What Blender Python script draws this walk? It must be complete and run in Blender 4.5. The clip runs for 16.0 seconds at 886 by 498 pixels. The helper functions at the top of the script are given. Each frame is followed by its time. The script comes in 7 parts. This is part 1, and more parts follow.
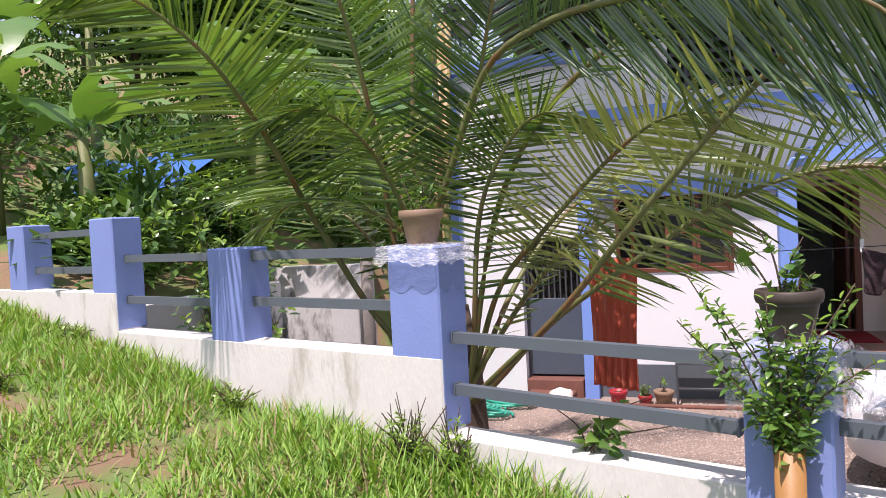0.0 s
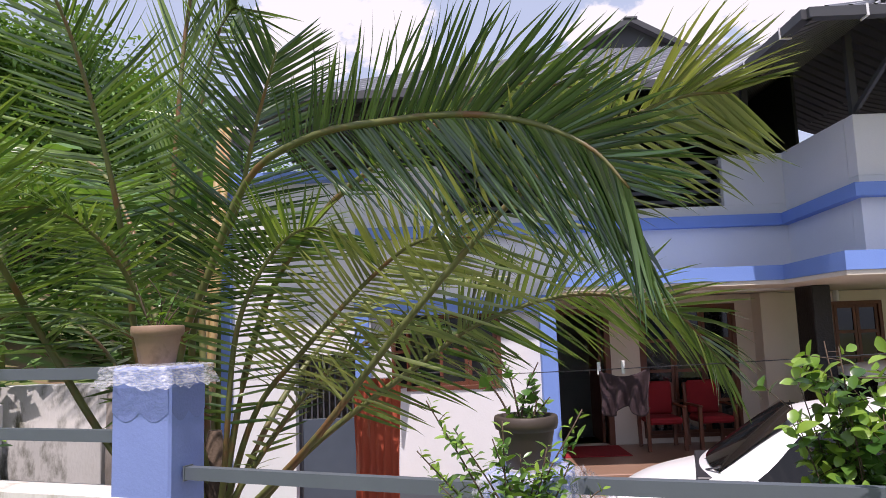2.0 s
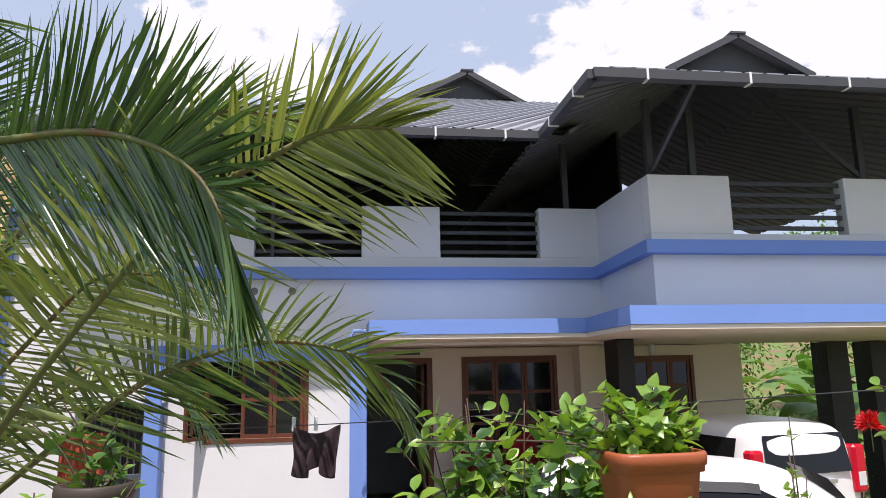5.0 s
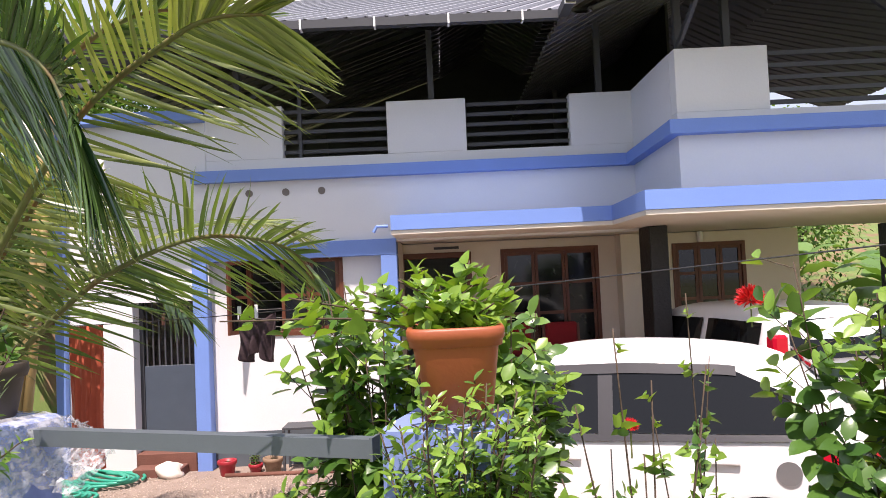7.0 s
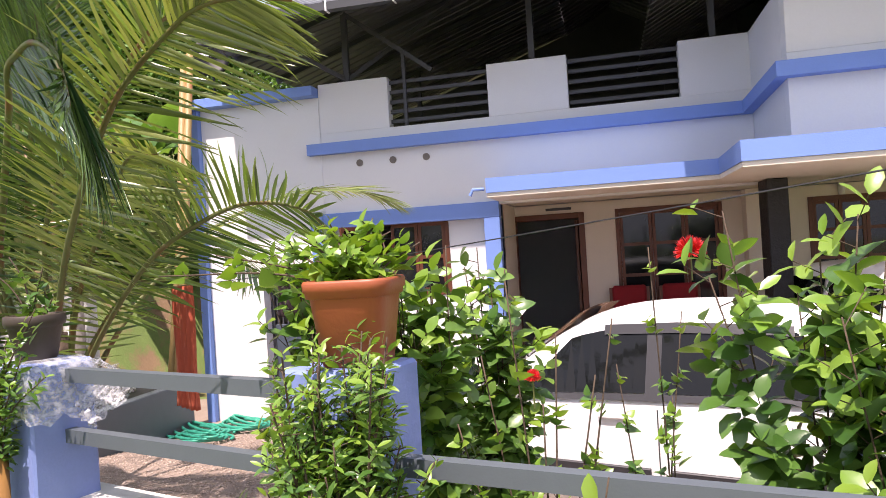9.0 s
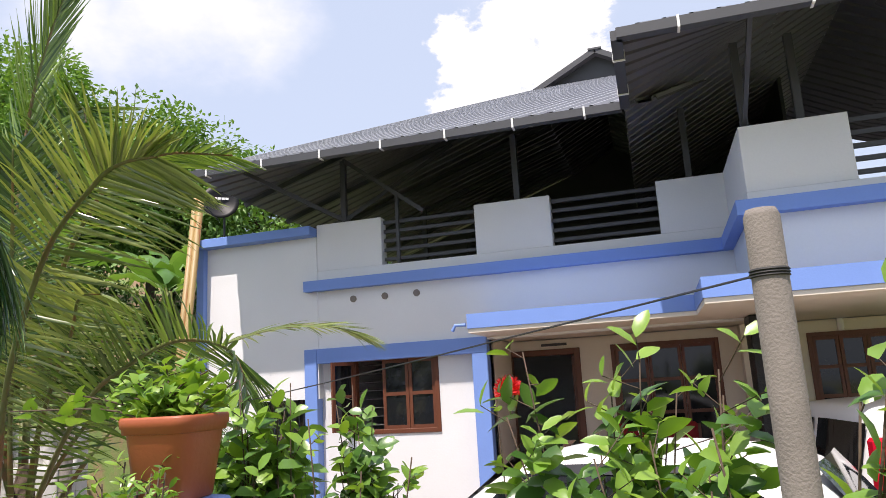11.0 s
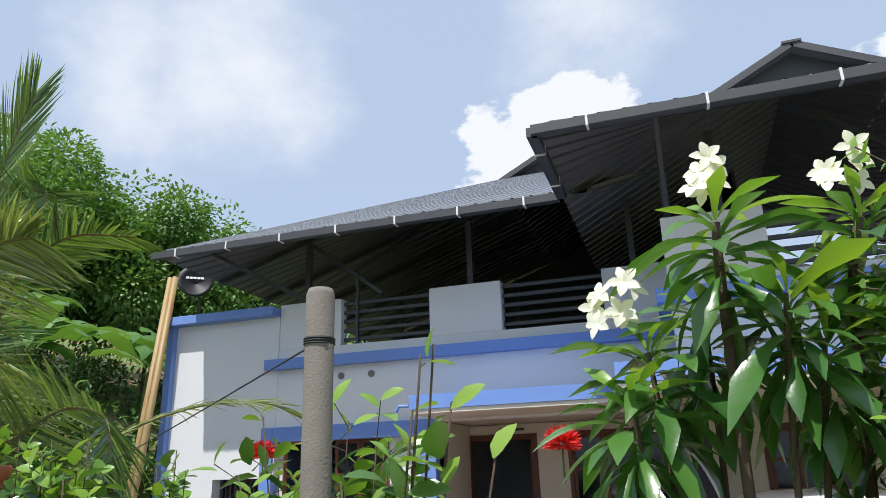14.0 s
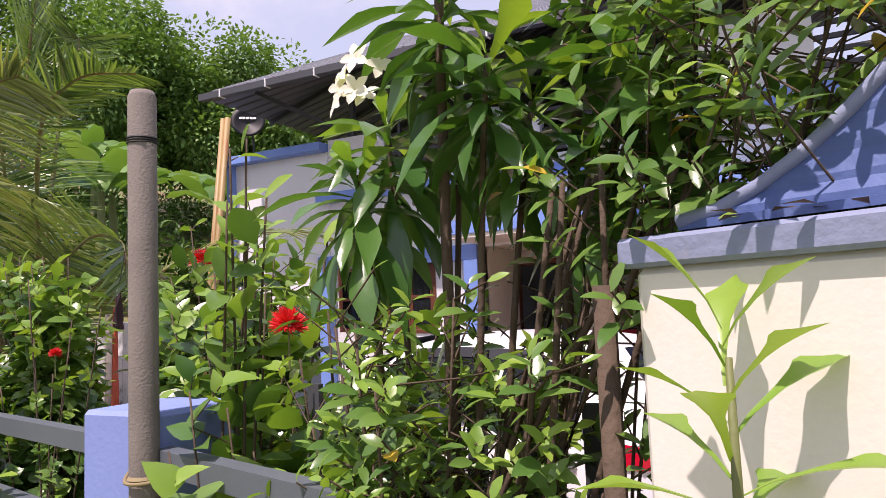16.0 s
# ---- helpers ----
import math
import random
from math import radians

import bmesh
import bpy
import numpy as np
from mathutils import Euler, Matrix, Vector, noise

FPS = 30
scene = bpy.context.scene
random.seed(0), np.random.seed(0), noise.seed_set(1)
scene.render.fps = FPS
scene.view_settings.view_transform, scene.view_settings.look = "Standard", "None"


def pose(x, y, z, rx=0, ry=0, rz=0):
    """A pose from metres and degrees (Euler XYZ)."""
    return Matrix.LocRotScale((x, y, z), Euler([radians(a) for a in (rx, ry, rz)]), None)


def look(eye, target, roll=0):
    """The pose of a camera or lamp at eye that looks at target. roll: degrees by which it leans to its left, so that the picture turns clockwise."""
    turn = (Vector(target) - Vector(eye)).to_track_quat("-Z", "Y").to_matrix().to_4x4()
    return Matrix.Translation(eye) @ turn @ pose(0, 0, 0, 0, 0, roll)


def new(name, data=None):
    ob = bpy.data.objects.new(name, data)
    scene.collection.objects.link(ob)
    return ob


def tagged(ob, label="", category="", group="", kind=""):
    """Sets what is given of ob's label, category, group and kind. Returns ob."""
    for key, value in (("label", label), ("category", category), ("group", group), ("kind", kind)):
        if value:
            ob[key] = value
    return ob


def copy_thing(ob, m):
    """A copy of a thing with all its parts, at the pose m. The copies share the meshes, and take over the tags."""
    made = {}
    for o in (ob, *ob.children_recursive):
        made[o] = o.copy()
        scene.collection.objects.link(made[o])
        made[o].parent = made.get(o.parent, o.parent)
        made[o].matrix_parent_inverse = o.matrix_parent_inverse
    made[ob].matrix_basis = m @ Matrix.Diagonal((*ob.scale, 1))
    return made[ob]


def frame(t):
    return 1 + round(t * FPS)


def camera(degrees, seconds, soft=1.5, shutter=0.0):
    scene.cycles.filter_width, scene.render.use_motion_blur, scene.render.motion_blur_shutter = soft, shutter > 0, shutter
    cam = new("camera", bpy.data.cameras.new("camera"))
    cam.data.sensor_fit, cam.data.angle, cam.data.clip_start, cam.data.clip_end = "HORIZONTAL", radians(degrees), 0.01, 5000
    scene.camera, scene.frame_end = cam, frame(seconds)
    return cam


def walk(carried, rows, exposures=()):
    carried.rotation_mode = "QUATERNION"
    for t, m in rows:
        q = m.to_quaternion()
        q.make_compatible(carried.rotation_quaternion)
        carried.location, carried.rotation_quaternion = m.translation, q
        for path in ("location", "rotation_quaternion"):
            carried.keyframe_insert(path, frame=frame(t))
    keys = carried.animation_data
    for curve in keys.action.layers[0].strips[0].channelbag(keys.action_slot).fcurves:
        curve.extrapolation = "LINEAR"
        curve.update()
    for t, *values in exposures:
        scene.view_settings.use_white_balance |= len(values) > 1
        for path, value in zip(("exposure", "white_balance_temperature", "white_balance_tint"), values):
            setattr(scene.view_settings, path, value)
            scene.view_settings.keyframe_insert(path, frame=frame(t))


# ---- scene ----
cam = camera(64.6, 16.0, soft=0.6)
PATH = [
    (0, (-1.504, -9.971, 2.557), (-2.12, -8.07, 2.491), -3.0),
    (0.5, (-1.487, -9.976, 2.563), (-1.955, -8.033, 2.491), -2.6),
    (1, (-1.447, -9.965, 2.562), (-1.709, -7.983, 2.508), -2.3),
    (1.5, (-1.394, -9.878, 2.558), (-1.485, -7.88, 2.583), -2.3),
    (2, (-1.332, -9.767, 2.578), (-1.358, -7.78, 2.81), -2.0),
    (2.5, (-1.219, -9.678, 2.586), (-1.151, -7.702, 2.888), -2.0),
    (3, (-0.961, -9.686, 2.598), (-0.811, -7.721, 2.94), -1.2),
    (3.5, (-0.768, -9.684, 2.586), (-0.562, -7.726, 2.94), -1.2),
    (4, (-0.613, -9.614, 2.588), (-0.327, -7.671, 2.961), -1.1),
    (6.5, (0.424, -9.479, 2.503), (0.576, -7.493, 2.682), -2.2),
    (7, (0.637, -9.55, 2.488), (0.648, -7.551, 2.563), -2.6),
    (7.5, (0.84, -9.508, 2.466), (0.714, -7.512, 2.494), -3.1),
    (8, (1.034, -9.516, 2.447), (0.779, -7.533, 2.455), -4.2),
    (8.2, (1.124, -9.555, 2.444), (0.807, -7.58, 2.446), -4.1),
    (10.3, (2.078, -9.573, 2.362), (1.547, -7.645, 2.377), -4.2),
    (10.5, (2.166, -9.526, 2.361), (1.629, -7.609, 2.555), -3.9),
    (11, (2.281, -9.52, 2.382), (1.731, -7.636, 2.765), -3.3),
    (11.5, (2.512, -9.573, 2.354), (1.929, -7.72, 2.831), -2.2),
    (12, (2.693, -9.569, 2.328), (2.094, -7.747, 2.896), -1.7),
    (12.5, (2.812, -9.556, 2.314), (2.219, -7.75, 2.936), -1.5),
    (13, (3.007, -9.517, 2.267), (2.417, -7.711, 2.892), -1.5),
    (13.5, (3.214, -9.556, 2.267), (2.629, -7.746, 2.887), -1.5),
    (14.5, (3.509, -9.431, 2.204), (2.89, -7.63, 2.817), -2.3),
    (15.2, (3.812, -9.416, 2.157), (3.089, -7.609, 2.615), -2.2),
    (15.4, (3.858, -9.372, 2.133), (3.104, -7.561, 2.524), -1.9),
    (15.7, (3.929, -9.307, 2.108), (3.126, -7.501, 2.408), -2.0),
    (16, (4.018, -9.254, 2.094), (3.144, -7.464, 2.267), -2.5),
]
walk(cam, [(t, look(eye, target, roll)) for t, eye, target, roll in PATH], exposures=[(0, 0.40, 6500, 28), (1.2, 0.34, 6500, 28), (2.5, 0.12, 6500, 24), (4, 0.12, 6450, 18), (6.5, 0.50, 6800, 22), (8, 0.70, 7000, 27), (10.5, 0.76, 6900, 26), (11.2, 0.30, 6600, 14), (12, 0.14, 6200, 10), (15, 0.17, 6250, 13), (16, 0.34, 6800, 34)])

# ---- light ----
world = bpy.data.worlds.new("sky")
scene.world = world
world.use_nodes = True
SUN_EL, SUN_AZ = 65.0, 191.0
def build_sky():
    nt = world.node_tree
    nt.nodes.clear()
    out = nt.nodes.new("ShaderNodeOutputWorld")
    bg = nt.nodes.new("ShaderNodeBackground")
    sky = nt.nodes.new("ShaderNodeTexSky")
    sky.sky_type = 'NISHITA'
    sky.sun_disc = False
    sky.sun_elevation = radians(SUN_EL)
    sky.sun_rotation = radians(SUN_AZ)
    sky.dust_density = 2.0
    bg.inputs["Strength"].default_value = 0.108
    N, L = nt.nodes, nt.links
    tc = N.new("ShaderNodeTexCoord")
    def noise_of(scale, detail, rough, loc):
        mp = N.new("ShaderNodeMapping")
        mp.inputs["Scale"].default_value = (1.0, 1.0, 1.6)
        mp.inputs["Location"].default_value = loc
        ns = N.new("ShaderNodeTexNoise")
        ns.inputs["Scale"].default_value = scale
        ns.inputs["Detail"].default_value = detail
        ns.inputs["Roughness"].default_value = rough
        L.new(tc.outputs["Generated"], mp.inputs["Vector"]); L.new(mp.outputs["Vector"], ns.inputs["Vector"])
        return ns.outputs["Fac"]
    def math_of(op, a, b):
        m = N.new("ShaderNodeMath"); m.operation = op
        for k, v in enumerate((a, b)):
            if isinstance(v, (int, float)):
                m.inputs[k].default_value = v
            else:
                L.new(v, m.inputs[k])
        return m.outputs[0]
    def ramp_of(v, a, b):
        m = N.new("ShaderNodeMapRange"); m.interpolation_type = 'SMOOTHSTEP'
        m.inputs["From Min"].default_value = a; m.inputs["From Max"].default_value = b
        L.new(v, m.inputs["Value"])
        return m.outputs["Result"]
    def heap(blobs):
        """Nearness to a heap of round cloud heads: direction and angular radius each."""
        best = None
        for d, r in blobs:
            vd = N.new("ShaderNodeVectorMath"); vd.operation = 'DISTANCE'
            L.new(tc.outputs["Generated"], vd.inputs[0]); vd.inputs[1].default_value = d
            v = math_of('SUBTRACT', 1.0, math_of('DIVIDE', vd.outputs["Value"], r))
            best = v if best is None else math_of('MAXIMUM', best, v)
        return best
    puff = noise_of(9.0, 9.0, 0.60, (0.3, 0.1, 0.0))
    wisp = noise_of(3.4, 9.0, 0.58, (0.35, 0.6, 0.2))
    # cumulus heads over the roof ridge, and the large bank beyond the bay
    cumulus = heap((((-0.200, 0.880, 0.425), 0.075), ((-0.145, 0.89, 0.43), 0.09), ((-0.070, 0.88, 0.470), 0.075), ((-0.10, 0.90, 0.40), 0.12), ((-0.17, 0.90, 0.38), 0.11), ((0.204, 0.892, 0.385), 0.08), ((0.298, 0.855, 0.415), 0.12), ((0.399, 0.806, 0.43), 0.15), ((0.50, 0.76, 0.42), 0.15), ((0.60, 0.70, 0.39), 0.14), ((0.72, 0.60, 0.33), 0.16), ((-0.21, 0.87, 0.45), 0.06)))
    thick = ramp_of(math_of('ADD', cumulus, math_of('MULTIPLY', math_of('SUBTRACT', puff, 0.5), 2.6)), 0.22, 0.46)
    soft = heap((((-0.553, 0.674, 0.491), 0.20), ((-0.62, 0.61, 0.50), 0.18), ((-0.488, 0.70, 0.53), 0.18), ((-0.05, 0.80, 0.62), 0.2), ((0.2, 0.3, 0.93), 0.5), ((-0.6, -0.5, 0.6), 0.5), ((0.5, -0.7, 0.5), 0.45)))
    thin = ramp_of(math_of('ADD', soft, math_of('MULTIPLY', math_of('SUBTRACT', wisp, 0.5), 2.4)), 0.25, 1.25)
    cover = math_of('MAXIMUM', thick, math_of('MULTIPLY', thin, 0.85))
    mx = N.new("ShaderNodeMix")
    mx.data_type = 'RGBA'
    mx.inputs["B"].default_value = (7.9, 8.0, 8.1, 1)
    hz = N.new("ShaderNodeMix")
    hz.data_type = 'RGBA'
    hz.inputs["Factor"].default_value = 0.75
    hz.inputs["B"].default_value = (5.1, 6.1, 7.6, 1)
    L.new(cover, mx.inputs["Factor"])
    L.new(sky.outputs["Color"], hz.inputs["A"])
    L.new(hz.outputs["Result"], mx.inputs["A"])
    L.new(mx.outputs["Result"], bg.inputs["Color"])
    L.new(bg.outputs["Background"], out.inputs["Surface"])
build_sky()
sun = new("sun", bpy.data.lights.new("sun", "SUN"))
sun.data.energy = 4.7
sun.data.angle = radians(0.6)
sun.data.color = (1.0, 0.95, 0.87)
# azimuth counted clockwise from +y
sun.matrix_world = look((0, 0, 0), (-math.sin(radians(SUN_AZ)) * math.cos(radians(SUN_EL)), -math.cos(radians(SUN_AZ)) * math.cos(radians(SUN_EL)), -math.sin(radians(SUN_EL))))

# ---- materials ----
MATS = {}
def mat(name, col, rough=0.7, metal=0.0, var=0.12, scale=6.0, fine=60.0, bump=0.15, island=0.0, obj=0.0, col2=None, patch=0.5, translucent=0.0, stretch=(1, 1, 1), spec=0.5, islmix=None):
    """A procedural surface: two scales of mottling, optional stain colour, relief."""
    if name in MATS:
        return MATS[name]
    m = bpy.data.materials.new(name)
    m.use_nodes = True
    nt = m.node_tree
    N, L = nt.nodes, nt.links
    bsdf = N["Principled BSDF"]
    tc = N.new("ShaderNodeTexCoord")
    mp = N.new("ShaderNodeMapping")
    mp.inputs["Scale"].default_value = stretch
    L.new(tc.outputs["Object"], mp.inputs["Vector"])
    n1 = N.new("ShaderNodeTexNoise"); n1.inputs["Scale"].default_value = scale; n1.inputs["Detail"].default_value = 5
    n2 = N.new("ShaderNodeTexNoise"); n2.inputs["Scale"].default_value = fine; n2.inputs["Detail"].default_value = 3
    for n in (n1, n2):
        L.new(mp.outputs["Vector"], n.inputs["Vector"])
    a = N.new("ShaderNodeMath"); a.operation = 'MULTIPLY_ADD'
    a.inputs[1].default_value = 2 * var; a.inputs[2].default_value = 1 - var
    L.new(n1.outputs["Fac"], a.inputs[0])
    b = N.new("ShaderNodeMath"); b.operation = 'MULTIPLY_ADD'
    b.inputs[1].default_value = var; b.inputs[2].default_value = 1 - var / 2
    L.new(n2.outputs["Fac"], b.inputs[0])
    f = N.new("ShaderNodeMath"); f.operation = 'MULTIPLY'
    L.new(a.outputs[0], f.inputs[0]); L.new(b.outputs[0], f.inputs[1])
    fac = f.outputs[0]
    for amount, kind in ((island, "isl"), (obj, "obj")):
        if amount:
            if kind == "isl":
                r = N.new("ShaderNodeNewGeometry").outputs["Random Per Island"]
            else:
                r = N.new("ShaderNodeObjectInfo").outputs["Random"]
            c = N.new("ShaderNodeMath"); c.operation = 'MULTIPLY_ADD'
            c.inputs[1].default_value = 2 * amount; c.inputs[2].default_value = 1 - amount
            L.new(r, c.inputs[0])
            d = N.new("ShaderNodeMath"); d.operation = 'MULTIPLY'
            L.new(fac, d.inputs[0]); L.new(c.outputs[0], d.inputs[1])
            fac = d.outputs[0]
    base = N.new("ShaderNodeMix"); base.data_type = 'RGBA'
    base.inputs["A"].default_value = (*col, 1)
    base.inputs["B"].default_value = (*(col2 or col), 1)
    if col2:
        rp = N.new("ShaderNodeValToRGB")
        rp.color_ramp.elements[0].position = patch
        rp.color_ramp.elements[1].position = min(1.0, patch + 0.12)
        n3 = N.new("ShaderNodeTexNoise"); n3.inputs["Scale"].default_value = scale * 0.7; n3.inputs["Detail"].default_value = 8; n3.inputs["Roughness"].default_value = 0.65
        L.new(mp.outputs["Vector"], n3.inputs["Vector"])
        L.new(n3.outputs["Fac"], rp.inputs["Fac"])
        L.new(rp.outputs["Color"], base.inputs["Factor"])
    elif islmix:
        base.inputs["B"].default_value = (*islmix, 1)
        both = N.new("ShaderNodeMath"); both.operation = 'ADD'
        L.new(N.new("ShaderNodeNewGeometry").outputs["Random Per Island"], both.inputs[0])
        L.new(N.new("ShaderNodeObjectInfo").outputs["Random"], both.inputs[1])
        wrap = N.new("ShaderNodeMath"); wrap.operation = 'FRACT'
        L.new(both.outputs[0], wrap.inputs[0]); L.new(wrap.outputs[0], base.inputs["Factor"])
    else:
        base.inputs["Factor"].default_value = 0
    sc = N.new("ShaderNodeVectorMath"); sc.operation = 'SCALE'
    L.new(base.outputs["Result"], sc.inputs[0]); L.new(fac, sc.inputs["Scale"])
    L.new(sc.outputs[0], bsdf.inputs["Base Color"])
    bsdf.inputs["Roughness"].default_value = rough
    bsdf.inputs["Metallic"].default_value = metal
    bsdf.inputs["Specular IOR Level"].default_value = spec
    if bump:
        bp = N.new("ShaderNodeBump"); bp.inputs["Strength"].default_value = bump; bp.inputs["Distance"].default_value = 0.01
        L.new(n2.outputs["Fac"], bp.inputs["Height"]); L.new(bp.outputs["Normal"], bsdf.inputs["Normal"])
    if translucent:
        tr = N.new("ShaderNodeBsdfTranslucent")
        hue = N.new("ShaderNodeVectorMath"); hue.operation = 'MULTIPLY'
        hue.inputs[1].default_value = (1.35, 1.35, 0.5)
        L.new(sc.outputs[0], hue.inputs[0]); L.new(hue.outputs[0], tr.inputs["Color"])
        mix = N.new("ShaderNodeMixShader"); mix.inputs["Fac"].default_value = translucent
        L.new(bsdf.outputs[0], mix.inputs[1]); L.new(tr.outputs[0], mix.inputs[2])
        L.new(mix.outputs[0], N["Material Output"].inputs["Surface"])
    MATS[name] = m
    return m

WHITE = mat("white_wall_paint", (0.74, 0.75, 0.76), 0.75, var=0.05, scale=1.2, fine=45, bump=0.12)
CREAM = mat("cream_wall_paint", (0.70, 0.64, 0.55), 0.75, var=0.05, scale=1.2, fine=45, bump=0.12)
BLUE = mat("blue_trim_paint", (0.17, 0.29, 0.66), 0.6, var=0.07, scale=2.0, fine=60, bump=0.15)
FENCEBLUE = mat("fence_blue_paint", (0.20, 0.27, 0.56), 0.65, var=0.10, scale=4.0, fine=70, bump=0.14)
FENCEWHITE = mat("fence_white_paint", (0.66, 0.64, 0.60), 0.8, var=0.10, scale=2.5, fine=30, bump=0.4, col2=(0.44, 0.41, 0.35), patch=0.56, stretch=(2.2, 2.2, 0.6))
SECONDCOAT = mat("second_blue_coat", (0.165, 0.22, 0.46), 0.65, var=0.14, scale=5.0, fine=70, bump=0.2)
GREYSTEEL = mat("grey_painted_steel", (0.10, 0.12, 0.14), 0.45, var=0.10, scale=8, fine=120, bump=0.05)
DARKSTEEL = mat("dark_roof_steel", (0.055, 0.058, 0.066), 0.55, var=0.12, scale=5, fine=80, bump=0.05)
# darker copy of the roof sheet: shade under the roof put into colour
SHEETSHADE = mat("shaded_sheet_underside", (0.13, 0.125, 0.145), 0.5, metal=0.1, var=0.12, scale=2, fine=40, bump=0.03)
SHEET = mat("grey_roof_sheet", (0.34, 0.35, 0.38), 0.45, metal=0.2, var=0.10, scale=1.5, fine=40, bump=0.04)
WOOD = mat("dark_red_wood", (0.13, 0.042, 0.02), 0.45, var=0.22, scale=5, fine=40, bump=0.12, stretch=(8, 8, 1))
GLASSDARK = mat("dark_window_glass", (0.012, 0.014, 0.016), 0.06, var=0.02, bump=0.0)
GRANITE = mat("black_rough_granite", (0.012, 0.012, 0.013), 0.5, var=0.6, scale=16, fine=34, bump=1.0, spec=0.5)
GRAVEL = mat("brown_gravel", (0.30, 0.23, 0.19), 0.9, var=0.25, scale=3, fine=90, bump=0.8)
SOIL = mat("red_brown_soil", (0.22, 0.14, 0.08), 0.95, var=0.3, scale=2, fine=25, bump=0.8, col2=(0.13, 0.19, 0.05), patch=0.42)
CONCRETE = mat("weathered_concrete", (0.19, 0.168, 0.148), 0.9, var=0.24, scale=11, fine=160, bump=0.3)
FLOORTILE = mat("brown_floor_tile", (0.28, 0.17, 0.12), 0.35, var=0.12, scale=4, fine=50, bump=0.05)
CARWHITE = mat("white_car_paint", (0.80, 0.80, 0.80), 0.22, var=0.02, bump=0.0)

# ---- building helpers ----
def box(bm, x0, x1, y0, y1, z0, z1, bev=0.0):
    vs = [bm.verts.new((x, y, z)) for z in (z0, z1) for y in (y0, y1) for x in (x0, x1)]
    fs = [bm.faces.new([vs[i] for i in q]) for q in ((0, 2, 3, 1), (4, 5, 7, 6), (0, 1, 5, 4), (2, 6, 7, 3), (0, 4, 6, 2), (1, 3, 7, 5))]
    if bev:
        es = list({e for f in fs for e in f.edges})
        bmesh.ops.bevel(bm, geom=es, offset=bev, segments=1, affect='EDGES')
    return vs

def prism(bm, pts, z0, z1):
    """Upright prism on a plan outline given anticlockwise."""
    lo = [bm.verts.new((x, y, z0)) for x, y in pts]
    hi = [bm.verts.new((x, y, z1)) for x, y in pts]
    n = len(pts)
    bm.faces.new(lo[::-1]); bm.faces.new(hi)
    for i in range(n):
        bm.faces.new((lo[i], lo[(i + 1) % n], hi[(i + 1) % n], hi[i]))

def beam(bm, a, b, w, h=None, up=(0, 0, 1)):
    """Rectangular bar from a to b."""
    a, b = Vector(a), Vector(b)
    h = h or w
    d = (b - a).normalized()
    u = Vector(up)
    if abs(d.dot(u)) > 0.98:
        u = Vector((0, 1, 0))
    s = d.cross(u).normalized() * (w / 2)
    t = s.cross(d).normalized() * (h / 2)
    lo = [bm.verts.new(a + p) for p in (-s - t, s - t, s + t, -s + t)]
    hi = [bm.verts.new(b + p) for p in (-s - t, s - t, s + t, -s + t)]
    bm.faces.new(lo); bm.faces.new(hi[::-1])
    for i in range(4):
        bm.faces.new((lo[(i + 1) % 4], lo[i], hi[i], hi[(i + 1) % 4]))

def lathe(bm, prof, seg=24, at=(0, 0, 0), cap=True):
    """Turned shape from (radius, height) pairs."""
    rings = []
    for r, z in prof:
        rings.append([bm.verts.new((at[0] + r * math.cos(2 * math.pi * i / seg), at[1] + r * math.sin(2 * math.pi * i / seg), at[2] + z)) for i in range(seg)])
    for p, q in zip(rings, rings[1:]):
        for i in range(seg):
            bm.faces.new((p[i], p[(i + 1) % seg], q[(i + 1) % seg], q[i]))
    if cap:
        bm.faces.new(rings[0][::-1]); bm.faces.new(rings[-1])

def tube(bm, pts, radii, seg=6, cap=True):
    """Round bar along points; radii one number or one a point."""
    pts = [Vector(p) for p in pts]
    if isinstance(radii, (int, float)):
        radii = [radii] * len(pts)
    rings = []
    ref = Vector((0.13, 0.21, 1)).normalized()
    for i, p in enumerate(pts):
        d = (pts[min(i + 1, len(pts) - 1)] - pts[max(i - 1, 0)]).normalized()
        r0 = ref if abs(d.dot(ref)) < 0.95 else Vector((1, 0.1, 0)).normalized()
        s = d.cross(r0).normalized(); t = s.cross(d)
        rings.append([bm.verts.new(p + (s * math.cos(2 * math.pi * k / seg) + t * math.sin(2 * math.pi * k / seg)) * radii[i]) for k in range(seg)])
    for p, q in zip(rings, rings[1:]):
        for k in range(seg):
            bm.faces.new((p[k], p[(k + 1) % seg], q[(k + 1) % seg], q[k]))
    if cap:
        bm.faces.new(rings[0]); bm.faces.new(rings[-1][::-1])

def mesh_of(name, bm, material, smooth=False, recalc=True):
    if recalc:
        bmesh.ops.recalc_face_normals(bm, faces=bm.faces)
    me = bpy.data.meshes.new(name)
    bm.to_mesh(me)
    bm.free()
    me.materials.append(material)
    if smooth:
        me.polygons.foreach_set("use_smooth", [True] * len(me.polygons))
    return me

def part(name, bm, material, parent=None, label="", smooth=False, recalc=True):
    ob = new(name, mesh_of(name, bm, material, smooth, recalc))
    ob.parent = parent
    if label:
        tagged(ob, label)
    return ob

def thing(name, label, category, at=(0, 0, 0), rz=0.0, group="", kind=""):
    ob = new(name)
    ob.empty_display_size = 0.1
    ob.matrix_basis = pose(*at, 0, 0, rz)
    return tagged(ob, label, category, group, kind)

def B():
    return bmesh.new()

def smoothstep(a, b, x):
    t = max(0.0, min(1.0, (x - a) / (b - a)))
    return t * t * (3 - 2 * t)

# ---- ground ----
def fence_y(x):
    return -7.10 - 0.322 * x

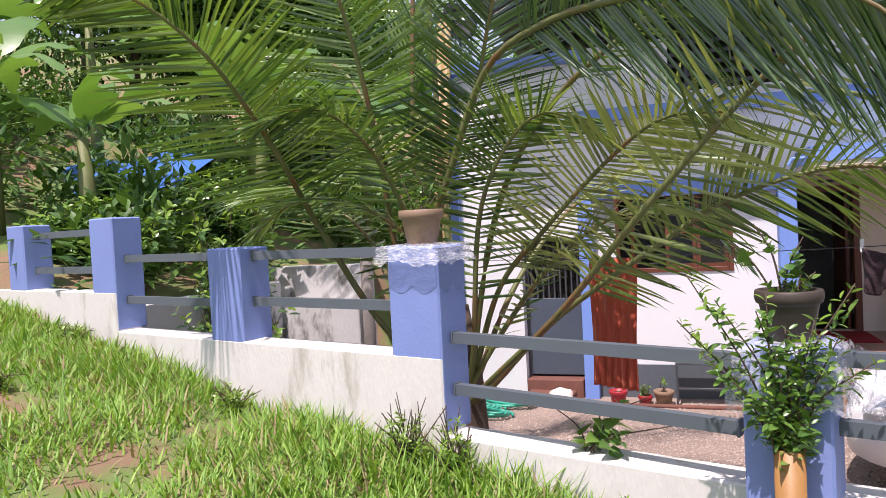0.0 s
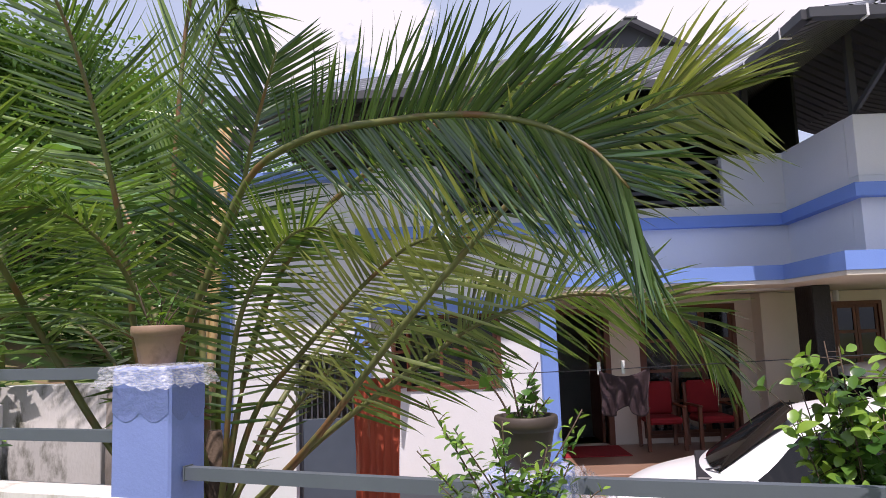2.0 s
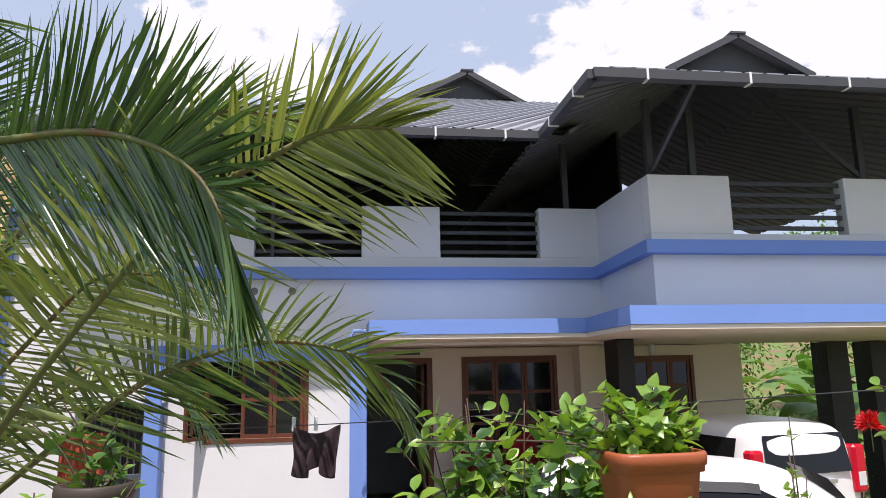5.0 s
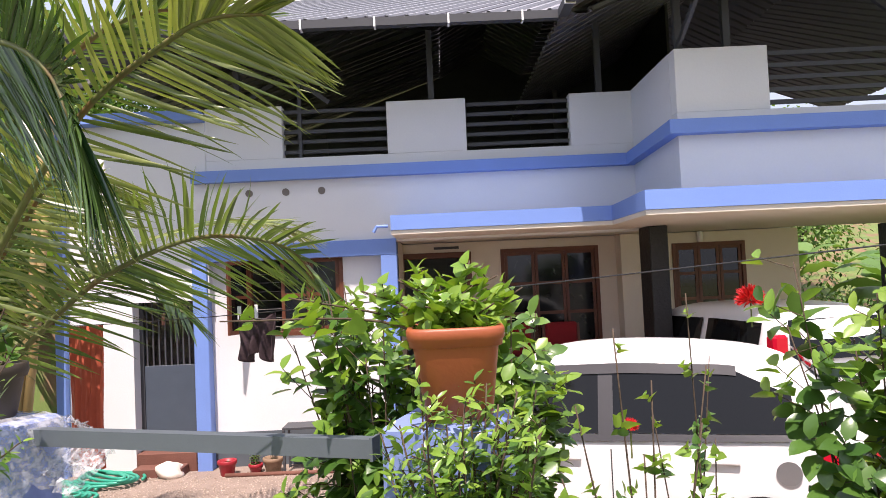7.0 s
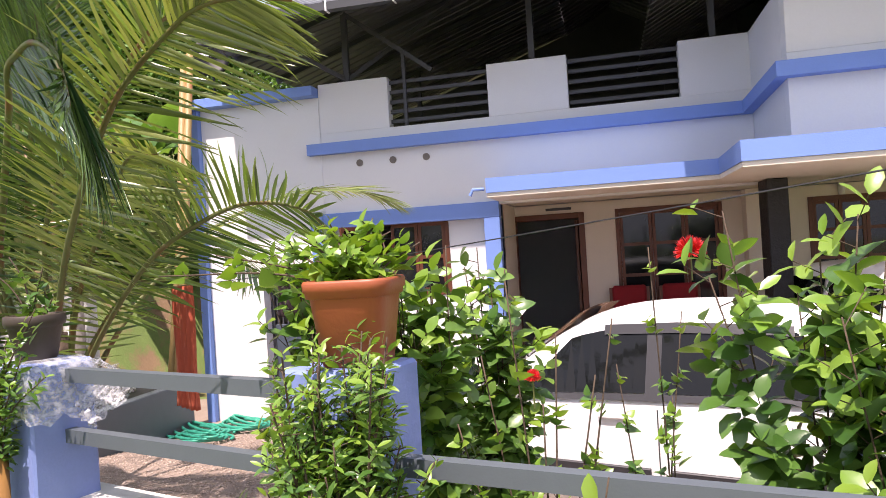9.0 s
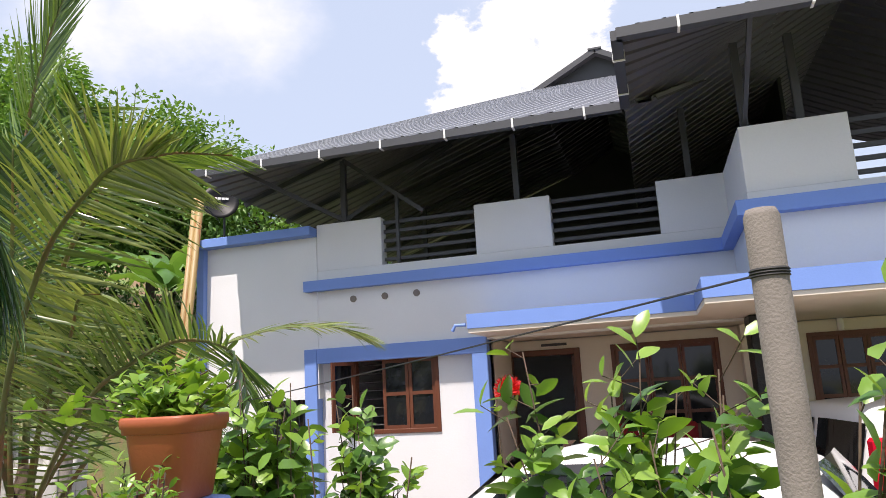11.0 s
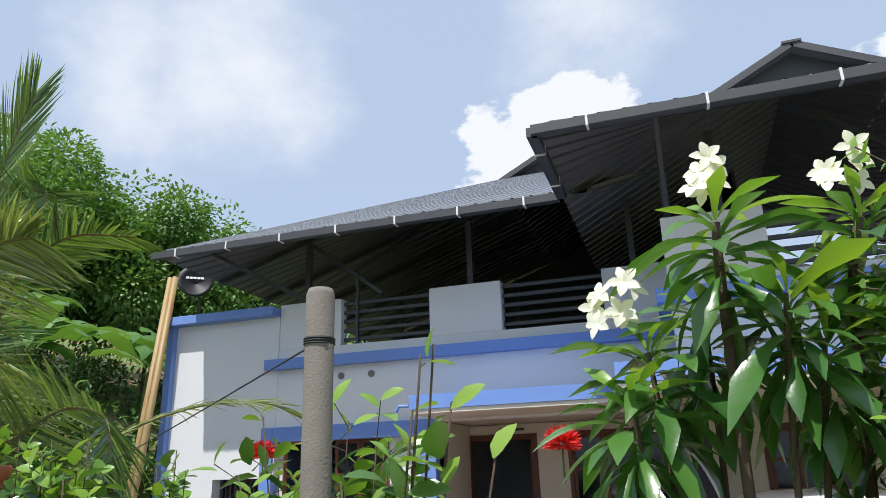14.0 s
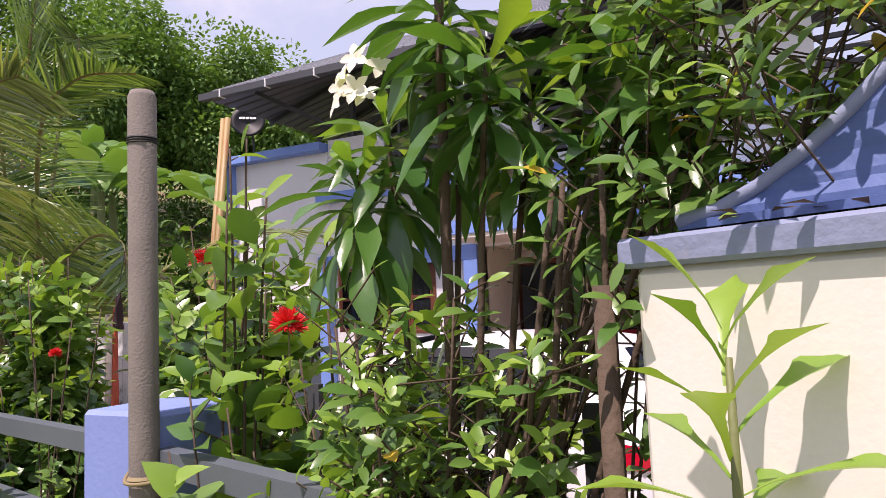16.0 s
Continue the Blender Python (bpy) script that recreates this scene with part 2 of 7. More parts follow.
def lerp_table(tab, x):
    if x <= tab[0][0]:
        return tab[0][1]
    for (a, p), (b, q) in zip(tab, tab[1:]):
        if x <= b:
            return p + (q - p) * (x - a) / (b - a)
    return tab[-1][1]

def outside_z(x):
    return lerp_table(((-20, 3.0), (-8, 1.95), (-5.8, 1.62), (-4.5, 1.42), (-2.9, 1.22), (-1, 1.05), (1, 0.95), (4, 0.68), (8, 0.4), (20, 0.0)), x)

def yard_z(x, y):
    return 0.38 * smoothstep(-0.5, -4.6, y)

def ground_z(x, y):
    f = y - fence_y(x)
    if f < 0:
        z = outside_z(x) + 0.02 * f
    else:
        z = yard_z(x, y)
    # hillside behind and beside the house
    hill = smoothstep(-6.5, -16, x) * 1.3 * smoothstep(-9, 2, y) + smoothstep(9, 30, y) * 5.0
    if f > 0 and x < -6.3:
        z = max(z, 1.9 + 0.25 * (-6.3 - x))
    return z + hill

def build_ground():
    bm = B()
    xs = [-400, -150, -60, -30, -20, -14] + [-11 + 0.4 * i for i in range(56)] + [14, 20, 30, 60, 150, 400]
    ys = [-400, -150, -60, -30, -18, -14] + [-12 + 0.25 * i for i in range(86)] + [11, 14, 18, 24, 30, 60, 150, 400]
    grid = []
    for y in ys:
        row = []
        for x in xs:
            row.append(bm.verts.new((x, y, ground_z(x, y))))
        grid.append(row)
    for j in range(len(ys) - 1):
        for i in range(len(xs) - 1):
            bm.faces.new((grid[j][i], grid[j][i + 1], grid[j + 1][i + 1], grid[j + 1][i]))
    ob = part("ground", bm, SOIL, smooth=True)
    tagged(ob, "red-brown soil with patches of green weeds", "ground", kind="structure")
build_ground()
def build_yard():
    bm = B()
    xs = [-6.2 + 0.3 * i for i in range(42)]
    n = 26
    grid = []
    for x in xs:
        y0, y1 = fence_y(x) + 0.1, 1.5
        grid.append([bm.verts.new((x, y0 + (y1 - y0) * j / n, yard_z(x, y0 + (y1 - y0) * j / n) + 0.015)) for j in range(n + 1)])
    for i in range(len(xs) - 1):
        for j in range(n):
            bm.faces.new((grid[i][j], grid[i + 1][j], grid[i + 1][j + 1], grid[i][j + 1]))
    ob = part("yard_gravel", bm, GRAVEL, smooth=True)
    tagged(ob, "brown crushed-stone gravel yard before the house", "gravel", kind="structure")
build_yard()

# ---- house ----
house = thing("house", "white two-storey house with blue bands and grey sheet roof", "house", (0, 0, 0))
PT = 4.91      # parapet top
PS = 4.185     # sill of the parapet gaps
FL = 0.70      # porch floor
RX = 9.4       # end of the projecting bay

def house_walls():
    bm = B()
    # upper wall over panel and canopy, up to the parapet gaps
    box(bm, -2.50, 3.38, 0.0, 0.20, 2.98, PS)
    part("upper_wall", bm, WHITE, house)
    for x0, x1 in ((-2.50, -1.442), (-0.005, 1.083), (2.512, 3.38)):
        bm = B(); box(bm, x0, x1, 0.0, 0.20, PS, PT, 0.006)
        part("parapet_block", bm, WHITE, house)
    bm = B()
    box(bm, 3.365, 3.565, -1.585, -0.003, 3.24, PT)
    part("bay_side_wall", bm, WHITE, house)
    bm = B(); box(bm, 3.365, RX, -1.785, -1.588, 3.24, PS)
    part("bay_front_wall", bm, WHITE, house)
    for x0, x1 in ((3.365, 4.417), (5.95, 7.0), (8.2, RX)):
        bm = B(); box(bm, x0, x1, -1.785, -1.588, PS, PT, 0.006)
        part("parapet_block", bm, WHITE, house)
    # panel below: recessed wall framed by blue posts and beam
    bm = B()
    wx0, wx1, wz0, wz1 = -2.03, -0.70, 1.76, 2.86
    for q in ((-2.52, wx0, 0, 2.98), (wx1, 0.06, 0, 2.98), (wx0, wx1, 0, wz0), (wx0, wx1, wz1, 2.98)):
        bm = B(); box(bm, q[0], q[1], 0.12, 0.32, q[2], q[3])
        part("panel_wall", bm, WHITE, house)
    bm = B(); box(bm, -2.52, -0.10, 0.10, 0.118, 0, 0.48)
    part("dado", bm, GREYSTEEL, house, "dark grey painted wall base")
    bm = B(); box(bm, -2.72, -2.52, -0.06, 0.25, 0, 3.02, 0.008)
    part("corner_post", bm, BLUE, house)
    bm = B(); box(bm, -0.16, 0.06, -0.06, 0.25, 0, 2.80, 0.008)
    part("corner_post", bm, BLUE, house)
    bm = B(); box(bm, -2.518, 0.06, -0.06, 0.25, 2.802, 3.02, 0.008)
    part("panel_beam", bm, BLUE, house)
    # upper band, wrapping round the bay
    bm = B()
    prism(bm, [(-2.67, -0.14), (3.225, -0.14), (3.225, -1.94), (RX, -1.94), (RX, -1.79), (3.36, -1.79), (3.36, -0.004), (-2.67, -0.004)], 3.875, 4.032)
    for v in bm.verts:
        v.co.z += 0.05 * smoothstep(-0.3, -1.7, v.co.y)
    part("upper_band", bm, BLUE, house, recalc=True)
    # canopy with its blue fascia
    bm = B()
    prism(bm, [(0.065, -1.03), (2.77, -1.03), (2.77, -2.41), (RX, -2.41), (RX, 1.60), (0.065, 1.60)], 3.01, 3.062)
    part("canopy_soffit", bm, CREAM, house)
    bm = B()
    prism(bm, [(0.06, -1.05), (2.76, -1.05), (2.76, -2.43), (RX, -2.43), (RX, -0.01), (0.06, -0.01)], 3.064, 3.245)
    for v in bm.verts:
        if v.co.z > 3.2:
            v.co.z += 0.022 * smoothstep(-1.2, -2.4, v.co.y)
    part("canopy_fascia", bm, BLUE, house)
    # porch back wall and floor
    bm = B()
    ops = [(-0.02, 1.14, FL, 2.85), (1.61, 3.17, 0.78, 2.86), (4.35, 5.52, 1.45, 2.83)]
    x = -0.2
    for a, b, z0, z1 in ops:
        for q in ((x, a, 0, 3.0), (a, b, 0, z0), (a, b, z1, 3.0)):
            bm = B(); box(bm, q[0], q[1], 1.63, 1.83, q[2], q[3])
            part("porch_back_wall", bm, CREAM, house)
        x = b
    bm = B(); box(bm, x, 6.38, 1.63, 1.83, 0, 3.0)
    part("porch_back_wall", bm, CREAM, house)
    bm = B(); box(bm, -0.16, 0.06, 0.25, 1.63, 0, 3.0)
    part("porch_side_wall", bm, CREAM, house)
    bm = B(); box(bm, 3.45, 3.75, 1.30, 1.628, FL, 3.0)
    part("porch_pilaster", bm, CREAM, house)
    bm = B(); box(bm, 0.08, 3.0, -0.60, 1.62, 0.0, FL, 0.01)
    part("porch_floor", bm, FLOORTILE, house)
    # back volume of the house
    bm = B()
    for q in ((-2.5, -2.3, 0.33, 7.0), (-2.5, 6.38, 7.0, 7.2), (6.18, 6.38, 1.84, 7.0)):
        bm = B(); box(bm, *q, 0, 3.99)
        part("rear_wall", bm, WHITE, house)
    bm = B(); box(bm, -2.49, RX, 0.21, 7.19, 4.0, 4.12)
    part("terrace_slab", bm, CONCRETE, house)
    # granite columns
    for cx, cy, w in ((7.85, 1.4, 0.40), (8.65, 1.4, 0.42)):
        bm = B(); box(bm, cx - w / 2, cx + w / 2, cy - w / 2, cy + w / 2, 0, 3.0, 0.01)
        part("column", bm, GRANITE, house, "black rough granite clad column")
    bm = B(); box(bm, 3.37, 3.61, -0.48, 0.0, 0, 3.005, 0.01)
    part("column", bm, GRANITE, house, "black rough granite clad column")
    # wing to the side of the main wall
    bm = B(); box(bm, -4.42, -2.50, -0.02, 0.18, 2.3, 4.72)
    box(bm, -4.42, -3.55, -0.02, 0.18, 0.0, 2.3)
    part("wing_wall", bm, WHITE, house)
    bm = B(); box(bm, -4.55, -2.51, -0.22, 0.3, 4.72, 4.86, 0.006)
    part("wing_cornice", bm, BLUE, house)
    bm = B(); box(bm, -4.55, -4.422, -0.12, 0.3, 0, 4.718, 0.006)
    part("wing_edge", bm, BLUE, house)
house_walls()

EZ = 5.60
def slope_sheet(bm, a, b, c, d, pitch=0.24, thick=0.03):
    """Ribbed sheet: eave from a to b, upper edge from d to c (d above a, c above b)."""
    a, b, c, d = map(Vector, (a, b, c, d))
    n = max(2, int((b - a).length / pitch))
    nor = (b - a).cross(d - a).normalized()
    if nor.z < 0:
        nor = -nor
    lo, hi = [], []
    for i in range(n):
        for f, h in ((0.0, 0), (0.70, 0), (0.77, 0.042), (0.93, 0.042)):
            t = (i + f) / n
            lo.append((a.lerp(b, t) + nor * h)); hi.append((d.lerp(c, t) + nor * h))
    lo.append(b); hi.append(c)
    vl = [bm.verts.new(p) for p in lo]; vh = [bm.verts.new(p) for p in hi]
    for i in range(len(vl) - 1):
        bm.faces.new((vl[i], vl[i + 1], vh[i + 1], vh[i]))

def prism_y(bm, pts, y0, y1):
    a = [bm.verts.new((x, y0, z)) for x, z in pts]
    b = [bm.verts.new((x, y1, z)) for x, z in pts]
    bm.faces.new(a); bm.faces.new(b[::-1])
    for i in range(len(pts)):
        j = (i + 1) % len(pts)
        bm.faces.new((a[i], b[i], b[j], a[j]))
def house_roof():
    def sheet(name, corners):
        bm = B()
        slope_sheet(bm, *corners)
        part(name, bm, SHEET, house, recalc=False)
        # added layer just below, coloured dark for the shaded underside
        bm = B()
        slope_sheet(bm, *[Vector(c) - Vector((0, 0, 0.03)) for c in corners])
        part("roof_lining", bm, SHEETSHADE, house, "underside of roof sheet, its shade put into a dark colour", recalc=False)
    def gablet(xr, zr, yg, zg, gl, gr, yb):
        for xg in (gl, gr):
            sheet("gable_sheet", ((xg, yg - 0.12, zg), (xg, yb, zg), (xr, yb, zr), (xr, yg - 0.12, zr)))
            bm = B(); beam(bm, (xg + (xg - xr) * 0.06, yg - 0.13, zg - 0.03), (xr, yg - 0.13, zr), 0.03, 0.09)
            part("barge_board", bm, DARKSTEEL, house)
        bm = B(); beam(bm, (xr, yg - 0.16, zr + 0.02), (xr, yb, zr + 0.02), 0.22, 0.03)
        part("ridge_cap", bm, DARKSTEEL, house)
        bm = B()
        bm.faces.new([bm.verts.new(p) for p in ((gl, yg + 0.05, zg), (gr, yg + 0.05, zg), (xr, yg + 0.05, zr - 0.02))])
        r = bmesh.ops.extrude_face_region(bm, geom=bm.faces[:])
        for q in r["geom"]:
            if isinstance(q, bmesh.types.BMVert):
                q.co.y += 0.03
        part("gable_panel", bm, DARKSTEEL, house)
    # main roof: front slope up to the small gable, a long hip to the free end
    sheet("main_roof_front", ((-4.0, -1.22, EZ), (2.62, -1.22, EZ), (4.60, 1.8, 7.24), (0.83, 1.8, 7.24)))
    sheet("main_roof_end", ((-4.0, -1.22, EZ), (-4.0, 1.8, EZ), (0.83, 1.8, 7.24), (0.83, 1.8, 7.24)))
    sheet("main_roof_end", ((-4.0, 1.8, EZ), (-4.0, 8.2, EZ), (0.83, 8.2, 7.24), (0.83, 1.8, 7.24)))
    sheet("main_roof_rear", ((4.60, 1.8, 7.24), (4.60, 8.2, 7.24), (2.79, 8.2, 7.24), (2.79, 1.8, 7.24)))
    gablet(1.84, 7.73, 1.8, 7.20, 0.83, 2.79, 8.2)
    # bay roof
    sheet("bay_roof_front", ((2.24, -3.10, EZ), (9.0, -3.10, EZ), (6.20, -0.98, 6.62), (4.14, -0.98, 6.62)))
    sheet("bay_roof_end", ((2.24, -3.10, EZ), (2.24, -0.98, EZ), (4.14, -0.98, 6.62), (4.14, -0.98, 6.62)))
    sheet("bay_roof_end", ((2.24, -0.98, EZ), (2.24, 5.0, EZ), (4.14, 5.0, 6.62), (4.14, -0.98, 6.62)))
    sheet("bay_roof_end", ((9.0, -3.10, EZ), (9.0, 5.0, EZ), (6.20, 5.0, 6.62), (6.20, -0.98, 6.62)))
    gablet(5.16, 7.16, -0.98, 6.62, 4.14, 6.20, 5.0)
    # gutters with white clips
    def gutter(a, b, clips):
        bm = B()
        a, b = Vector(a), Vector(b)
        beam(bm, a, b, 0.11, 0.10)
        g = part("gutter", bm, DARKSTEEL, house, "dark box gutter along the eave")
        for i in range(clips):
            p = a.lerp(b, (i + 0.5) / clips)
            bm = B(); d = (b - a).normalized() * 0.012
            beam(bm, p - d, p + d, 0.125, 0.125)
            part("gutter_clip", bm, WHITE, g)
    gutter((-4.0, -1.24, 5.55), (2.20, -1.24, 5.55), 7)
    gutter((2.24, -1.3, 5.55), (2.24, -3.12, 5.55), 2)
    gutter((2.24, -3.12, 5.55), (9.0, -3.12, 5.55), 6)
    # steel posts, rafters and purlins under the sheets
    for x, y in ((-2.07, 0.1), (0.62, 0.1), (2.95, 0.1), (3.45, -1.68), (4.0, -1.68), (6.3, -1.68), (-1.9, 3.6), (0.55, 3.6), (2.95, 3.6), (5.2, 3.6), (-1.9, 6.8), (2.95, 6.8)):
        bm = B(); box(bm, x - 0.04, x + 0.04, y - 0.04, y + 0.04, 4.12 if y > 0.2 else PS, 5.9)
        part("roof_post", bm, DARKSTEEL, house)
    for y in (0.4, 1.8, 3.2, 4.6, 6.0):
        bm = B(); beam(bm, (-4.0, y, EZ - 0.08), (0.83 if y >= 1.8 else -1.34, y, 7.14 if y >= 1.8 else EZ - 0.10 + (7.24 - EZ) * 2.51 / 4.68), 0.05, 0.08)
        part("rafter", bm, DARKSTEEL, house)
    for k in range(1, 5):
        f = k / 5
        bm = B(); beam(bm, (-4.0 + 4.68 * f, -1.22 + 3.02 * f, EZ - 0.08 + (7.24 - EZ) * f), (2.24 + 2.1 * f, -1.22 + 3.02 * f, EZ - 0.08 + (7.24 - EZ) * f), 0.04, 0.05)
        part("purlin", bm, DARKSTEEL, house)
        bm = B(); beam(bm, (2.24 + 1.9 * f, -3.1 + 2.12 * f, EZ - 0.07 + 1.02 * f), (9.0 - 2.8 * f, -3.1 + 2.12 * f, EZ - 0.07 + 1.02 * f), 0.04, 0.05)
        part("purlin", bm, DARKSTEEL, house)
    # slanting braces and the pipe rails in the parapet gaps
    for a, b in (((-2.07, 0.1, 4.95), (-3.2, -0.9, 5.6)), ((-2.07, 0.1, 5.92), (-0.80, 0.1, 4.95)), ((-1.21, 0.1, 4.2), (-1.21, 0.1, 5.3)), ((-2.07, 0.1, 4.95), (-0.6, 1.2, 6.3)), ((3.45, -1.68, 4.95), (3.45, -2.9, 5.6)), ((6.3, -1.68, 4.95), (4.9, -1.68, 6.1))):
        bm = B(); beam(bm, a, b, 0.045, 0.06)
        part("brace", bm, DARKSTEEL, house)
    for x0, x1, y in ((-1.44, -0.01, 0.12), (1.085, 2.51, 0.12), (4.42, 5.95, -1.68), (7.0, 8.2, -1.68)):
        for z in (4.28, 4.42, 4.56, 4.70, 4.84):
            bm = B(); beam(bm, (x0, y, z), (x1, y, z), 0.04, 0.05)
            part("gap_rail", bm, DARKSTEEL, house)
    # added dark sheets stand in for attic shade, closing rear and far side
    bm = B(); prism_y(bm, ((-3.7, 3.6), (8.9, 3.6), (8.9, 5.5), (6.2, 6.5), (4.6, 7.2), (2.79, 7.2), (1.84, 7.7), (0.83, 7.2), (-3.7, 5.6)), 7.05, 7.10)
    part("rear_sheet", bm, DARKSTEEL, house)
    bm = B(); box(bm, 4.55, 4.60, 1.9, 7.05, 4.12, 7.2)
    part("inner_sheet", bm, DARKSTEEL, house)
    for i in range(7):
        x = -3.6 + i * 0.95
        bm = B(); beam(bm, (x, -1.2, EZ - 0.05), (2.0 + (x - 2.0) * 0.30, 1.7, 7.10), 0.04, 0.06)
        part("rafter", bm, DARKSTEEL, house)
    for i in range(7):
        x = 2.35 + i * 1.05
        bm = B(); beam(bm, (x, -3.05, EZ - 0.05), (5.16 + (x - 5.16) * 0.36, -0.98, 6.56), 0.04, 0.06)
        part("rafter", bm, DARKSTEEL, house)
house_roof()

# ---- boundary fence ----
FANG = math.degrees(math.atan(-0.322))
def fp(x, off=0.0):
    """Point on the fence line at x, off metres towards the yard."""
    n = Vector((0.322, 1.0)).normalized()
    return (x + n.x * off, fence_y(x) + n.y * off)

PILLARS = [(-7.5, 2.77, 0.34, 0), (-6.0, 2.77, 0.36, 0), (-4.47, 2.48, 0.36, 0), (-2.86, 2.45, 0.36, 0), (-1.02, 2.02, 0.32, -0.13), (0.68, 2.06, 0.33, -0.12), (2.385, 1.86, 0.30, 0.0)]
def build_fence():
    wall = thing("boundary_wall", "stepped white rendered wall with moss at its foot", "wall", kind="structure")
    for (x0, x1, top) in ((-16.0, -5.832, 2.15), (-5.832, -2.692, 1.83), (-2.692, 3.6, 1.40)):
        bm = B()
        c = math.cos(radians(FANG))
        L = (x1 - x0) / c
        box(bm, 0, L, -0.11, 0.11, 0.1, top, 0.01)
        ob = part("wall_section", bm, FENCEWHITE, wall)
        ob.matrix_basis = pose(x0, fence_y(x0), 0, 0, 0, FANG)
    for x, top, w, off in PILLARS:
        p = thing("fence_pillar", "blue painted square masonry fence pillar", "pillar", (*fp(x, off), 0) if x < 2 else (2.385, -7.79, 0), FANG if x < 2 else 0, "fence pillars")
        lowz = 2.14 if x < -6.9 else 1.83 if x < -5 else 1.815 if x < -3.5 else 1.40 if x < -2 else 0.6
        bm = B(); box(bm, -w / 2, w / 2, -0.107 if x < -2 else -0.14, 0.16, lowz, top, 0.012)
        part("shaft", bm, FENCEBLUE, p)
        if -3 < x < -2.5:
            for face in (0, 1):
                bm = B()
                top_z, n = top - 0.10, 14
                hi, lo = [], []
                for k in range(n + 1):
                    u = -w / 2 + 0.01 + (w - 0.02) * k / n if face == 0 else -0.095 + 0.245 * k / n
                    low = top_z - 0.12 - 0.045 * math.sin(math.pi * ((k * 2.0 / n) % 1.0))
                    for lst, z in ((hi, top_z), (lo, low)):
                        lst.append(bm.verts.new((u, -0.1095, z) if face == 0 else (w / 2 + 0.0025, u, z)))
                for k in range(n):
                    bm.faces.new((lo[k], lo[k + 1], hi[k + 1], hi[k]))
                part("paint_coat", bm, SECONDCOAT, p, "darker second coat with a scalloped lower edge")
    # box-section steel rails
    for (x0, x1, zs) in ((-7.3, -6.2, (2.66, 2.33)), (-5.8, -4.66, (2.42, 2.08)), (-4.27, -3.05, (2.42, 2.10)), (-2.67, -1.22, (1.93, 1.64)), (-0.92, 0.44, (1.96, 1.69)), (0.84, 2.30, (1.745, 1.48)), (2.50, 3.7, (1.74, 1.50))):
        for z in zs:
            r = thing("fence_rail", "grey painted steel box-section fence rail", "rail", group="fence rails")
            o0, o1 = (0 if x0 < -2 or x0 > 2 else -0.10), (0 if x1 < -2 or x1 > 2 else -0.10)
            a, b = fp(x0, o0), fp(x1, o1)
            bm = B(); beam(bm, (*a, z), (*b, z), 0.05, 0.06)
            part("bar", bm, GREYSTEEL, r)
            u = (Vector((*b, z)) - Vector((*a, z))).normalized()
            for q, sg in ((Vector((*a, z)), 1), (Vector((*b, z)), -1)):
                bm = B(); beam(bm, q - u * 0.004 * sg, q + u * 0.006 * sg, 0.062, 0.072); part("end_plate", bm, GREYSTEEL, r)
build_fence()

# ---- leaves and plants ----
LEAF_BROAD = ([0.0, 0.25, 0.6, 0.85, 1.0], [0.10, 0.85, 1.0, 0.55, 0.0])
LEAF_SMALL = ([0.0, 0.45, 1.0], [0.12, 1.0, 0.0])
LEAF_STRIP = ([0.0, 0.15, 0.5, 0.8, 1.0], [0.5, 1.0, 0.95, 0.6, 0.05])
LEAF_SPOON = ([0.0, 0.2, 0.42, 0.60, 0.74, 0.86, 1.0], [0.14, 0.32, 0.50, 0.85, 1.0, 0.62, 0.02])
LEAF_HEART = ([0.0, 0.12, 0.4, 0.75, 1.0], [0.55, 1.0, 0.9, 0.45, 0.0])

def leaf_mesh(name, leaves, shape, material, fold=0.25, sag=None):
    """One mesh of many leaves: rows of (place, direction, upper side, length, half width, curl)."""
    ss, ww = np.array(shape[0]), np.array(shape[1])
    n, r = len(leaves), len(ss)
    if not n:
        leaves = [((0, 0, 0), (0, 0, 1), (0, 1, 0), 0.01, 0.001, 0)]; n = 1
    P = np.array([l[0] for l in leaves], float); D = np.array([l[1] for l in leaves], float); U = np.array([l[2] for l in leaves], float)
    Ln = np.array([l[3] for l in leaves])[:, None]; Wd = np.array([l[4] for l in leaves])[:, None]; C = np.array([l[5] for l in leaves])[:, None]
    D /= np.linalg.norm(D, axis=1, keepdims=True) + 1e-9
    S = np.cross(D, U); S /= np.linalg.norm(S, axis=1, keepdims=True) + 1e-9
    U = np.cross(S, D)
    V = np.zeros((n, r, 3, 3))
    for k in range(r):
        mid = P + D * Ln * ss[k] - U * (C * Ln * ss[k] ** 2)
        side = S * Wd * ww[k]
        up = U * (Wd * ww[k] * fold)
        V[:, k, 0] = mid - side + up; V[:, k, 1] = mid; V[:, k, 2] = mid + side + up
    idx = np.arange(n)[:, None] * (3 * r)
    F = []
    for k in range(r - 1):
        for c in (0, 1):
            q = np.array([3 * k + c, 3 * k + c + 1, 3 * k + c + 4, 3 * k + c + 3])
            F.append(idx + q)
    F = np.concatenate(F).astype(np.int32)
    me = bpy.data.meshes.new(name)
    me.vertices.add(n * r * 3)
    me.vertices.foreach_set("co", V.reshape(-1))
    me.loops.add(F.size)
    me.loops.foreach_set("vertex_index", F.reshape(-1))
    me.polygons.add(len(F))
    me.polygons.foreach_set("loop_start", np.arange(len(F), dtype=np.int32) * 4)
    me.update(calc_edges=True)
    me.polygons.foreach_set("use_smooth", [True] * len(F))
    me.materials.append(material)
    return me

def leaf_part(name, leaves, shape, material, parent, label="", fold=0.25, kind="stuff"):
    ob = new(name, leaf_mesh(name, leaves, shape, material, fold))
    ob.parent = parent
    return tagged(ob, label, kind=kind)

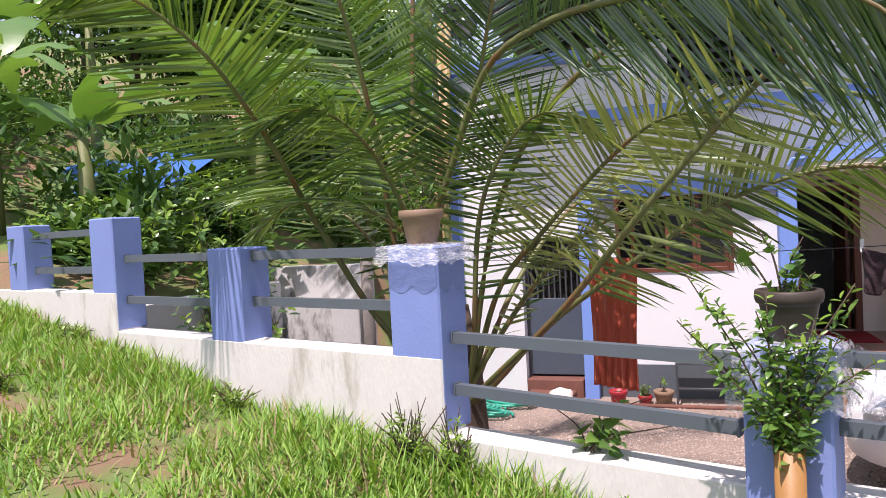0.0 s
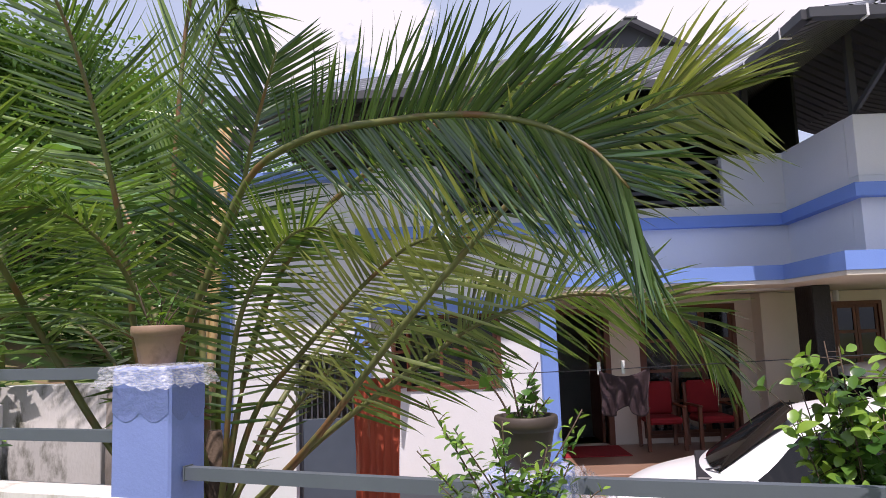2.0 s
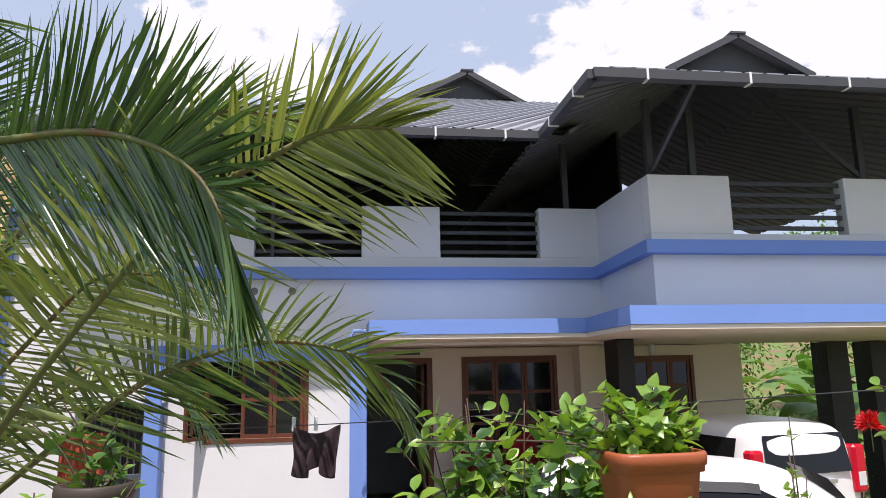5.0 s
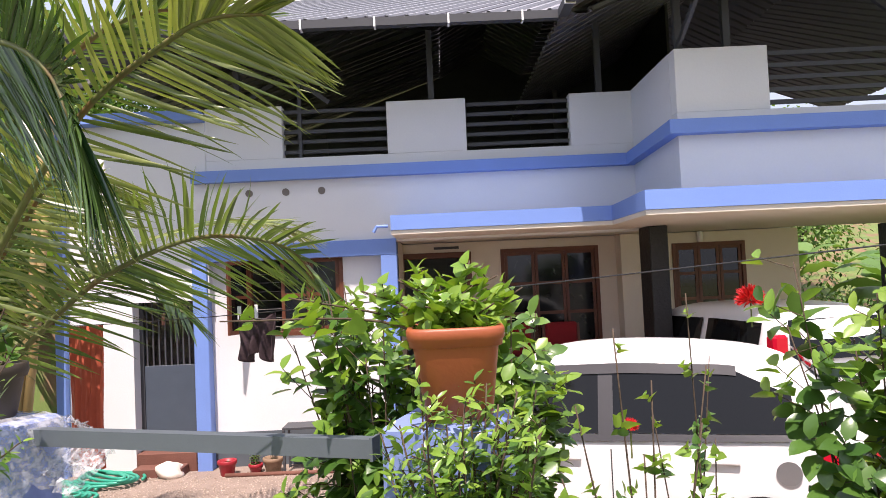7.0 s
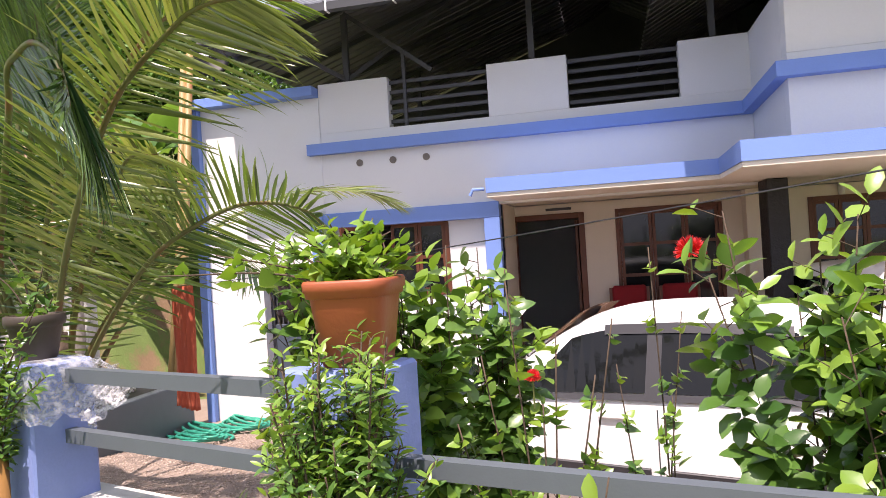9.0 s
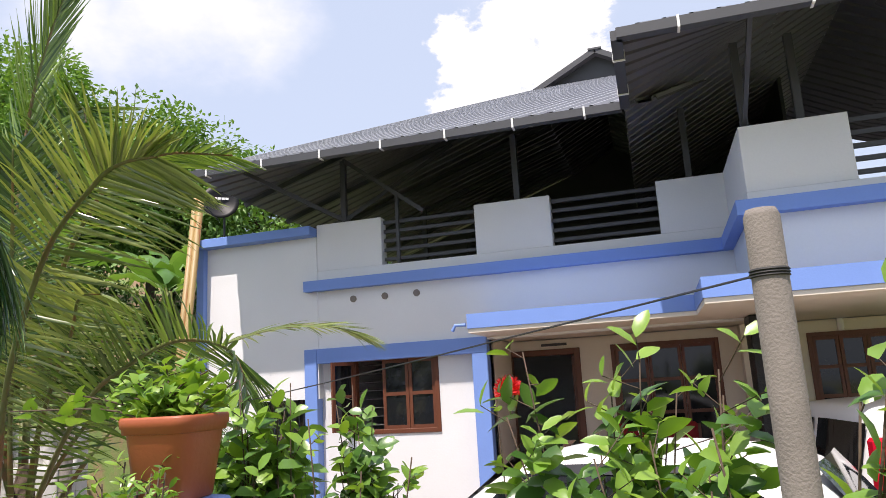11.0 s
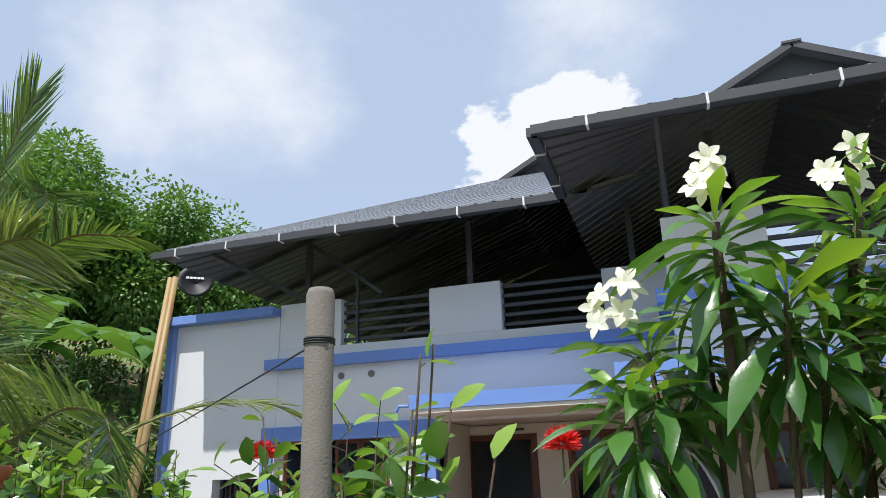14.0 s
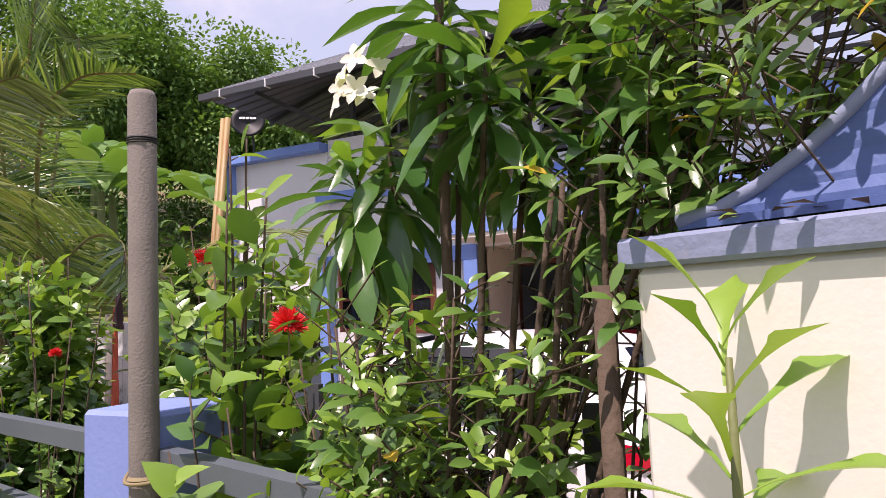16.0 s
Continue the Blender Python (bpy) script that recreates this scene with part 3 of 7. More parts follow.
R = random.Random(7)
def rv(a=1.0):
    return Vector((R.uniform(-a, a), R.uniform(-a, a), R.uniform(-a, a)))

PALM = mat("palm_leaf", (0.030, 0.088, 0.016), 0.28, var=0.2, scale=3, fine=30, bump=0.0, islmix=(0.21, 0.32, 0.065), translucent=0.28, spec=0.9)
# darker, bluer copy: shade and sky sheen put into the leaf colour
PALMSHADED = mat("palm_leaf_shaded", (0.016, 0.055, 0.022), 0.22, var=0.2, scale=3, fine=30, bump=0.0, islmix=(0.105, 0.19, 0.055), translucent=0.16, spec=1.0)
# sunlit copy of the same leaf, sun glare put into a paler colour
PALMSUNLIT = mat("palm_leaf_sunlit", (0.085, 0.135, 0.032), 0.30, var=0.2, scale=3, fine=30, bump=0.0, islmix=(0.33, 0.38, 0.13), translucent=0.26, spec=1.0)
RACHIS = mat("palm_rachis", (0.13, 0.145, 0.045), 0.5, var=0.2, scale=4, fine=30, bump=0.1, col2=(0.20, 0.10, 0.04), patch=0.5)
LEAFDARK = mat("glossy_dark_leaf", (0.036, 0.105, 0.020), 0.28, var=0.15, scale=8, fine=60, bump=0.05, islmix=(0.095, 0.20, 0.036), translucent=0.25, spec=0.7)
LEAFMID = mat("green_leaf", (0.060, 0.155, 0.030), 0.30, var=0.15, scale=8, fine=60, bump=0.05, islmix=(0.15, 0.27, 0.055), translucent=0.26, spec=0.7)
LEAFNEW = mat("young_leaf", (0.16, 0.31, 0.045), 0.34, var=0.12, scale=8, fine=60, bump=0.05, islmix=(0.25, 0.39, 0.055), translucent=0.32, spec=0.7)
LEAFYELLOW = mat("yellowed_leaf", (0.55, 0.38, 0.04), 0.4, var=0.15, bump=0.0, translucent=0.25)
BANANA = mat("banana_leaf", (0.09, 0.21, 0.045), 0.35, var=0.15, scale=2, fine=20, bump=0.1, islmix=(0.20, 0.34, 0.10), translucent=0.32)
TREELEAF = mat("tree_leaf", (0.085, 0.19, 0.045), 0.5, var=0.15, bump=0.0, islmix=(0.19, 0.33, 0.08), translucent=0.25)
WOODLEAF = mat("wood_leaf", (0.035, 0.10, 0.02), 0.5, var=0.15, bump=0.0, islmix=(0.12, 0.23, 0.05), translucent=0.22)
GRASS = mat("grass_blade", (0.12, 0.28, 0.035), 0.45, var=0.15, bump=0.0, islmix=(0.30, 0.46, 0.08), translucent=0.3)
DRYGRASS = mat("dry_grass", (0.36, 0.30, 0.15), 0.7, var=0.15, bump=0.0, islmix=(0.26, 0.20, 0.10), translucent=0.15)
BARK = mat("brown_bark", (0.085, 0.058, 0.038), 0.85, var=0.3, scale=12, fine=60, bump=0.6)
STEM = mat("green_stem", (0.14, 0.16, 0.05), 0.6, var=0.2, scale=12, fine=60, bump=0.2)
REDPETAL = mat("red_petal", (0.65, 0.02, 0.03), 0.5, var=0.12, bump=0.0, islmix=(0.80, 0.05, 0.05), translucent=0.2)
WHITEPETAL = mat("white_petal", (0.80, 0.79, 0.70), 0.45, var=0.05, bump=0.0, translucent=0.25)

def spline(pts, n):
    """Smooth points through pts (Catmull-Rom)."""
    P = [Vector(p) for p in pts]
    P = [P[0] * 2 - P[1]] + P + [P[-1] * 2 - P[-2]]
    out = []
    m = len(P) - 3
    for i in range(n + 1):
        t = i / n * m
        k = min(int(t), m - 1); u = t - k
        a, b, c, d = P[k:k + 4]
        out.append(0.5 * ((2 * b) + (c - a) * u + (2 * a - 5 * b + 4 * c - d) * u * u + (3 * b - a - 3 * c + d) * u ** 3))
    return out

LEAFLETS = {}
def leaflet_mesh(material, k):
    """One leaflet of unit length and unit half width, k of five bends."""
    if (material.name, k) not in LEAFLETS:
        rows = list(zip((0.0, 0.10, 0.40, 0.70, 0.88, 1.0), (0.45, 0.95, 1.0, 0.72, 0.38, 0.03)))
        me = bpy.data.meshes.new("leaflet")
        vs, fs = [], []
        for q, (f, w) in enumerate(rows):
            z = -(0.02 + 0.06 * k) * f ** 2.2
            vs += [(f, -w, z + 0.006 * w), (f, 0, z), (f, w, z + 0.006 * w)]
            if q:
                b = 3 * q
                fs += [(b - 3, b - 2, b + 1, b), (b - 2, b - 1, b + 2, b + 1)]
        me.from_pydata(vs, [], fs)
        me.polygons.foreach_set("use_smooth", [True] * len(fs))
        me.materials.append(material)
        LEAFLETS[material.name, k] = me
    return LEAFLETS[material.name, k]

def palm_frond(palm, pts, leaflet=0.75, start=0.25, count=100, material=None, thick=0.03, hang=0.45, lift=0.35, twist=0.0, single=False, forward=0.0, width=0.0115, upper=1.0):
    """A frond along pts; single: every leaflet an object of its own."""
    count = int(count * 0.72)
    sp = spline([Vector(p) for p in pts], 40)
    bm = B()
    tube(bm, sp, [thick * (1 - 0.85 * i / 40) + 0.003 for i in range(41)], 6)
    fr = part("frond", bm, RACHIS, palm, smooth=True)
    material = material or PALM
    L = []
    for i in range(count):
        f = start + (1 - start) * (i + R.uniform(-0.2, 0.2)) / count
        f = min(max(f, 0), 0.995)
        k = f * 40; a = int(k); u = k - a
        p = sp[a].lerp(sp[min(a + 1, 40)], u)
        d = (sp[min(a + 1, 40)] - sp[max(a - 1, 0)]).normalized()
        side = d.cross(Vector((0, 0, 1)))
        if side.length < 0.1:
            side = Vector((1, 0, 0))
        side.normalize()
        up = side.cross(d)
        tw = radians(twist)
        side, up = side * math.cos(tw) + up * math.sin(tw), up * math.cos(tw) - side * math.sin(tw)
        g = (f - start) / (1 - start)
        prof = math.sin(math.pi * min(1, 0.16 + 0.74 * g)) ** 0.6
        fw = 0.40 + 1.0 * g * g + forward
        for sgn in (-1, 1):
            if R.random() < 0.03:
                continue
            ln = leaflet * prof * R.uniform(0.84, 1.10) * (upper if sgn > 0 else 1.0)
            dr = side * sgn + d * fw + up * lift + rv(0.07)
            dr.z -= hang * R.uniform(0.6, 1.2)
            nu = up + side * sgn * 0.25 + rv(0.75)
            L.append((p, dr.normalized(), nu, ln, width * R.uniform(0.75, 1.2), R.uniform(0.04, 0.20) * (0.6 + abs(hang))))
    if single:
        for p, dr, nu, ln, wd, curl in L:
            s = dr.cross(nu).normalized(); u = s.cross(dr)
            ob = new("leaflet", leaflet_mesh(material, min(4, int(curl * 26))))
            ob.parent = fr
            ob.matrix_basis = Matrix(((dr.x * ln, s.x * wd, u.x * ln, p.x), (dr.y * ln, s.y * wd, u.y * ln, p.y), (dr.z * ln, s.z * wd, u.z * ln, p.z), (0, 0, 0, 1)))
    else:
        leaf_part("foliage", L, LEAF_STRIP, material, fr, "long narrow green palm leaflets", fold=0.3)
    return fr

def coconut_palm():
    palm = thing("coconut_palm", "young coconut palm with long arching green fronds", "palm tree", (0, 0, 0))
    c = Vector((-3.15, -4.45, 0.3))
    bm = B()
    prof = [(0.24, 0.0), (0.22, 0.25), (0.17, 0.55), (0.15, 0.9), (0.12, 1.2), (0.05, 1.6)]
    lathe(bm, prof, 14, c)
    part("trunk", bm, BARK, palm, "short ringed brown palm trunk", smooth=True)
    b = c + Vector((0, 0, 0.75))
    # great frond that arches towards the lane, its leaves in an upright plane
    palm_frond(palm, [b, (-3.25, -4.9, 2.30), (-2.95, -5.15, 3.02), (-2.61, -5.40, 3.59), (-2.11, -5.90, 3.70), (-1.64, -6.30, 3.65), (-1.26, -6.62, 3.57), (-0.97, -6.84, 3.45), (-0.76, -7.0, 3.29), (-0.64, -7.10, 3.10)], 0.92, 0.40, 170, PALMSHADED, 0.030, 0.06, 0.05, 68, True, 0.30, 0.0105, 0.72)
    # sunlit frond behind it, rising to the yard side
    palm_frond(palm, [b, (-2.85, -4.95, 1.35), (-2.2, -5.55, 1.95), (-1.6, -6.05, 2.62), (-0.97, -6.42, 3.25), (-0.465, -6.62, 3.53), (-0.25, -6.67, 3.60), (-0.04, -6.66, 3.61)], 0.68, 0.34, 118, PALMSUNLIT, 0.026, 0.34, 0.10, 40, True, 0.15, 0.0110, 0.85)
    # low frond across the house wall
    palm_frond(palm, [b, (-2.85, -4.70, 1.30), (-2.30, -5.05, 1.85), (-1.53, -5.5, 2.40), (-1.15, -5.55, 2.63), (-0.64, -5.7, 2.76), (-0.15, -5.85, 2.66), (0.08, -6.0, 2.35)], 0.64, 0.34, 112, PALM, 0.024, 0.16, 0.10, 38, True)
    palm_frond(palm, [b, (-2.79, -4.7, 2.01), (-2.36, -5.0, 2.48), (-1.87, -5.3, 2.92), (-1.52, -5.6, 3.12), (-1.15, -5.8, 3.10)], 0.66, 0.28, 95, PALMSUNLIT, 0.024, 0.22, 0.12, 28)
    # broad upright fronds
    palm_frond(palm, [b, (-3.60, -4.6, 2.2), (-3.66, -4.8, 3.09), (-3.69, -5.0, 3.7), (-3.76, -5.2, 4.27), (-3.89, -5.4, 4.84), (-4.1, -5.6, 5.2)], 0.98, 0.24, 125, PALM, 0.03, 0.06, 0.05, 0, False, -0.25)
    palm_frond(palm, [b, (-3.27, -4.6, 2.4), (-3.07, -4.8, 3.06), (-2.82, -5.0, 3.44), (-2.62, -5.2, 4.0), (-2.43, -5.4, 4.42)], 0.72, 0.28, 125, PALMSHADED, 0.03, 0.14, 0.1, 12)
    palm_frond(palm, [b, (-3.8, -4.6, 1.75), (-4.23, -4.9, 2.68), (-4.24, -5.3, 3.08), (-4.27, -5.7, 3.45), (-4.32, -6.1, 3.76), (-4.55, -6.4, 4.03), (-4.9, -6.6, 4.15)], 0.85, 0.26, 140, PALM, 0.03, 0.25, 0.1, -20)
    # unopened spear leaf
    palm_frond(palm, [b, (-3.45, -4.4, 2.2), (-3.52, -4.4, 3.11), (-3.48, -4.4, 4.14), (-3.38, -4.4, 5.3), (-3.2, -4.4, 6.0), (-3.03, -4.4, 6.45)], 0.85, 0.42, 90, PALM, 0.03, -0.1, 0.1, 0, False, 1.6)
    palm_frond(palm, [b, (-3.3, -4.3, 2.6), (-3.40, -4.1, 3.9), (-3.44, -4.0, 4.51), (-3.3, -4.0, 5.15), (-3.14, -4.0, 5.42), (-2.98, -4.1, 5.2)], 0.7, 0.45, 90, PALM, 0.03, 0.25, 0.1)
    # frond over the yard, seen against the roof
    palm_frond(palm, [b, (-2.8, -4.6, 2.6), (-2.2, -5.1, 3.4), (-1.37, -5.6, 3.85), (-1.1, -5.6, 4.02), (-0.8, -5.6, 4.07), (-0.3, -5.6, 3.98)], 0.5, 0.36, 95, PALM, 0.025, 0.10, 0.1, 15, False, 0.25)
    palm_frond(palm, [b, (-2.8, -4.0, 2.0), (-2.3, -3.5, 2.7), (-1.7, -2.95, 3.05), (-1.15, -2.5, 3.1), (-0.75, -2.25, 2.94)], 0.6, 0.34, 80, PALMSUNLIT, 0.025, 0.25, 0.2)
    palm_frond(palm, [b, (-3.7, -4.0, 2.4), (-4.2, -3.6, 3.6), (-4.8, -3.1, 4.3), (-5.5, -2.7, 4.5), (-6.1, -2.4, 4.2)], 0.75, 0.28, 90, PALM, 0.028, 0.3, 0.2)
    # lower and inner fronds
    palm_frond(palm, [b, (-3.0, -4.7, 1.6), (-2.85, -4.9, 2.6), (-2.6, -5.0, 3.1), (-2.3, -5.1, 3.3), (-1.95, -5.2, 3.15)], 0.66, 0.28, 95, PALM, 0.024, 0.3, 0.15, 20)
    palm_frond(palm, [b, (-3.5, -4.5, 1.7), (-3.95, -4.5, 2.5), (-4.6, -4.4, 2.95), (-5.2, -4.4, 2.9)], 0.6, 0.28, 80, PALM, 0.025, 0.45, 0.2)
    palm_frond(palm, [b, (-2.99, -4.6, 1.39), (-2.44, -4.6, 2.15), (-1.91, -4.6, 2.55), (-1.44, -4.7, 2.6), (-1.08, -4.8, 2.28)], 0.6, 0.25, 90, PALM, 0.024, 0.3, 0.2, 10)
    palm_frond(palm, [b, (-3.2, -4.6, 1.83), (-3.48, -4.9, 2.78), (-3.65, -5.2, 3.24), (-3.87, -5.5, 3.43), (-4.15, -5.7, 3.34)], 0.7, 0.25, 85, PALM, 0.026, 0.35, 0.2)
    palm_frond(palm, [b, (-3.2, -4.6, 1.83), (-3.44, -4.8, 2.45), (-3.8, -5.0, 2.75), (-4.24, -5.1, 2.81), (-4.58, -5.2, 2.58)], 0.6, 0.25, 80, PALM, 0.024, 0.35, 0.2)
coconut_palm()

def banana(at, h, n=8, ln=1.7, seed=0, label="banana plant with broad torn green leaves"):
    r = random.Random(seed)
    p = thing("banana_plant", label, "banana plant", at, r.uniform(0, 360), "banana plants")
    bm = B(); tube(bm, [(0, 0, -0.2), (0.03, 0, h * 0.3), (0.0, 0.03, h * 0.62)], [0.11, 0.10, 0.06], 10)
    part("stem", bm, STEM, p, smooth=True)
    for i in range(n):
        az = i * 2.4 + r.uniform(-0.3, 0.3)
        el = r.uniform(0.65, 1.35)
        L = ln * r.uniform(0.75, 1.1)
        d = Vector((math.cos(az), math.sin(az), 0))
        pts, z, q = [], h * 0.6, Vector((0, 0, h * 0.6))
        e = el
        for k in range(8):
            pts.append(q.copy())
            q = q + (d * math.cos(e) + Vector((0, 0, math.sin(e)))) * L / 7
            e -= (0.16 + 0.05 * k * r.uniform(0.6, 1.3))
        sp = spline(pts, 14)
        bm = B()
        s = d.cross(Vector((0, 0, 1)))
        tilt = r.uniform(-0.4, 0.4)
        rows = []
        for k, c in enumerate(sp):
            f = k / 14
            w = 0.0 if f < 0.14 else 0.24 * math.sin(math.pi * min(1, (f - 0.14) / 0.86) ** 0.75) * (L / 1.7) + 0.004
            sag = 0.35 * w
            wob = 0.03 * math.sin(k * 1.7 + i)
            rows.append([bm.verts.new(c + s * (-w) + Vector((0, 0, tilt * -w - sag + wob))), bm.verts.new(c + Vector((0, 0, 0.0))), bm.verts.new(c + s * w + Vector((0, 0, tilt * w - sag - wob)))])
        for a, b in zip(rows, rows[1:]):
            for c in (0, 1):
                if c == 0 and r.random() < 0.06:
                    continue
                bm.faces.new((a[c], a[c + 1], b[c + 1], b[c]))
        part("leaf", bm, BANANA, p, smooth=True)
    return p

def shrub(name, at, tops, leaf=(0.09, 0.022), per=60, shape=None, material=None, young=None, from_f=0.3, label="", category="shrub", twig=0.16, stem_mat=None, stem=0.0042, curl=0.25, group="", clump=0.10, flat=0.3, young_share=0.12, dense=True, whorl=6, yellow=0.0):
    """Stems from at to each of tops (offsets), with leaves round their upper part; the last tips carry young leaves."""
    p = thing(name, label, category, at, 0, group)
    L, Y, W = [], [], []
    shape = shape or LEAF_BROAD
    bm = B()
    extra = []
    for tx, ty, tz in tops:
        for k in range(2):
            extra.append((tx + R.uniform(-0.14, 0.14), ty + R.uniform(-0.12, 0.12), tz * R.uniform(0.72, 0.97)))
    per = int(per * 1.35)
    for tx, ty, tz in list(tops) + (extra if dense else []):
        mid = Vector((tx * 0.35, ty * 0.35, tz * 0.5)) + rv(0.04)
        sp = spline([(R.uniform(-0.04, 0.04), R.uniform(-0.04, 0.04), -0.05), mid, (tx, ty, tz)], 10)
        tube(bm, sp, [stem * (1 - 0.7 * k / 10) + 0.0013 for k in range(11)], 5)
        for i in range(per):
            f = from_f + (1 - from_f) * (i + R.random()) / per
            k = min(f * 10, 9.99); a = int(k)
            c = sp[a].lerp(sp[a + 1], k - a)
            if i % whorl == 0:
                # a new twig, whose end carries a rosette of leaves
                az = R.uniform(0, 2 * math.pi)
                out = Vector((math.cos(az), math.sin(az), R.uniform(0.0, 1.1)))
                rad = R.uniform(0.1, clump * 1.5) * (1.2 - 0.6 * f) if clump > 0.1 else R.uniform(0.0, clump * 1.2) * (1.2 - 0.7 * f)
                end = c + out * rad
                axis = (out + Vector((0, 0, 0.9)) + rv(0.3)).normalized()
                e1 = axis.orthogonal().normalized(); e2 = axis.cross(e1)
                fresh = (f > 0.80 and R.random() < 0.7) or R.random() < young_share
                if rad > 0.02:
                    tube(bm, [c, end], 0.0020, 3, False)
            k = i % whorl
            q = end - axis * (leaf[0] * 0.22 * k)
            ang = k * 2.4 + R.uniform(-0.3, 0.3)
            lean = 1.0 - 0.13 * k + R.uniform(-0.2, 0.2)
            side = e1 * math.cos(ang) + e2 * math.sin(ang)
            dr = side + axis * max(lean, -0.2)
            ln = leaf[0] * R.uniform(0.7, 1.15) * (0.7 + 0.08 * min(k, 4))
            row = (q, dr, axis - side * 0.4 + rv(flat * 0.6), ln, leaf[1] * R.uniform(0.8, 1.15) * ln / leaf[0], R.uniform(0.05, curl + 0.2))
            (Y if fresh and k < 4 else W if R.random() < yellow else L).append(row)
    tagged(part("stem_work", bm, stem_mat or BARK, p, smooth=True), kind="stuff")
    leaf_part("foliage", L, shape, material or LEAFMID, p)
    leaf_part("young_foliage", Y, shape, young or LEAFNEW, p, "light green young leaves")
    if W:
        leaf_part("old_foliage", W, shape, LEAFYELLOW, p, "few yellowed old leaves")
    return p

def ring_tops(n, spread, h0, h1, seed=1, cx=0.0, cy=0.0):
    r = random.Random(seed)
    return [(cx + spread * math.sqrt(r.random()) * math.cos(a), cy + spread * 0.7 * math.sqrt(r.random()) * math.sin(a), r.uniform(h0, h1)) for a in [2 * math.pi * (i + r.random()) / n for i in range(n)]]

def leafy_tree(at, h, rad, n, seed, leaf=0.28, name="tree", label="leafy green broad-crowned tree on the slope", base=0.35, material=None):
    r = random.Random(seed)
    p = thing(name, label, "tree", at, 0, "trees on the slope")
    bm = B()
    tube(bm, [(0, 0, -1), (0.1, 0.05, h * 0.35), (0.0, 0.1, h * 0.75)], [0.18, 0.13, 0.05], 8)
    cl = []
    for i in range(34):
        a = r.uniform(0, 6.28); f = r.uniform(base, 0.98)
        rr = rad * (1 - abs(f - 0.6) * 1.3) * r.uniform(0.45, 1.0)
        c = Vector((math.cos(a) * rr, math.sin(a) * rr, h * f))
        cl.append((c, rad * r.uniform(0.30, 0.46)))
        tube(bm, [(0, 0.05, h * f * 0.7), c * 0.6 + Vector((0, 0, h * f * 0.36)), c], [0.05, 0.035, 0.012], 5)
    part("trunk", bm, BARK, p, smooth=True)
    L = []
    for i in range(int(n * 2.0)):
        c, s = cl[r.randrange(len(cl))]
        d = Vector((r.gauss(0, 1), r.gauss(0, 1), r.gauss(0, 0.8))).normalized()
        q = c + d * s * (r.random() ** 0.4)
        dr = d + Vector((r.uniform(-1, 1), r.uniform(-1, 1), r.uniform(-0.8, 0.3)))
        L.append((q, dr, Vector((0, 0, 1)) + Vector((r.uniform(-.6, .6), r.uniform(-.6, .6), 0)), leaf * 0.72 * r.uniform(0.6, 1.2), leaf * 0.20, r.uniform(0, 0.3)))
    leaf_part("crown", L, LEAF_SMALL, material or TREELEAF, p)
    return p

def red_flower(at, rad=0.05, seed=0):
    r = random.Random(seed)
    p = thing("ixora_flower", "dense round head of small red ixora flowers", "flower", at, 0, "red ixora flowers")
    L = []
    for i in range(320):
        d = Vector((r.gauss(0, 1), r.gauss(0, 1), r.gauss(0.45, 0.7))).normalized()
        d.z = max(d.z, -0.25)
        L.append((d * rad * 0.35, d, rv(1), rad * r.uniform(0.6, 0.85), rad * 0.06, 0.1))
    ob = leaf_part("petals", L, LEAF_STRIP, REDPETAL, p)
    bm = B(); tube(bm, [(0, 0, -0.10), (0, 0, 0)], 0.003, 4)
    part("stalk", bm, STEM, p)

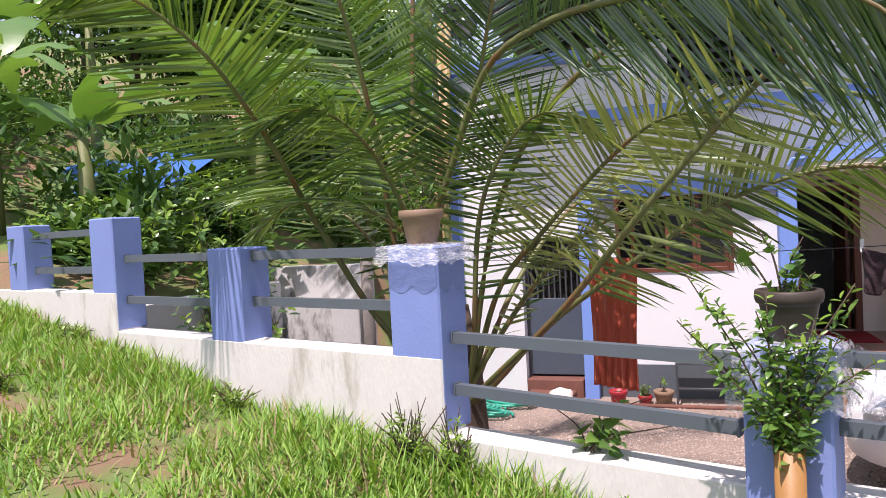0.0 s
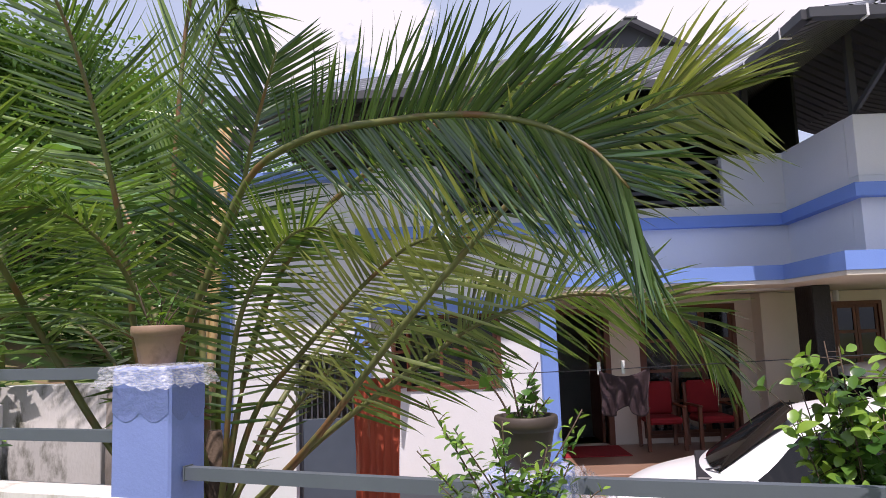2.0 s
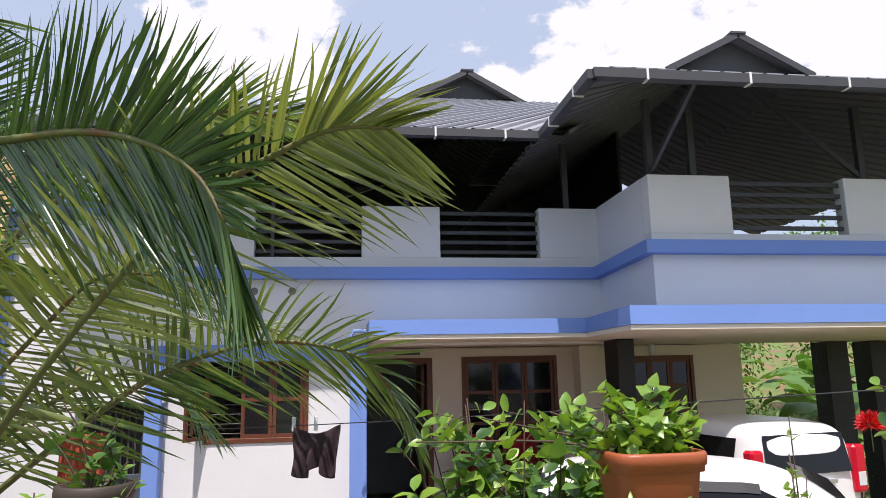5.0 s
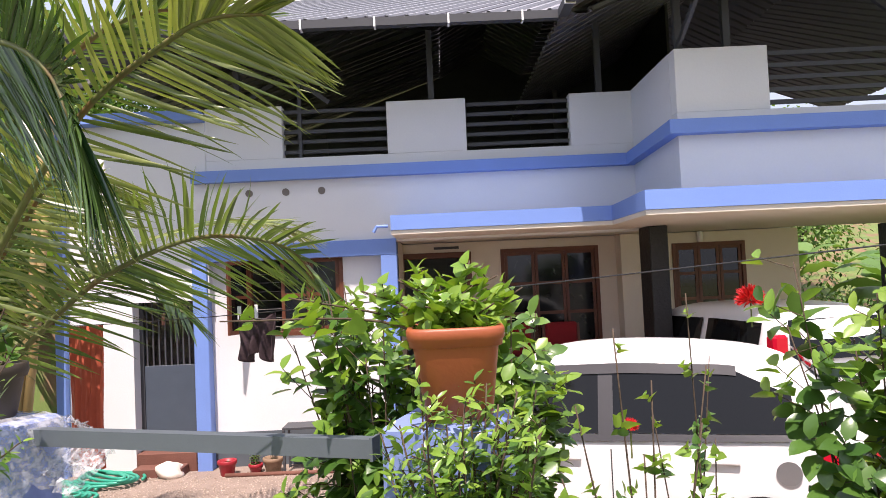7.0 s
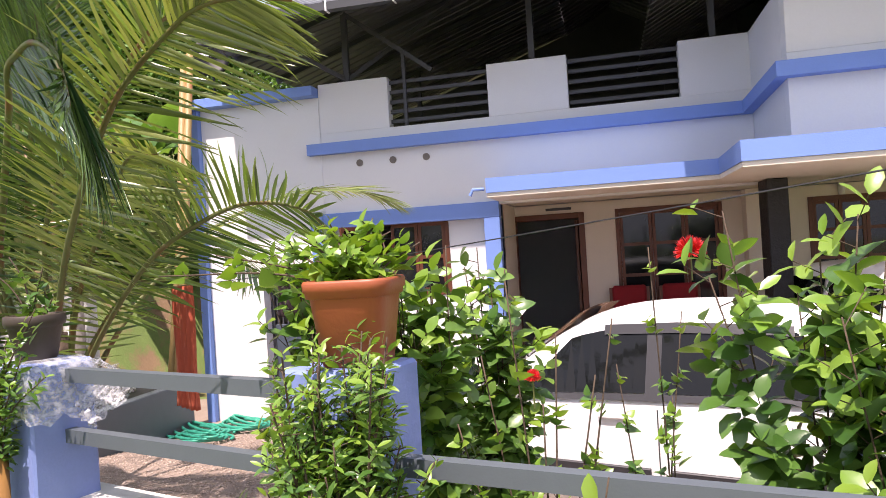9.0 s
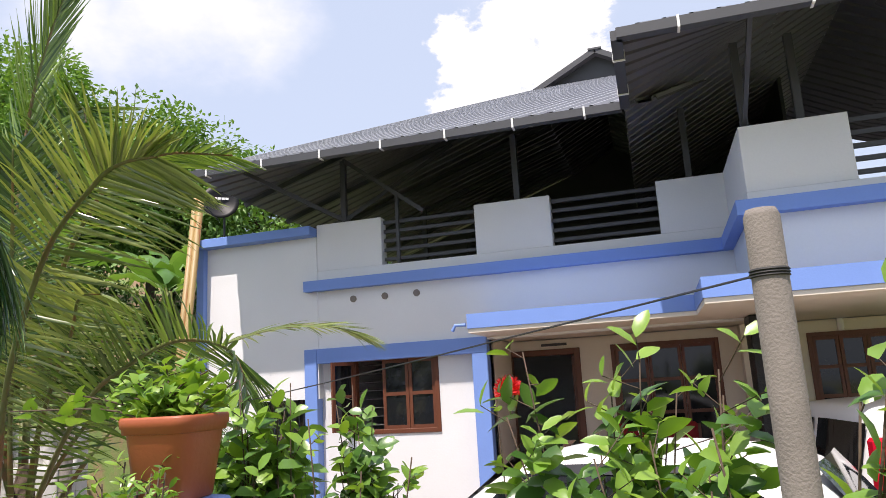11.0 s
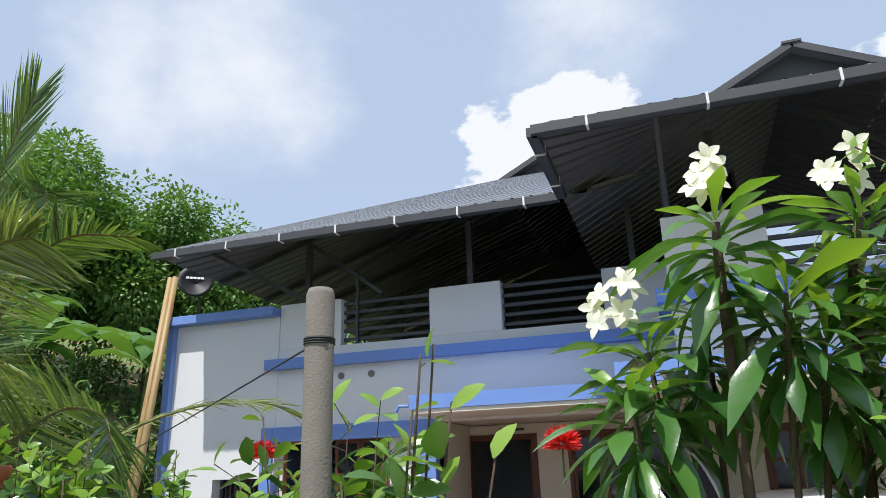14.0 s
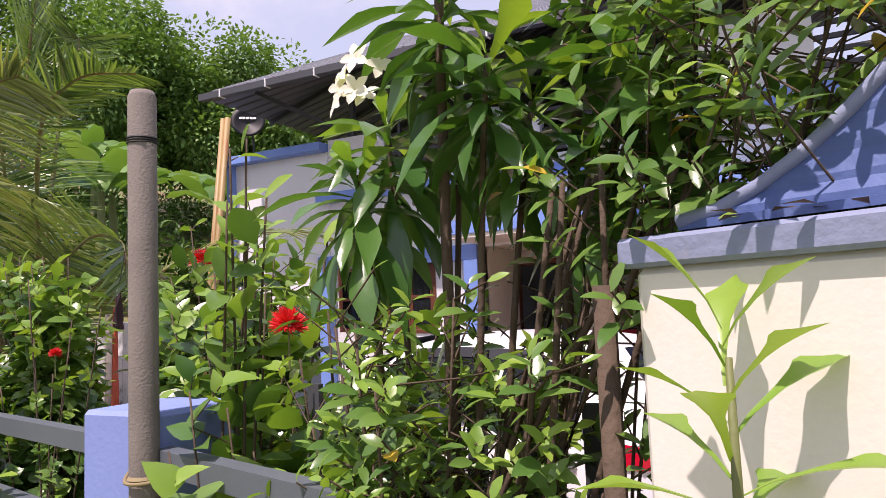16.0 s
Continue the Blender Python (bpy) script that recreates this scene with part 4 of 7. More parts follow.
# ---- planting ----
def plant_fence_row():
    def at(x, off):
        q = fp(x, off)
        return (q[0], q[1], ground_z(q[0], q[1]) if off < 0 else yard_z(*q))
    g = "shrubs along the fence"
    def up(a, tops):
        return [(x, y, z - a[2]) for x, y, z in tops]
    # heights are given over the world's zero
    a = at(0.28, 0.42)
    shrub("shrub", a, up(a, ring_tops(16, 0.32, 2.0, 2.48, 11)), (0.100, 0.034), 60, LEAF_BROAD, LEAFDARK, LEAFNEW, 0.30, "broad-leaved green shrub behind the orange pot", group=g, clump=0.16)
    a = at(0.67, 0.35)
    shrub("shrub", a, up(a, ring_tops(14, 0.17, 1.75, 2.52, 41, -0.03)), (0.115, 0.037), 76, LEAF_BROAD, LEAFMID, LEAFNEW, 0.15, "leafy green shrub beside the orange pot", group=g, clump=0.13, dense=False, young_share=0.2)
    a = at(0.68, 0.92)
    shrub("shrub", a, up(a, ring_tops(11, 0.19, 1.8, 2.52, 42)), (0.115, 0.037), 70, LEAF_BROAD, LEAFMID, LEAFNEW, 0.15, "leafy green shrub standing before the car bonnet", group=g, clump=0.13, dense=False)
    a = at(1.17, 0.10)
    shrub("shrub", a, up(a, [(-0.04, 0.0, 2.30), (0.10, 0.1, 2.12), (-0.15, 0.1, 2.05), (0.22, 0.0, 2.0), (0.05, 0.05, 1.9), (-0.22, 0.0, 1.85), (0.28, 0.1, 2.16)]), (0.058, 0.025), 34, LEAF_HEART, LEAFMID, LEAFNEW, 0.2, "thin upright shoots with small round leaves", group=g, clump=0.06, dense=False)
    a = at(1.36, 0.90)
    shrub("shrub", a, up(a, [(0.0, 0.0, 2.37), (0.12, 0.1, 2.1), (-0.15, 0.05, 1.9), (0.05, -0.1, 1.8)]), (0.058, 0.025), 34, LEAF_HEART, LEAFMID, LEAFNEW, 0.2, "thin upright shoots with small round leaves", group=g, clump=0.06, dense=False)
    a = at(1.94, 0.55)
    shrub("ixora_shrub", a, up(a, [(-0.26, 0.05, 2.48), (-0.32, 0.0, 2.27), (0.02, 0.05, 2.36), (0.12, 0.0, 2.44), (0.22, 0.08, 2.32), (0.08, 0.1, 2.1), (0.18, 0.1, 2.2), (-0.04, 0.1, 2.2), (0.26, 0.0, 2.05)]), (0.125, 0.036), 46, LEAF_BROAD, LEAFDARK, LEAFNEW, 0.58, "dark glossy ixora shrub with red flower heads", group=g, clump=0.16, dense=False)
    a = at(2.22, 0.40)
    shrub("ixora_shrub", a, up(a, ring_tops(12, 0.28, 1.7, 2.46, 14)), (0.115, 0.034), 60, LEAF_BROAD, LEAFDARK, LEAFNEW, 0.40, "dark glossy ixora shrub with red flower heads", group=g, clump=0.16, dense=False)
    a = at(2.46, 0.24)
    shrub("shrub", a, up(a, [(0.23, -0.24, 2.53), (0.28, -0.16, 2.42), (0.16, -0.10, 2.30), (0.34, 0.02, 2.30), (0.05, 0.1, 2.20), (-0.14, 0.08, 2.24), (0.15, 0.1, 2.1), (0.20, -0.22, 2.40), (0.25, -0.2, 2.56)]), (0.140, 0.038), 19, LEAF_BROAD, LEAFMID, LEAFNEW, 0.30, "tall shoots with long glossy pointed leaves", group=g, clump=0.05, dense=False, whorl=3, young_share=0.3, stem=0.006)
    a = at(2.80, 0.42)
    shrub("ixora_shrub", a, up(a, ring_tops(9, 0.28, 1.5, 2.15, 15)), (0.115, 0.033), 36, LEAF_BROAD, LEAFDARK, LEAFNEW, 0.35, "dark glossy ixora shrub with red flower heads", group=g, clump=0.15)
    a = at(2.90, 0.06)
    shrub("creeper", a, up(a, ring_tops(6, 0.22, 1.5, 1.98, 16)), (0.115, 0.046), 20, LEAF_HEART, LEAFMID, LEAFNEW, 0.4, "creeper with large pale heart-shaped leaves on the rail", group=g, clump=0.12)
    a = at(3.36, 0.08)
    shrub("shrub", a, up(a, ring_tops(22, 0.34, 1.60, 2.12, 17, 0.04)), (0.058, 0.0125), 170, LEAF_BROAD, LEAFMID, LEAFNEW, 0.40, "dense shrub with narrow pointed bright green leaves", group=g, clump=0.15, young_share=0.3, yellow=0.015, dense=False)
    a = at(3.62, 0.16)
    shrub("tall_shrub", a, up(a, [(0.20, 0.05, 2.42), (0.26, 0.06, 2.62), (0.38, 0.10, 2.72), (0.46, 0.04, 2.60), (0.55, 0.08, 2.80), (0.30, 0.14, 2.86), (0.62, 0.0, 2.72), (0.20, 0.10, 2.78), (0.70, -0.05, 2.90), (0.75, -0.15, 2.76), (0.85, -0.12, 2.96), (0.98, -0.10, 2.88), (0.60, -0.18, 3.0), (1.12, -0.05, 2.98), (0.44, -0.10, 2.92), (0.90, 0.05, 2.74)]), (0.062, 0.0135), 105, LEAF_BROAD, LEAFMID, LEAFNEW, 0.70, "tall bushy shrub with narrow glossy leaves and many stems", group=g, clump=0.24, yellow=0.03, dense=False, stem=0.0030)
    a = at(0.30, 0.55)
    shrub("shrub", a, up(a, ring_tops(6, 0.22, 1.5, 1.98, 18)), (0.08, 0.022), 40, LEAF_BROAD, LEAFDARK, LEAFNEW, 0.4, "dark leafy shrub behind the fence pillar", group=g, clump=0.12)
    a = at(1.05, 0.75)
    shrub("shrub", a, up(a, ring_tops(4, 0.16, 1.3, 1.65, 19)), (0.08, 0.024), 24, LEAF_BROAD, LEAFDARK, LEAFNEW, 0.35, "dark leafy shrub growing in the yard", group=g, clump=0.14, dense=False)
    # narrow-leaved shrub before the pillar that carries the orange pot
    a = at(0.76, -0.33)
    shrub("shrub", a, up(a, ring_tops(34, 0.28, 1.70, 2.22, 20)), (0.056, 0.0100), 96, LEAF_BROAD, LEAFMID, LEAFNEW, 0.25, "dense narrow-leaved shrub against the blue pillar", group=g, clump=0.10, young_share=0.2)
    # trailing shoot over the orange pot
    a = (0.67, -7.42, 2.28)
    shrub("creeper", a, [(-0.70, -0.02, 0.10), (-0.50, 0.02, 0.16), (-0.28, 0.05, 0.17), (-0.16, -0.04, 0.20), (-0.10, 0.08, 0.24), (0.0, -0.05, 0.17), (0.06, 0.06, 0.25), (0.14, 0.0, 0.20), (0.22, 0.05, 0.16), (0.12, -0.08, 0.12), (-0.08, -0.1, 0.12)], (0.064, 0.029), 26, LEAF_HEART, LEAFNEW, LEAFNEW, 0.15, "trailing creeper growing in the orange pot", group=g, clump=0.06, dense=False)
    # broad young leaves before the lower rail
    a = at(1.35, -0.20)
    shrub("creeper", a, up(a, [(0.0, -0.02, 1.72), (0.16, 0.0, 1.80), (0.22, 0.02, 1.66), (-0.1, 0.0, 1.6)]), (0.12, 0.030), 7, LEAF_BROAD, LEAFNEW, LEAFNEW, 0.6, "pale young creeper leaves beside the rail", group=g, clump=0.05, dense=False)
    for i, (q, r) in enumerate((((1.76, -7.0, 2.35), 0.052), ((3.03, -7.53, 2.32), 0.050), ((3.0, -7.98, 2.075), 0.042), ((1.22, -7.3, 1.98), 0.026), ((2.25, -7.55, 1.7), 0.03), ((0.25, -6.6, 1.6), 0.03))):
        red_flower(q, r, i)
plant_fence_row()

PLUMLEAF = mat("frangipani_leaf", (0.040, 0.125, 0.026), 0.28, var=0.15, scale=8, fine=60, bump=0.08, islmix=(0.095, 0.22, 0.04), translucent=0.28, spec=0.8)
def plumeria():
    base = (3.40, -8.02, 0.45)
    p = thing("frangipani_tree", "small frangipani tree with long drooping leaves and white flowers", "tree", base)
    tips = [(0.06, -0.06, 2.26), (0.34, 0.06, 2.27), (-0.10, 0.0, 2.02), (0.02, 0.1, 2.10), (0.22, -0.02, 2.02), (0.42, -0.02, 2.10), (0.36, 0.05, 1.95), (-0.14, -0.06, 1.92), (0.16, -0.08, 2.10)]
    bm = B()
    for i, t in enumerate(tips):
        low = (0, 0, 0) if i < 2 else (tips[i % 2][0] * 0.45, tips[i % 2][1] * 0.45, 1.15)
        tube(bm, spline([low, (t[0] * 0.5, t[1] * 0.5, max(low[2] + 0.12, 0.9)), (t[0] * 0.85, t[1] * 0.85, t[2] * 0.90), t], 10), [(0.013 if i < 2 else 0.009) - 0.0004 * k for k in range(11)], 7)
    part("trunk", bm, BARK, p, "grey-brown forked trunk", smooth=True)
    L, Y = [], []
    for ti, t in enumerate(tips):
        c = Vector(t)
        for i in range(36):
            az = i * 2.4
            el = 1.05 - 0.050 * i + R.uniform(-0.25, 0.25)
            d = Vector((math.cos(az) * math.cos(el), math.sin(az) * math.cos(el), math.sin(el)))
            ln = R.uniform(0.11, 0.19) * (0.7 if i < 5 else 1.0) * (0.8 if t[2] < 1.8 else 1.0)
            row = (c + d * 0.012 - Vector((0, 0, 0.004 * i)), d, Vector((0, 0, 1)) + rv(0.35), ln, ln * R.uniform(0.13, 0.175), R.uniform(0.35, 1.0))
            (Y if i < 7 and t[2] > 1.9 else L).append(row)
    leaf_part("foliage", L, LEAF_SPOON, PLUMLEAF, p, "long dark green wavy leaves", fold=0.45)
    leaf_part("young_foliage", Y, LEAF_SPOON, LEAFNEW, p, "light green young leaves", fold=0.45)
    for t in (tips[0], tips[1], (-0.16, -0.03, 2.0)):
        fl = new("flower_cluster")
        fl.parent = p
        fl.matrix_basis = pose(t[0], t[1], t[2] + 0.08)
        tagged(fl, "cluster of white frangipani flowers")
        for k in range(7):
            c = Vector((R.uniform(-0.045, 0.045), R.uniform(-0.04, 0.04), R.uniform(-0.01, 0.08)))
            ax = Vector((c.x * 12 + R.uniform(-0.3, 0.3), c.y * 6 - 0.7, 0.25 + R.uniform(-0.3, 0.3))).normalized()
            s = ax.cross(Vector((0, 0, 1))).normalized(); u = s.cross(ax)
            rows = []
            for m in range(5):
                an = 2 * math.pi * m / 5
                d = s * math.cos(an) + u * math.sin(an) + ax * 0.35
                rows.append((c, d + rv(0.15), ax, 0.036, 0.0105, 0.25))
            leaf_part("petals", rows, LEAF_BROAD, WHITEPETAL, fl, kind="")
plumeria()

def sapling():
    a = (3.95, -8.44, 0.72)
    p = thing("frangipani_sapling", "young frangipani sapling with pale green lobed leaves", "sapling", a)
    bm = B(); tube(bm, spline([(0, 0, 0), (0.0, 0.0, 0.6), (0.005, 0.0, 1.31)], 8), [0.012, 0.012, 0.011, 0.010, 0.009, 0.008, 0.007, 0.006, 0.004], 8)
    part("stem", bm, STEM, p, smooth=True)
    L = []
    for i in range(15):
        az = i * 2.4 + 0.4
        f = 1.06 + 0.020 * i
        el = 0.30 + 0.065 * i
        d = Vector((math.cos(az) * math.cos(el), 0.6 * math.sin(az) * math.cos(el), math.sin(el)))
        L.append((Vector((0, 0, f)), d, Vector((0, 0, 1)) + rv(0.15), 0.155 + 0.02 * (i % 3) - 0.004 * i, 0.026, 0.42))
    leaf_part("leaves", L, ([0, 0.25, 0.5, 0.66, 0.74, 0.80, 0.87, 1.0], [0.10, 0.17, 0.30, 0.62, 0.95, 1.0, 0.50, 0.03]), LEAFNEW, p, "pale green leaves wider at the tip", fold=0.4, kind="")
sapling()

def planting_far():
    k = 0
    for x, y, h, n in ((-8.1, -3.3, 2.3, 7), (-9.2, -3.6, 2.9, 7), (-8.3, 0.6, 3.6, 9), (-11.9, -1.9, 3.4, 8), (-7.6, -0.2, 3.8, 9), (-6.9, 2.2, 4.0, 9), (-8.2, 3.8, 4.2, 9), (-6.0, 4.2, 4.6, 9), (-5.6, 6.2, 5.0, 9), (-9.6, 1.2, 4.4, 9), (-11.5, 0.5, 4.4, 8), (-7.2, 6.5, 5.0, 9), (-12.5, -3.2, 3.6, 8), (-11.8, -5.2, 3.2, 7), (-4.6, 8.4, 5.2, 8), (10.4, 5.4, 2.8, 8), (11.8, 6.8, 3.2, 9), (9.4, 8.0, 3.2, 8), (12.8, 9.0, 3.6, 8), (13.6, 5.8, 3.0, 8), (9.6, 3.6, 2.4, 7)):
        k += 1
        banana((x, y, ground_z(x, y)), h, n, 1.9, k)
    for x, y, h, rad, n in ((-15.0, 5.5, 6.9, 3.2, 12000), (-13.0, 9.0, 6.4, 3.4, 12000), (-10.4, 11.6, 6.8, 3.0, 10000), (-18.0, 3.0, 8.0, 3.2, 4200), (-14.5, 12.0, 6.0, 3.0, 3600), (-7.0, 13.5, 5.6, 2.6, 3000), (-20, 9, 8, 3.6, 3600), (-22, -2, 8, 3.6, 3000), (-17, -4, 7, 3.0, 3000), (12, 14, 6, 3.0, 3000), (17, 12, 6.5, 3.2, 3000), (20, 5, 7, 3.0, 2600), (16, -1, 6, 2.8, 2200)):
        k += 1
        leafy_tree((x, y, ground_z(x, y)), h, rad, n, k)
    # undergrowth on the slope
    u = thing("undergrowth", "dense mixed green undergrowth covering the slope", "undergrowth", kind="stuff")
    r = random.Random(5)
    L = []
    spots = []
    for i in range(260):
        side = r.random()
        if side < 0.62:
            x, y = r.uniform(-20, -6.7), r.uniform(-5.0, 12)
            if y < fence_y(x) + 0.6:
                y = fence_y(x) + 0.6 + r.random() * 3
        elif side < 0.8:
            x, y = r.uniform(-7, 8), r.uniform(9.5, 20)
        else:
            x, y = r.uniform(9.6, 20), r.uniform(-2, 14)
        spots.append((x, y, ground_z(x, y), r.uniform(0.5, 1.1), r.uniform(0.7, 2.2)))
    for x, y, z, rad, h in spots:
        for i in range(150):
            d = Vector((r.gauss(0, 1), r.gauss(0, 1), abs(r.gauss(0, 1)))).normalized()
            q = Vector((x, y, z)) + Vector((d.x * rad, d.y * rad, d.z * h)) * r.random() ** 0.5
            L.append((q, d + Vector((r.uniform(-1, 1), r.uniform(-1, 1), r.uniform(-.6, .6))), Vector((r.uniform(-.5, .5), r.uniform(-.5, .5), 1)), r.uniform(0.12, 0.30), r.uniform(0.03, 0.06), r.uniform(0, 0.3)))
    leaf_part("foliage", L, LEAF_SMALL, WOODLEAF, u)
    # shrubs close behind the far fence bays
    for i, (x, off, h, lf, m) in enumerate(((-5.3, 0.6, 2.3, 0.10, LEAFDARK), (-6.6, 1.6, 3.0, 0.12, LEAFDARK), (-7.2, 0.9, 3.0, 0.10, LEAFMID), (-8.2, 0.8, 3.0, 0.12, LEAFMID), (-7.8, 2.6, 3.6, 0.13, LEAFDARK), (-9.2, 1.6, 3.6, 0.12, LEAFDARK))):
        q = fp(x, off)
        z = ground_z(*q)
        shrub("shrub", (*q, z), [(a, b, max(0.4, c - z)) for a, b, c in ring_tops(9, 0.5, h - 0.9, h, 30 + i)], (lf, lf * 0.28), 46, LEAF_BROAD, m, LEAFNEW, 0.3, "dark green bush on the bank behind the fence", group="bushes on the bank", clump=0.2, young_share=0.06)
planting_far()

def grass():
    g = thing("grass", "long bright green grass on the verge before the wall", "grass", kind="stuff")
    r = random.Random(3)
    L, D = [], []
    n = 0
    while n < 46000:
        x = r.uniform(-10.5, 2.0)
        off = -0.13 - 4.2 * r.random() ** 1.5
        q = fp(x, off)
        if r.random() > (0.9 if x < -2.0 else 0.45):
            continue
        tuft = noise.noise(Vector((q[0] * 1.3, q[1] * 1.3, 0)))
        if tuft < -0.25 and r.random() < 0.7:
            continue
        z = ground_z(*q)
        h = r.uniform(0.05, 0.15) * (1.15 + 0.8 * tuft) * (1.25 if off > -0.6 else 0.9)
        a = r.uniform(0, 6.28)
        d = Vector((math.cos(a) * 0.55, math.sin(a) * 0.55, 1))
        row = ((q[0], q[1], z - 0.01), d, Vector((math.cos(a), math.sin(a), 0.2)), h * r.uniform(0.8, 1.4), r.uniform(0.0035, 0.0080), -r.uniform(-0.1, 0.5))
        (D if r.random() < 0.14 else L).append(row)
        n += 1
    leaf_part("blades", L, LEAF_STRIP, GRASS, g, fold=0.5)
    leaf_part("dry_blades", D, LEAF_STRIP, DRYGRASS, g, fold=0.5)
    r2 = random.Random(9)
    for i, (x, off, h) in enumerate(((-2.80, -0.30, 0.50), (-2.55, -0.22, 0.42), (-6.3, -0.25, 0.22), (-4.2, -0.3, 0.22), (-1.6, -0.25, 0.22), (-5.5, -1.2, 0.16), (-4.9, -2.0, 0.16))):
        q = fp(x, off)
        shrub("weed", (*q, ground_z(*q)), ring_tops(7, 0.13, h * 0.6, h, 60 + i), (0.040, 0.009), 14, LEAF_BROAD, LEAFNEW, LEAFNEW, 0.2, "small leafy weed at the foot of the wall", "weed", group="weeds by the wall", clump=0.06)
    # creeper with wide lobed leaves on the low rail
    q = fp(-1.95, 0.0)
    shrub("creeper", (*q, 1.40), [(-0.15, 0, 0.22), (0.1, -0.05, 0.26), (0.32, -0.1, 0.30), (0.45, -0.12, 0.18), (0.2, 0, 0.1)], (0.10, 0.045), 5, LEAF_HEART, LEAFMID, LEAFNEW, 0.5, "creeper with wide lobed leaves on the low rail", group="creepers", clump=0.05, dense=False)
grass()

# ---- things: materials ----
TERRACOTTA = mat("orange_plastic_pot", (0.36, 0.092, 0.036), 0.45, var=0.10, scale=6, fine=60, bump=0.1, col2=(0.50, 0.22, 0.12), patch=0.62)
BROWNPOT = mat("brown_plastic_pot", (0.26, 0.17, 0.11), 0.6, var=0.15, scale=8, fine=60, bump=0.15, col2=(0.16, 0.10, 0.06), patch=0.55)
BLACKPOT = mat("black_plastic_pot", (0.055, 0.040, 0.030), 0.55, var=0.2, scale=8, fine=50, bump=0.1)
REDPOT = mat("red_plastic_pot", (0.34, 0.02, 0.03), 0.45, var=0.1, bump=0.05)
TANPIPE = mat("tan_pipe", (0.34, 0.17, 0.05), 0.5, var=0.12, scale=7, fine=50, bump=0.1)
HOSE = mat("green_hose_rubber", (0.02, 0.32, 0.22), 0.4, var=0.08, bump=0.05)
CLOTHRED = mat("orange_towel", (0.50, 0.10, 0.05), 0.9, var=0.2, scale=3, fine=60, bump=0.4, stretch=(6, 6, 0.4), col2=(0.62, 0.30, 0.20), patch=0.58)
CLOTHDARK = mat("dark_maroon_cloth", (0.045, 0.025, 0.03), 0.9, var=0.2, scale=8, fine=90, bump=0.3)
MAT_RED = mat("red_mat", (0.26, 0.012, 0.018), 0.9, var=0.15, scale=10, fine=120, bump=0.4)
BLACKRUBBER = mat("black_rubber", (0.02, 0.02, 0.02), 0.7, var=0.15, bump=0.1)
BLACKTRIM = mat("black_plastic_trim", (0.03, 0.03, 0.035), 0.45, var=0.08, bump=0.05)
CARGLASS = mat("tinted_car_glass", (0.008, 0.009, 0.010), 0.05, var=0.02, bump=0.0, spec=0.35)
SILVER = mat("silver_alloy", (0.62, 0.62, 0.63), 0.3, metal=0.8, var=0.05, bump=0.0)
REDLAMP = mat("red_lamp_lens", (0.55, 0.01, 0.03), 0.12, var=0.05, bump=0.0)
CLEARLAMP = mat("clear_lamp_lens", (0.65, 0.66, 0.68), 0.1, var=0.05, bump=0.0)
ROOFTILE = mat("blue_painted_tile", (0.07, 0.12, 0.29), 0.6, var=0.2, scale=5, fine=50, bump=0.2, col2=(0.16, 0.22, 0.38), patch=0.55)
COPING = mat("blue_grey_coping", (0.22, 0.26, 0.38), 0.75, var=0.2, scale=6, fine=70, bump=0.2, col2=(0.34, 0.30, 0.28), patch=0.6)
GATECREAM = mat("cream_gate_wall", (0.74, 0.71, 0.64), 0.85, var=0.08, scale=2.5, fine=90, bump=0.06, col2=(0.60, 0.54, 0.44), patch=0.66)
MOULD = mat("mould_stained_wall", (0.56, 0.55, 0.53), 0.9, var=0.15, scale=2.2, fine=25, bump=0.4, col2=(0.09, 0.09, 0.06), patch=0.52, stretch=(1.6, 1.6, 0.7))
BRICK = mat("red_brick_step", (0.17, 0.07, 0.05), 0.8, var=0.2, scale=6, fine=50, bump=0.4)
BAMBOO = mat("yellow_bamboo", (0.34, 0.24, 0.10), 0.5, var=0.2, scale=3, fine=30, bump=0.15, stretch=(10, 10, 0.6), col2=(0.34, 0.12, 0.05), patch=0.56)
TARP = mat("blue_tarpaulin", (0.05, 0.16, 0.50), 0.45, var=0.15, scale=2, fine=30, bump=0.3)
SIGNWHITE = mat("white_print", (0.75, 0.75, 0.75), 0.5, var=0.02, bump=0.0)

def plastic_sheet_material():
    m = bpy.data.materials.new("clear_plastic_film")
    m.use_nodes = True
    N, L = m.node_tree.nodes, m.node_tree.links
    b = N["Principled BSDF"]
    b.inputs["Base Color"].default_value = (0.82, 0.84, 0.88, 1)
    b.inputs["Roughness"].default_value = 0.18
    ns = N.new("ShaderNodeTexNoise"); ns.inputs["Scale"].default_value = 14; ns.inputs["Detail"].default_value = 6
    bp = N.new("ShaderNodeBump"); bp.inputs["Strength"].default_value = 0.35; bp.inputs["Distance"].default_value = 0.015
    L.new(ns.outputs["Fac"], bp.inputs["Height"]); L.new(bp.outputs["Normal"], b.inputs["Normal"])
    tr = N.new("ShaderNodeBsdfTransparent")
    mx = N.new("ShaderNodeMixShader")
    rp = N.new("ShaderNodeMapRange")
    rp.inputs["From Min"].default_value = 0.35; rp.inputs["From Max"].default_value = 0.65; rp.inputs["To Min"].default_value = 0.12; rp.inputs["To Max"].default_value = 0.50
    L.new(ns.outputs["Fac"], rp.inputs["Value"]); L.new(rp.outputs["Result"], mx.inputs["Fac"])
    L.new(tr.outputs[0], mx.inputs[1]); L.new(b.outputs[0], mx.inputs[2])
    L.new(mx.outputs[0], N["Material Output"].inputs["Surface"])
    return m
FILM = plastic_sheet_material()

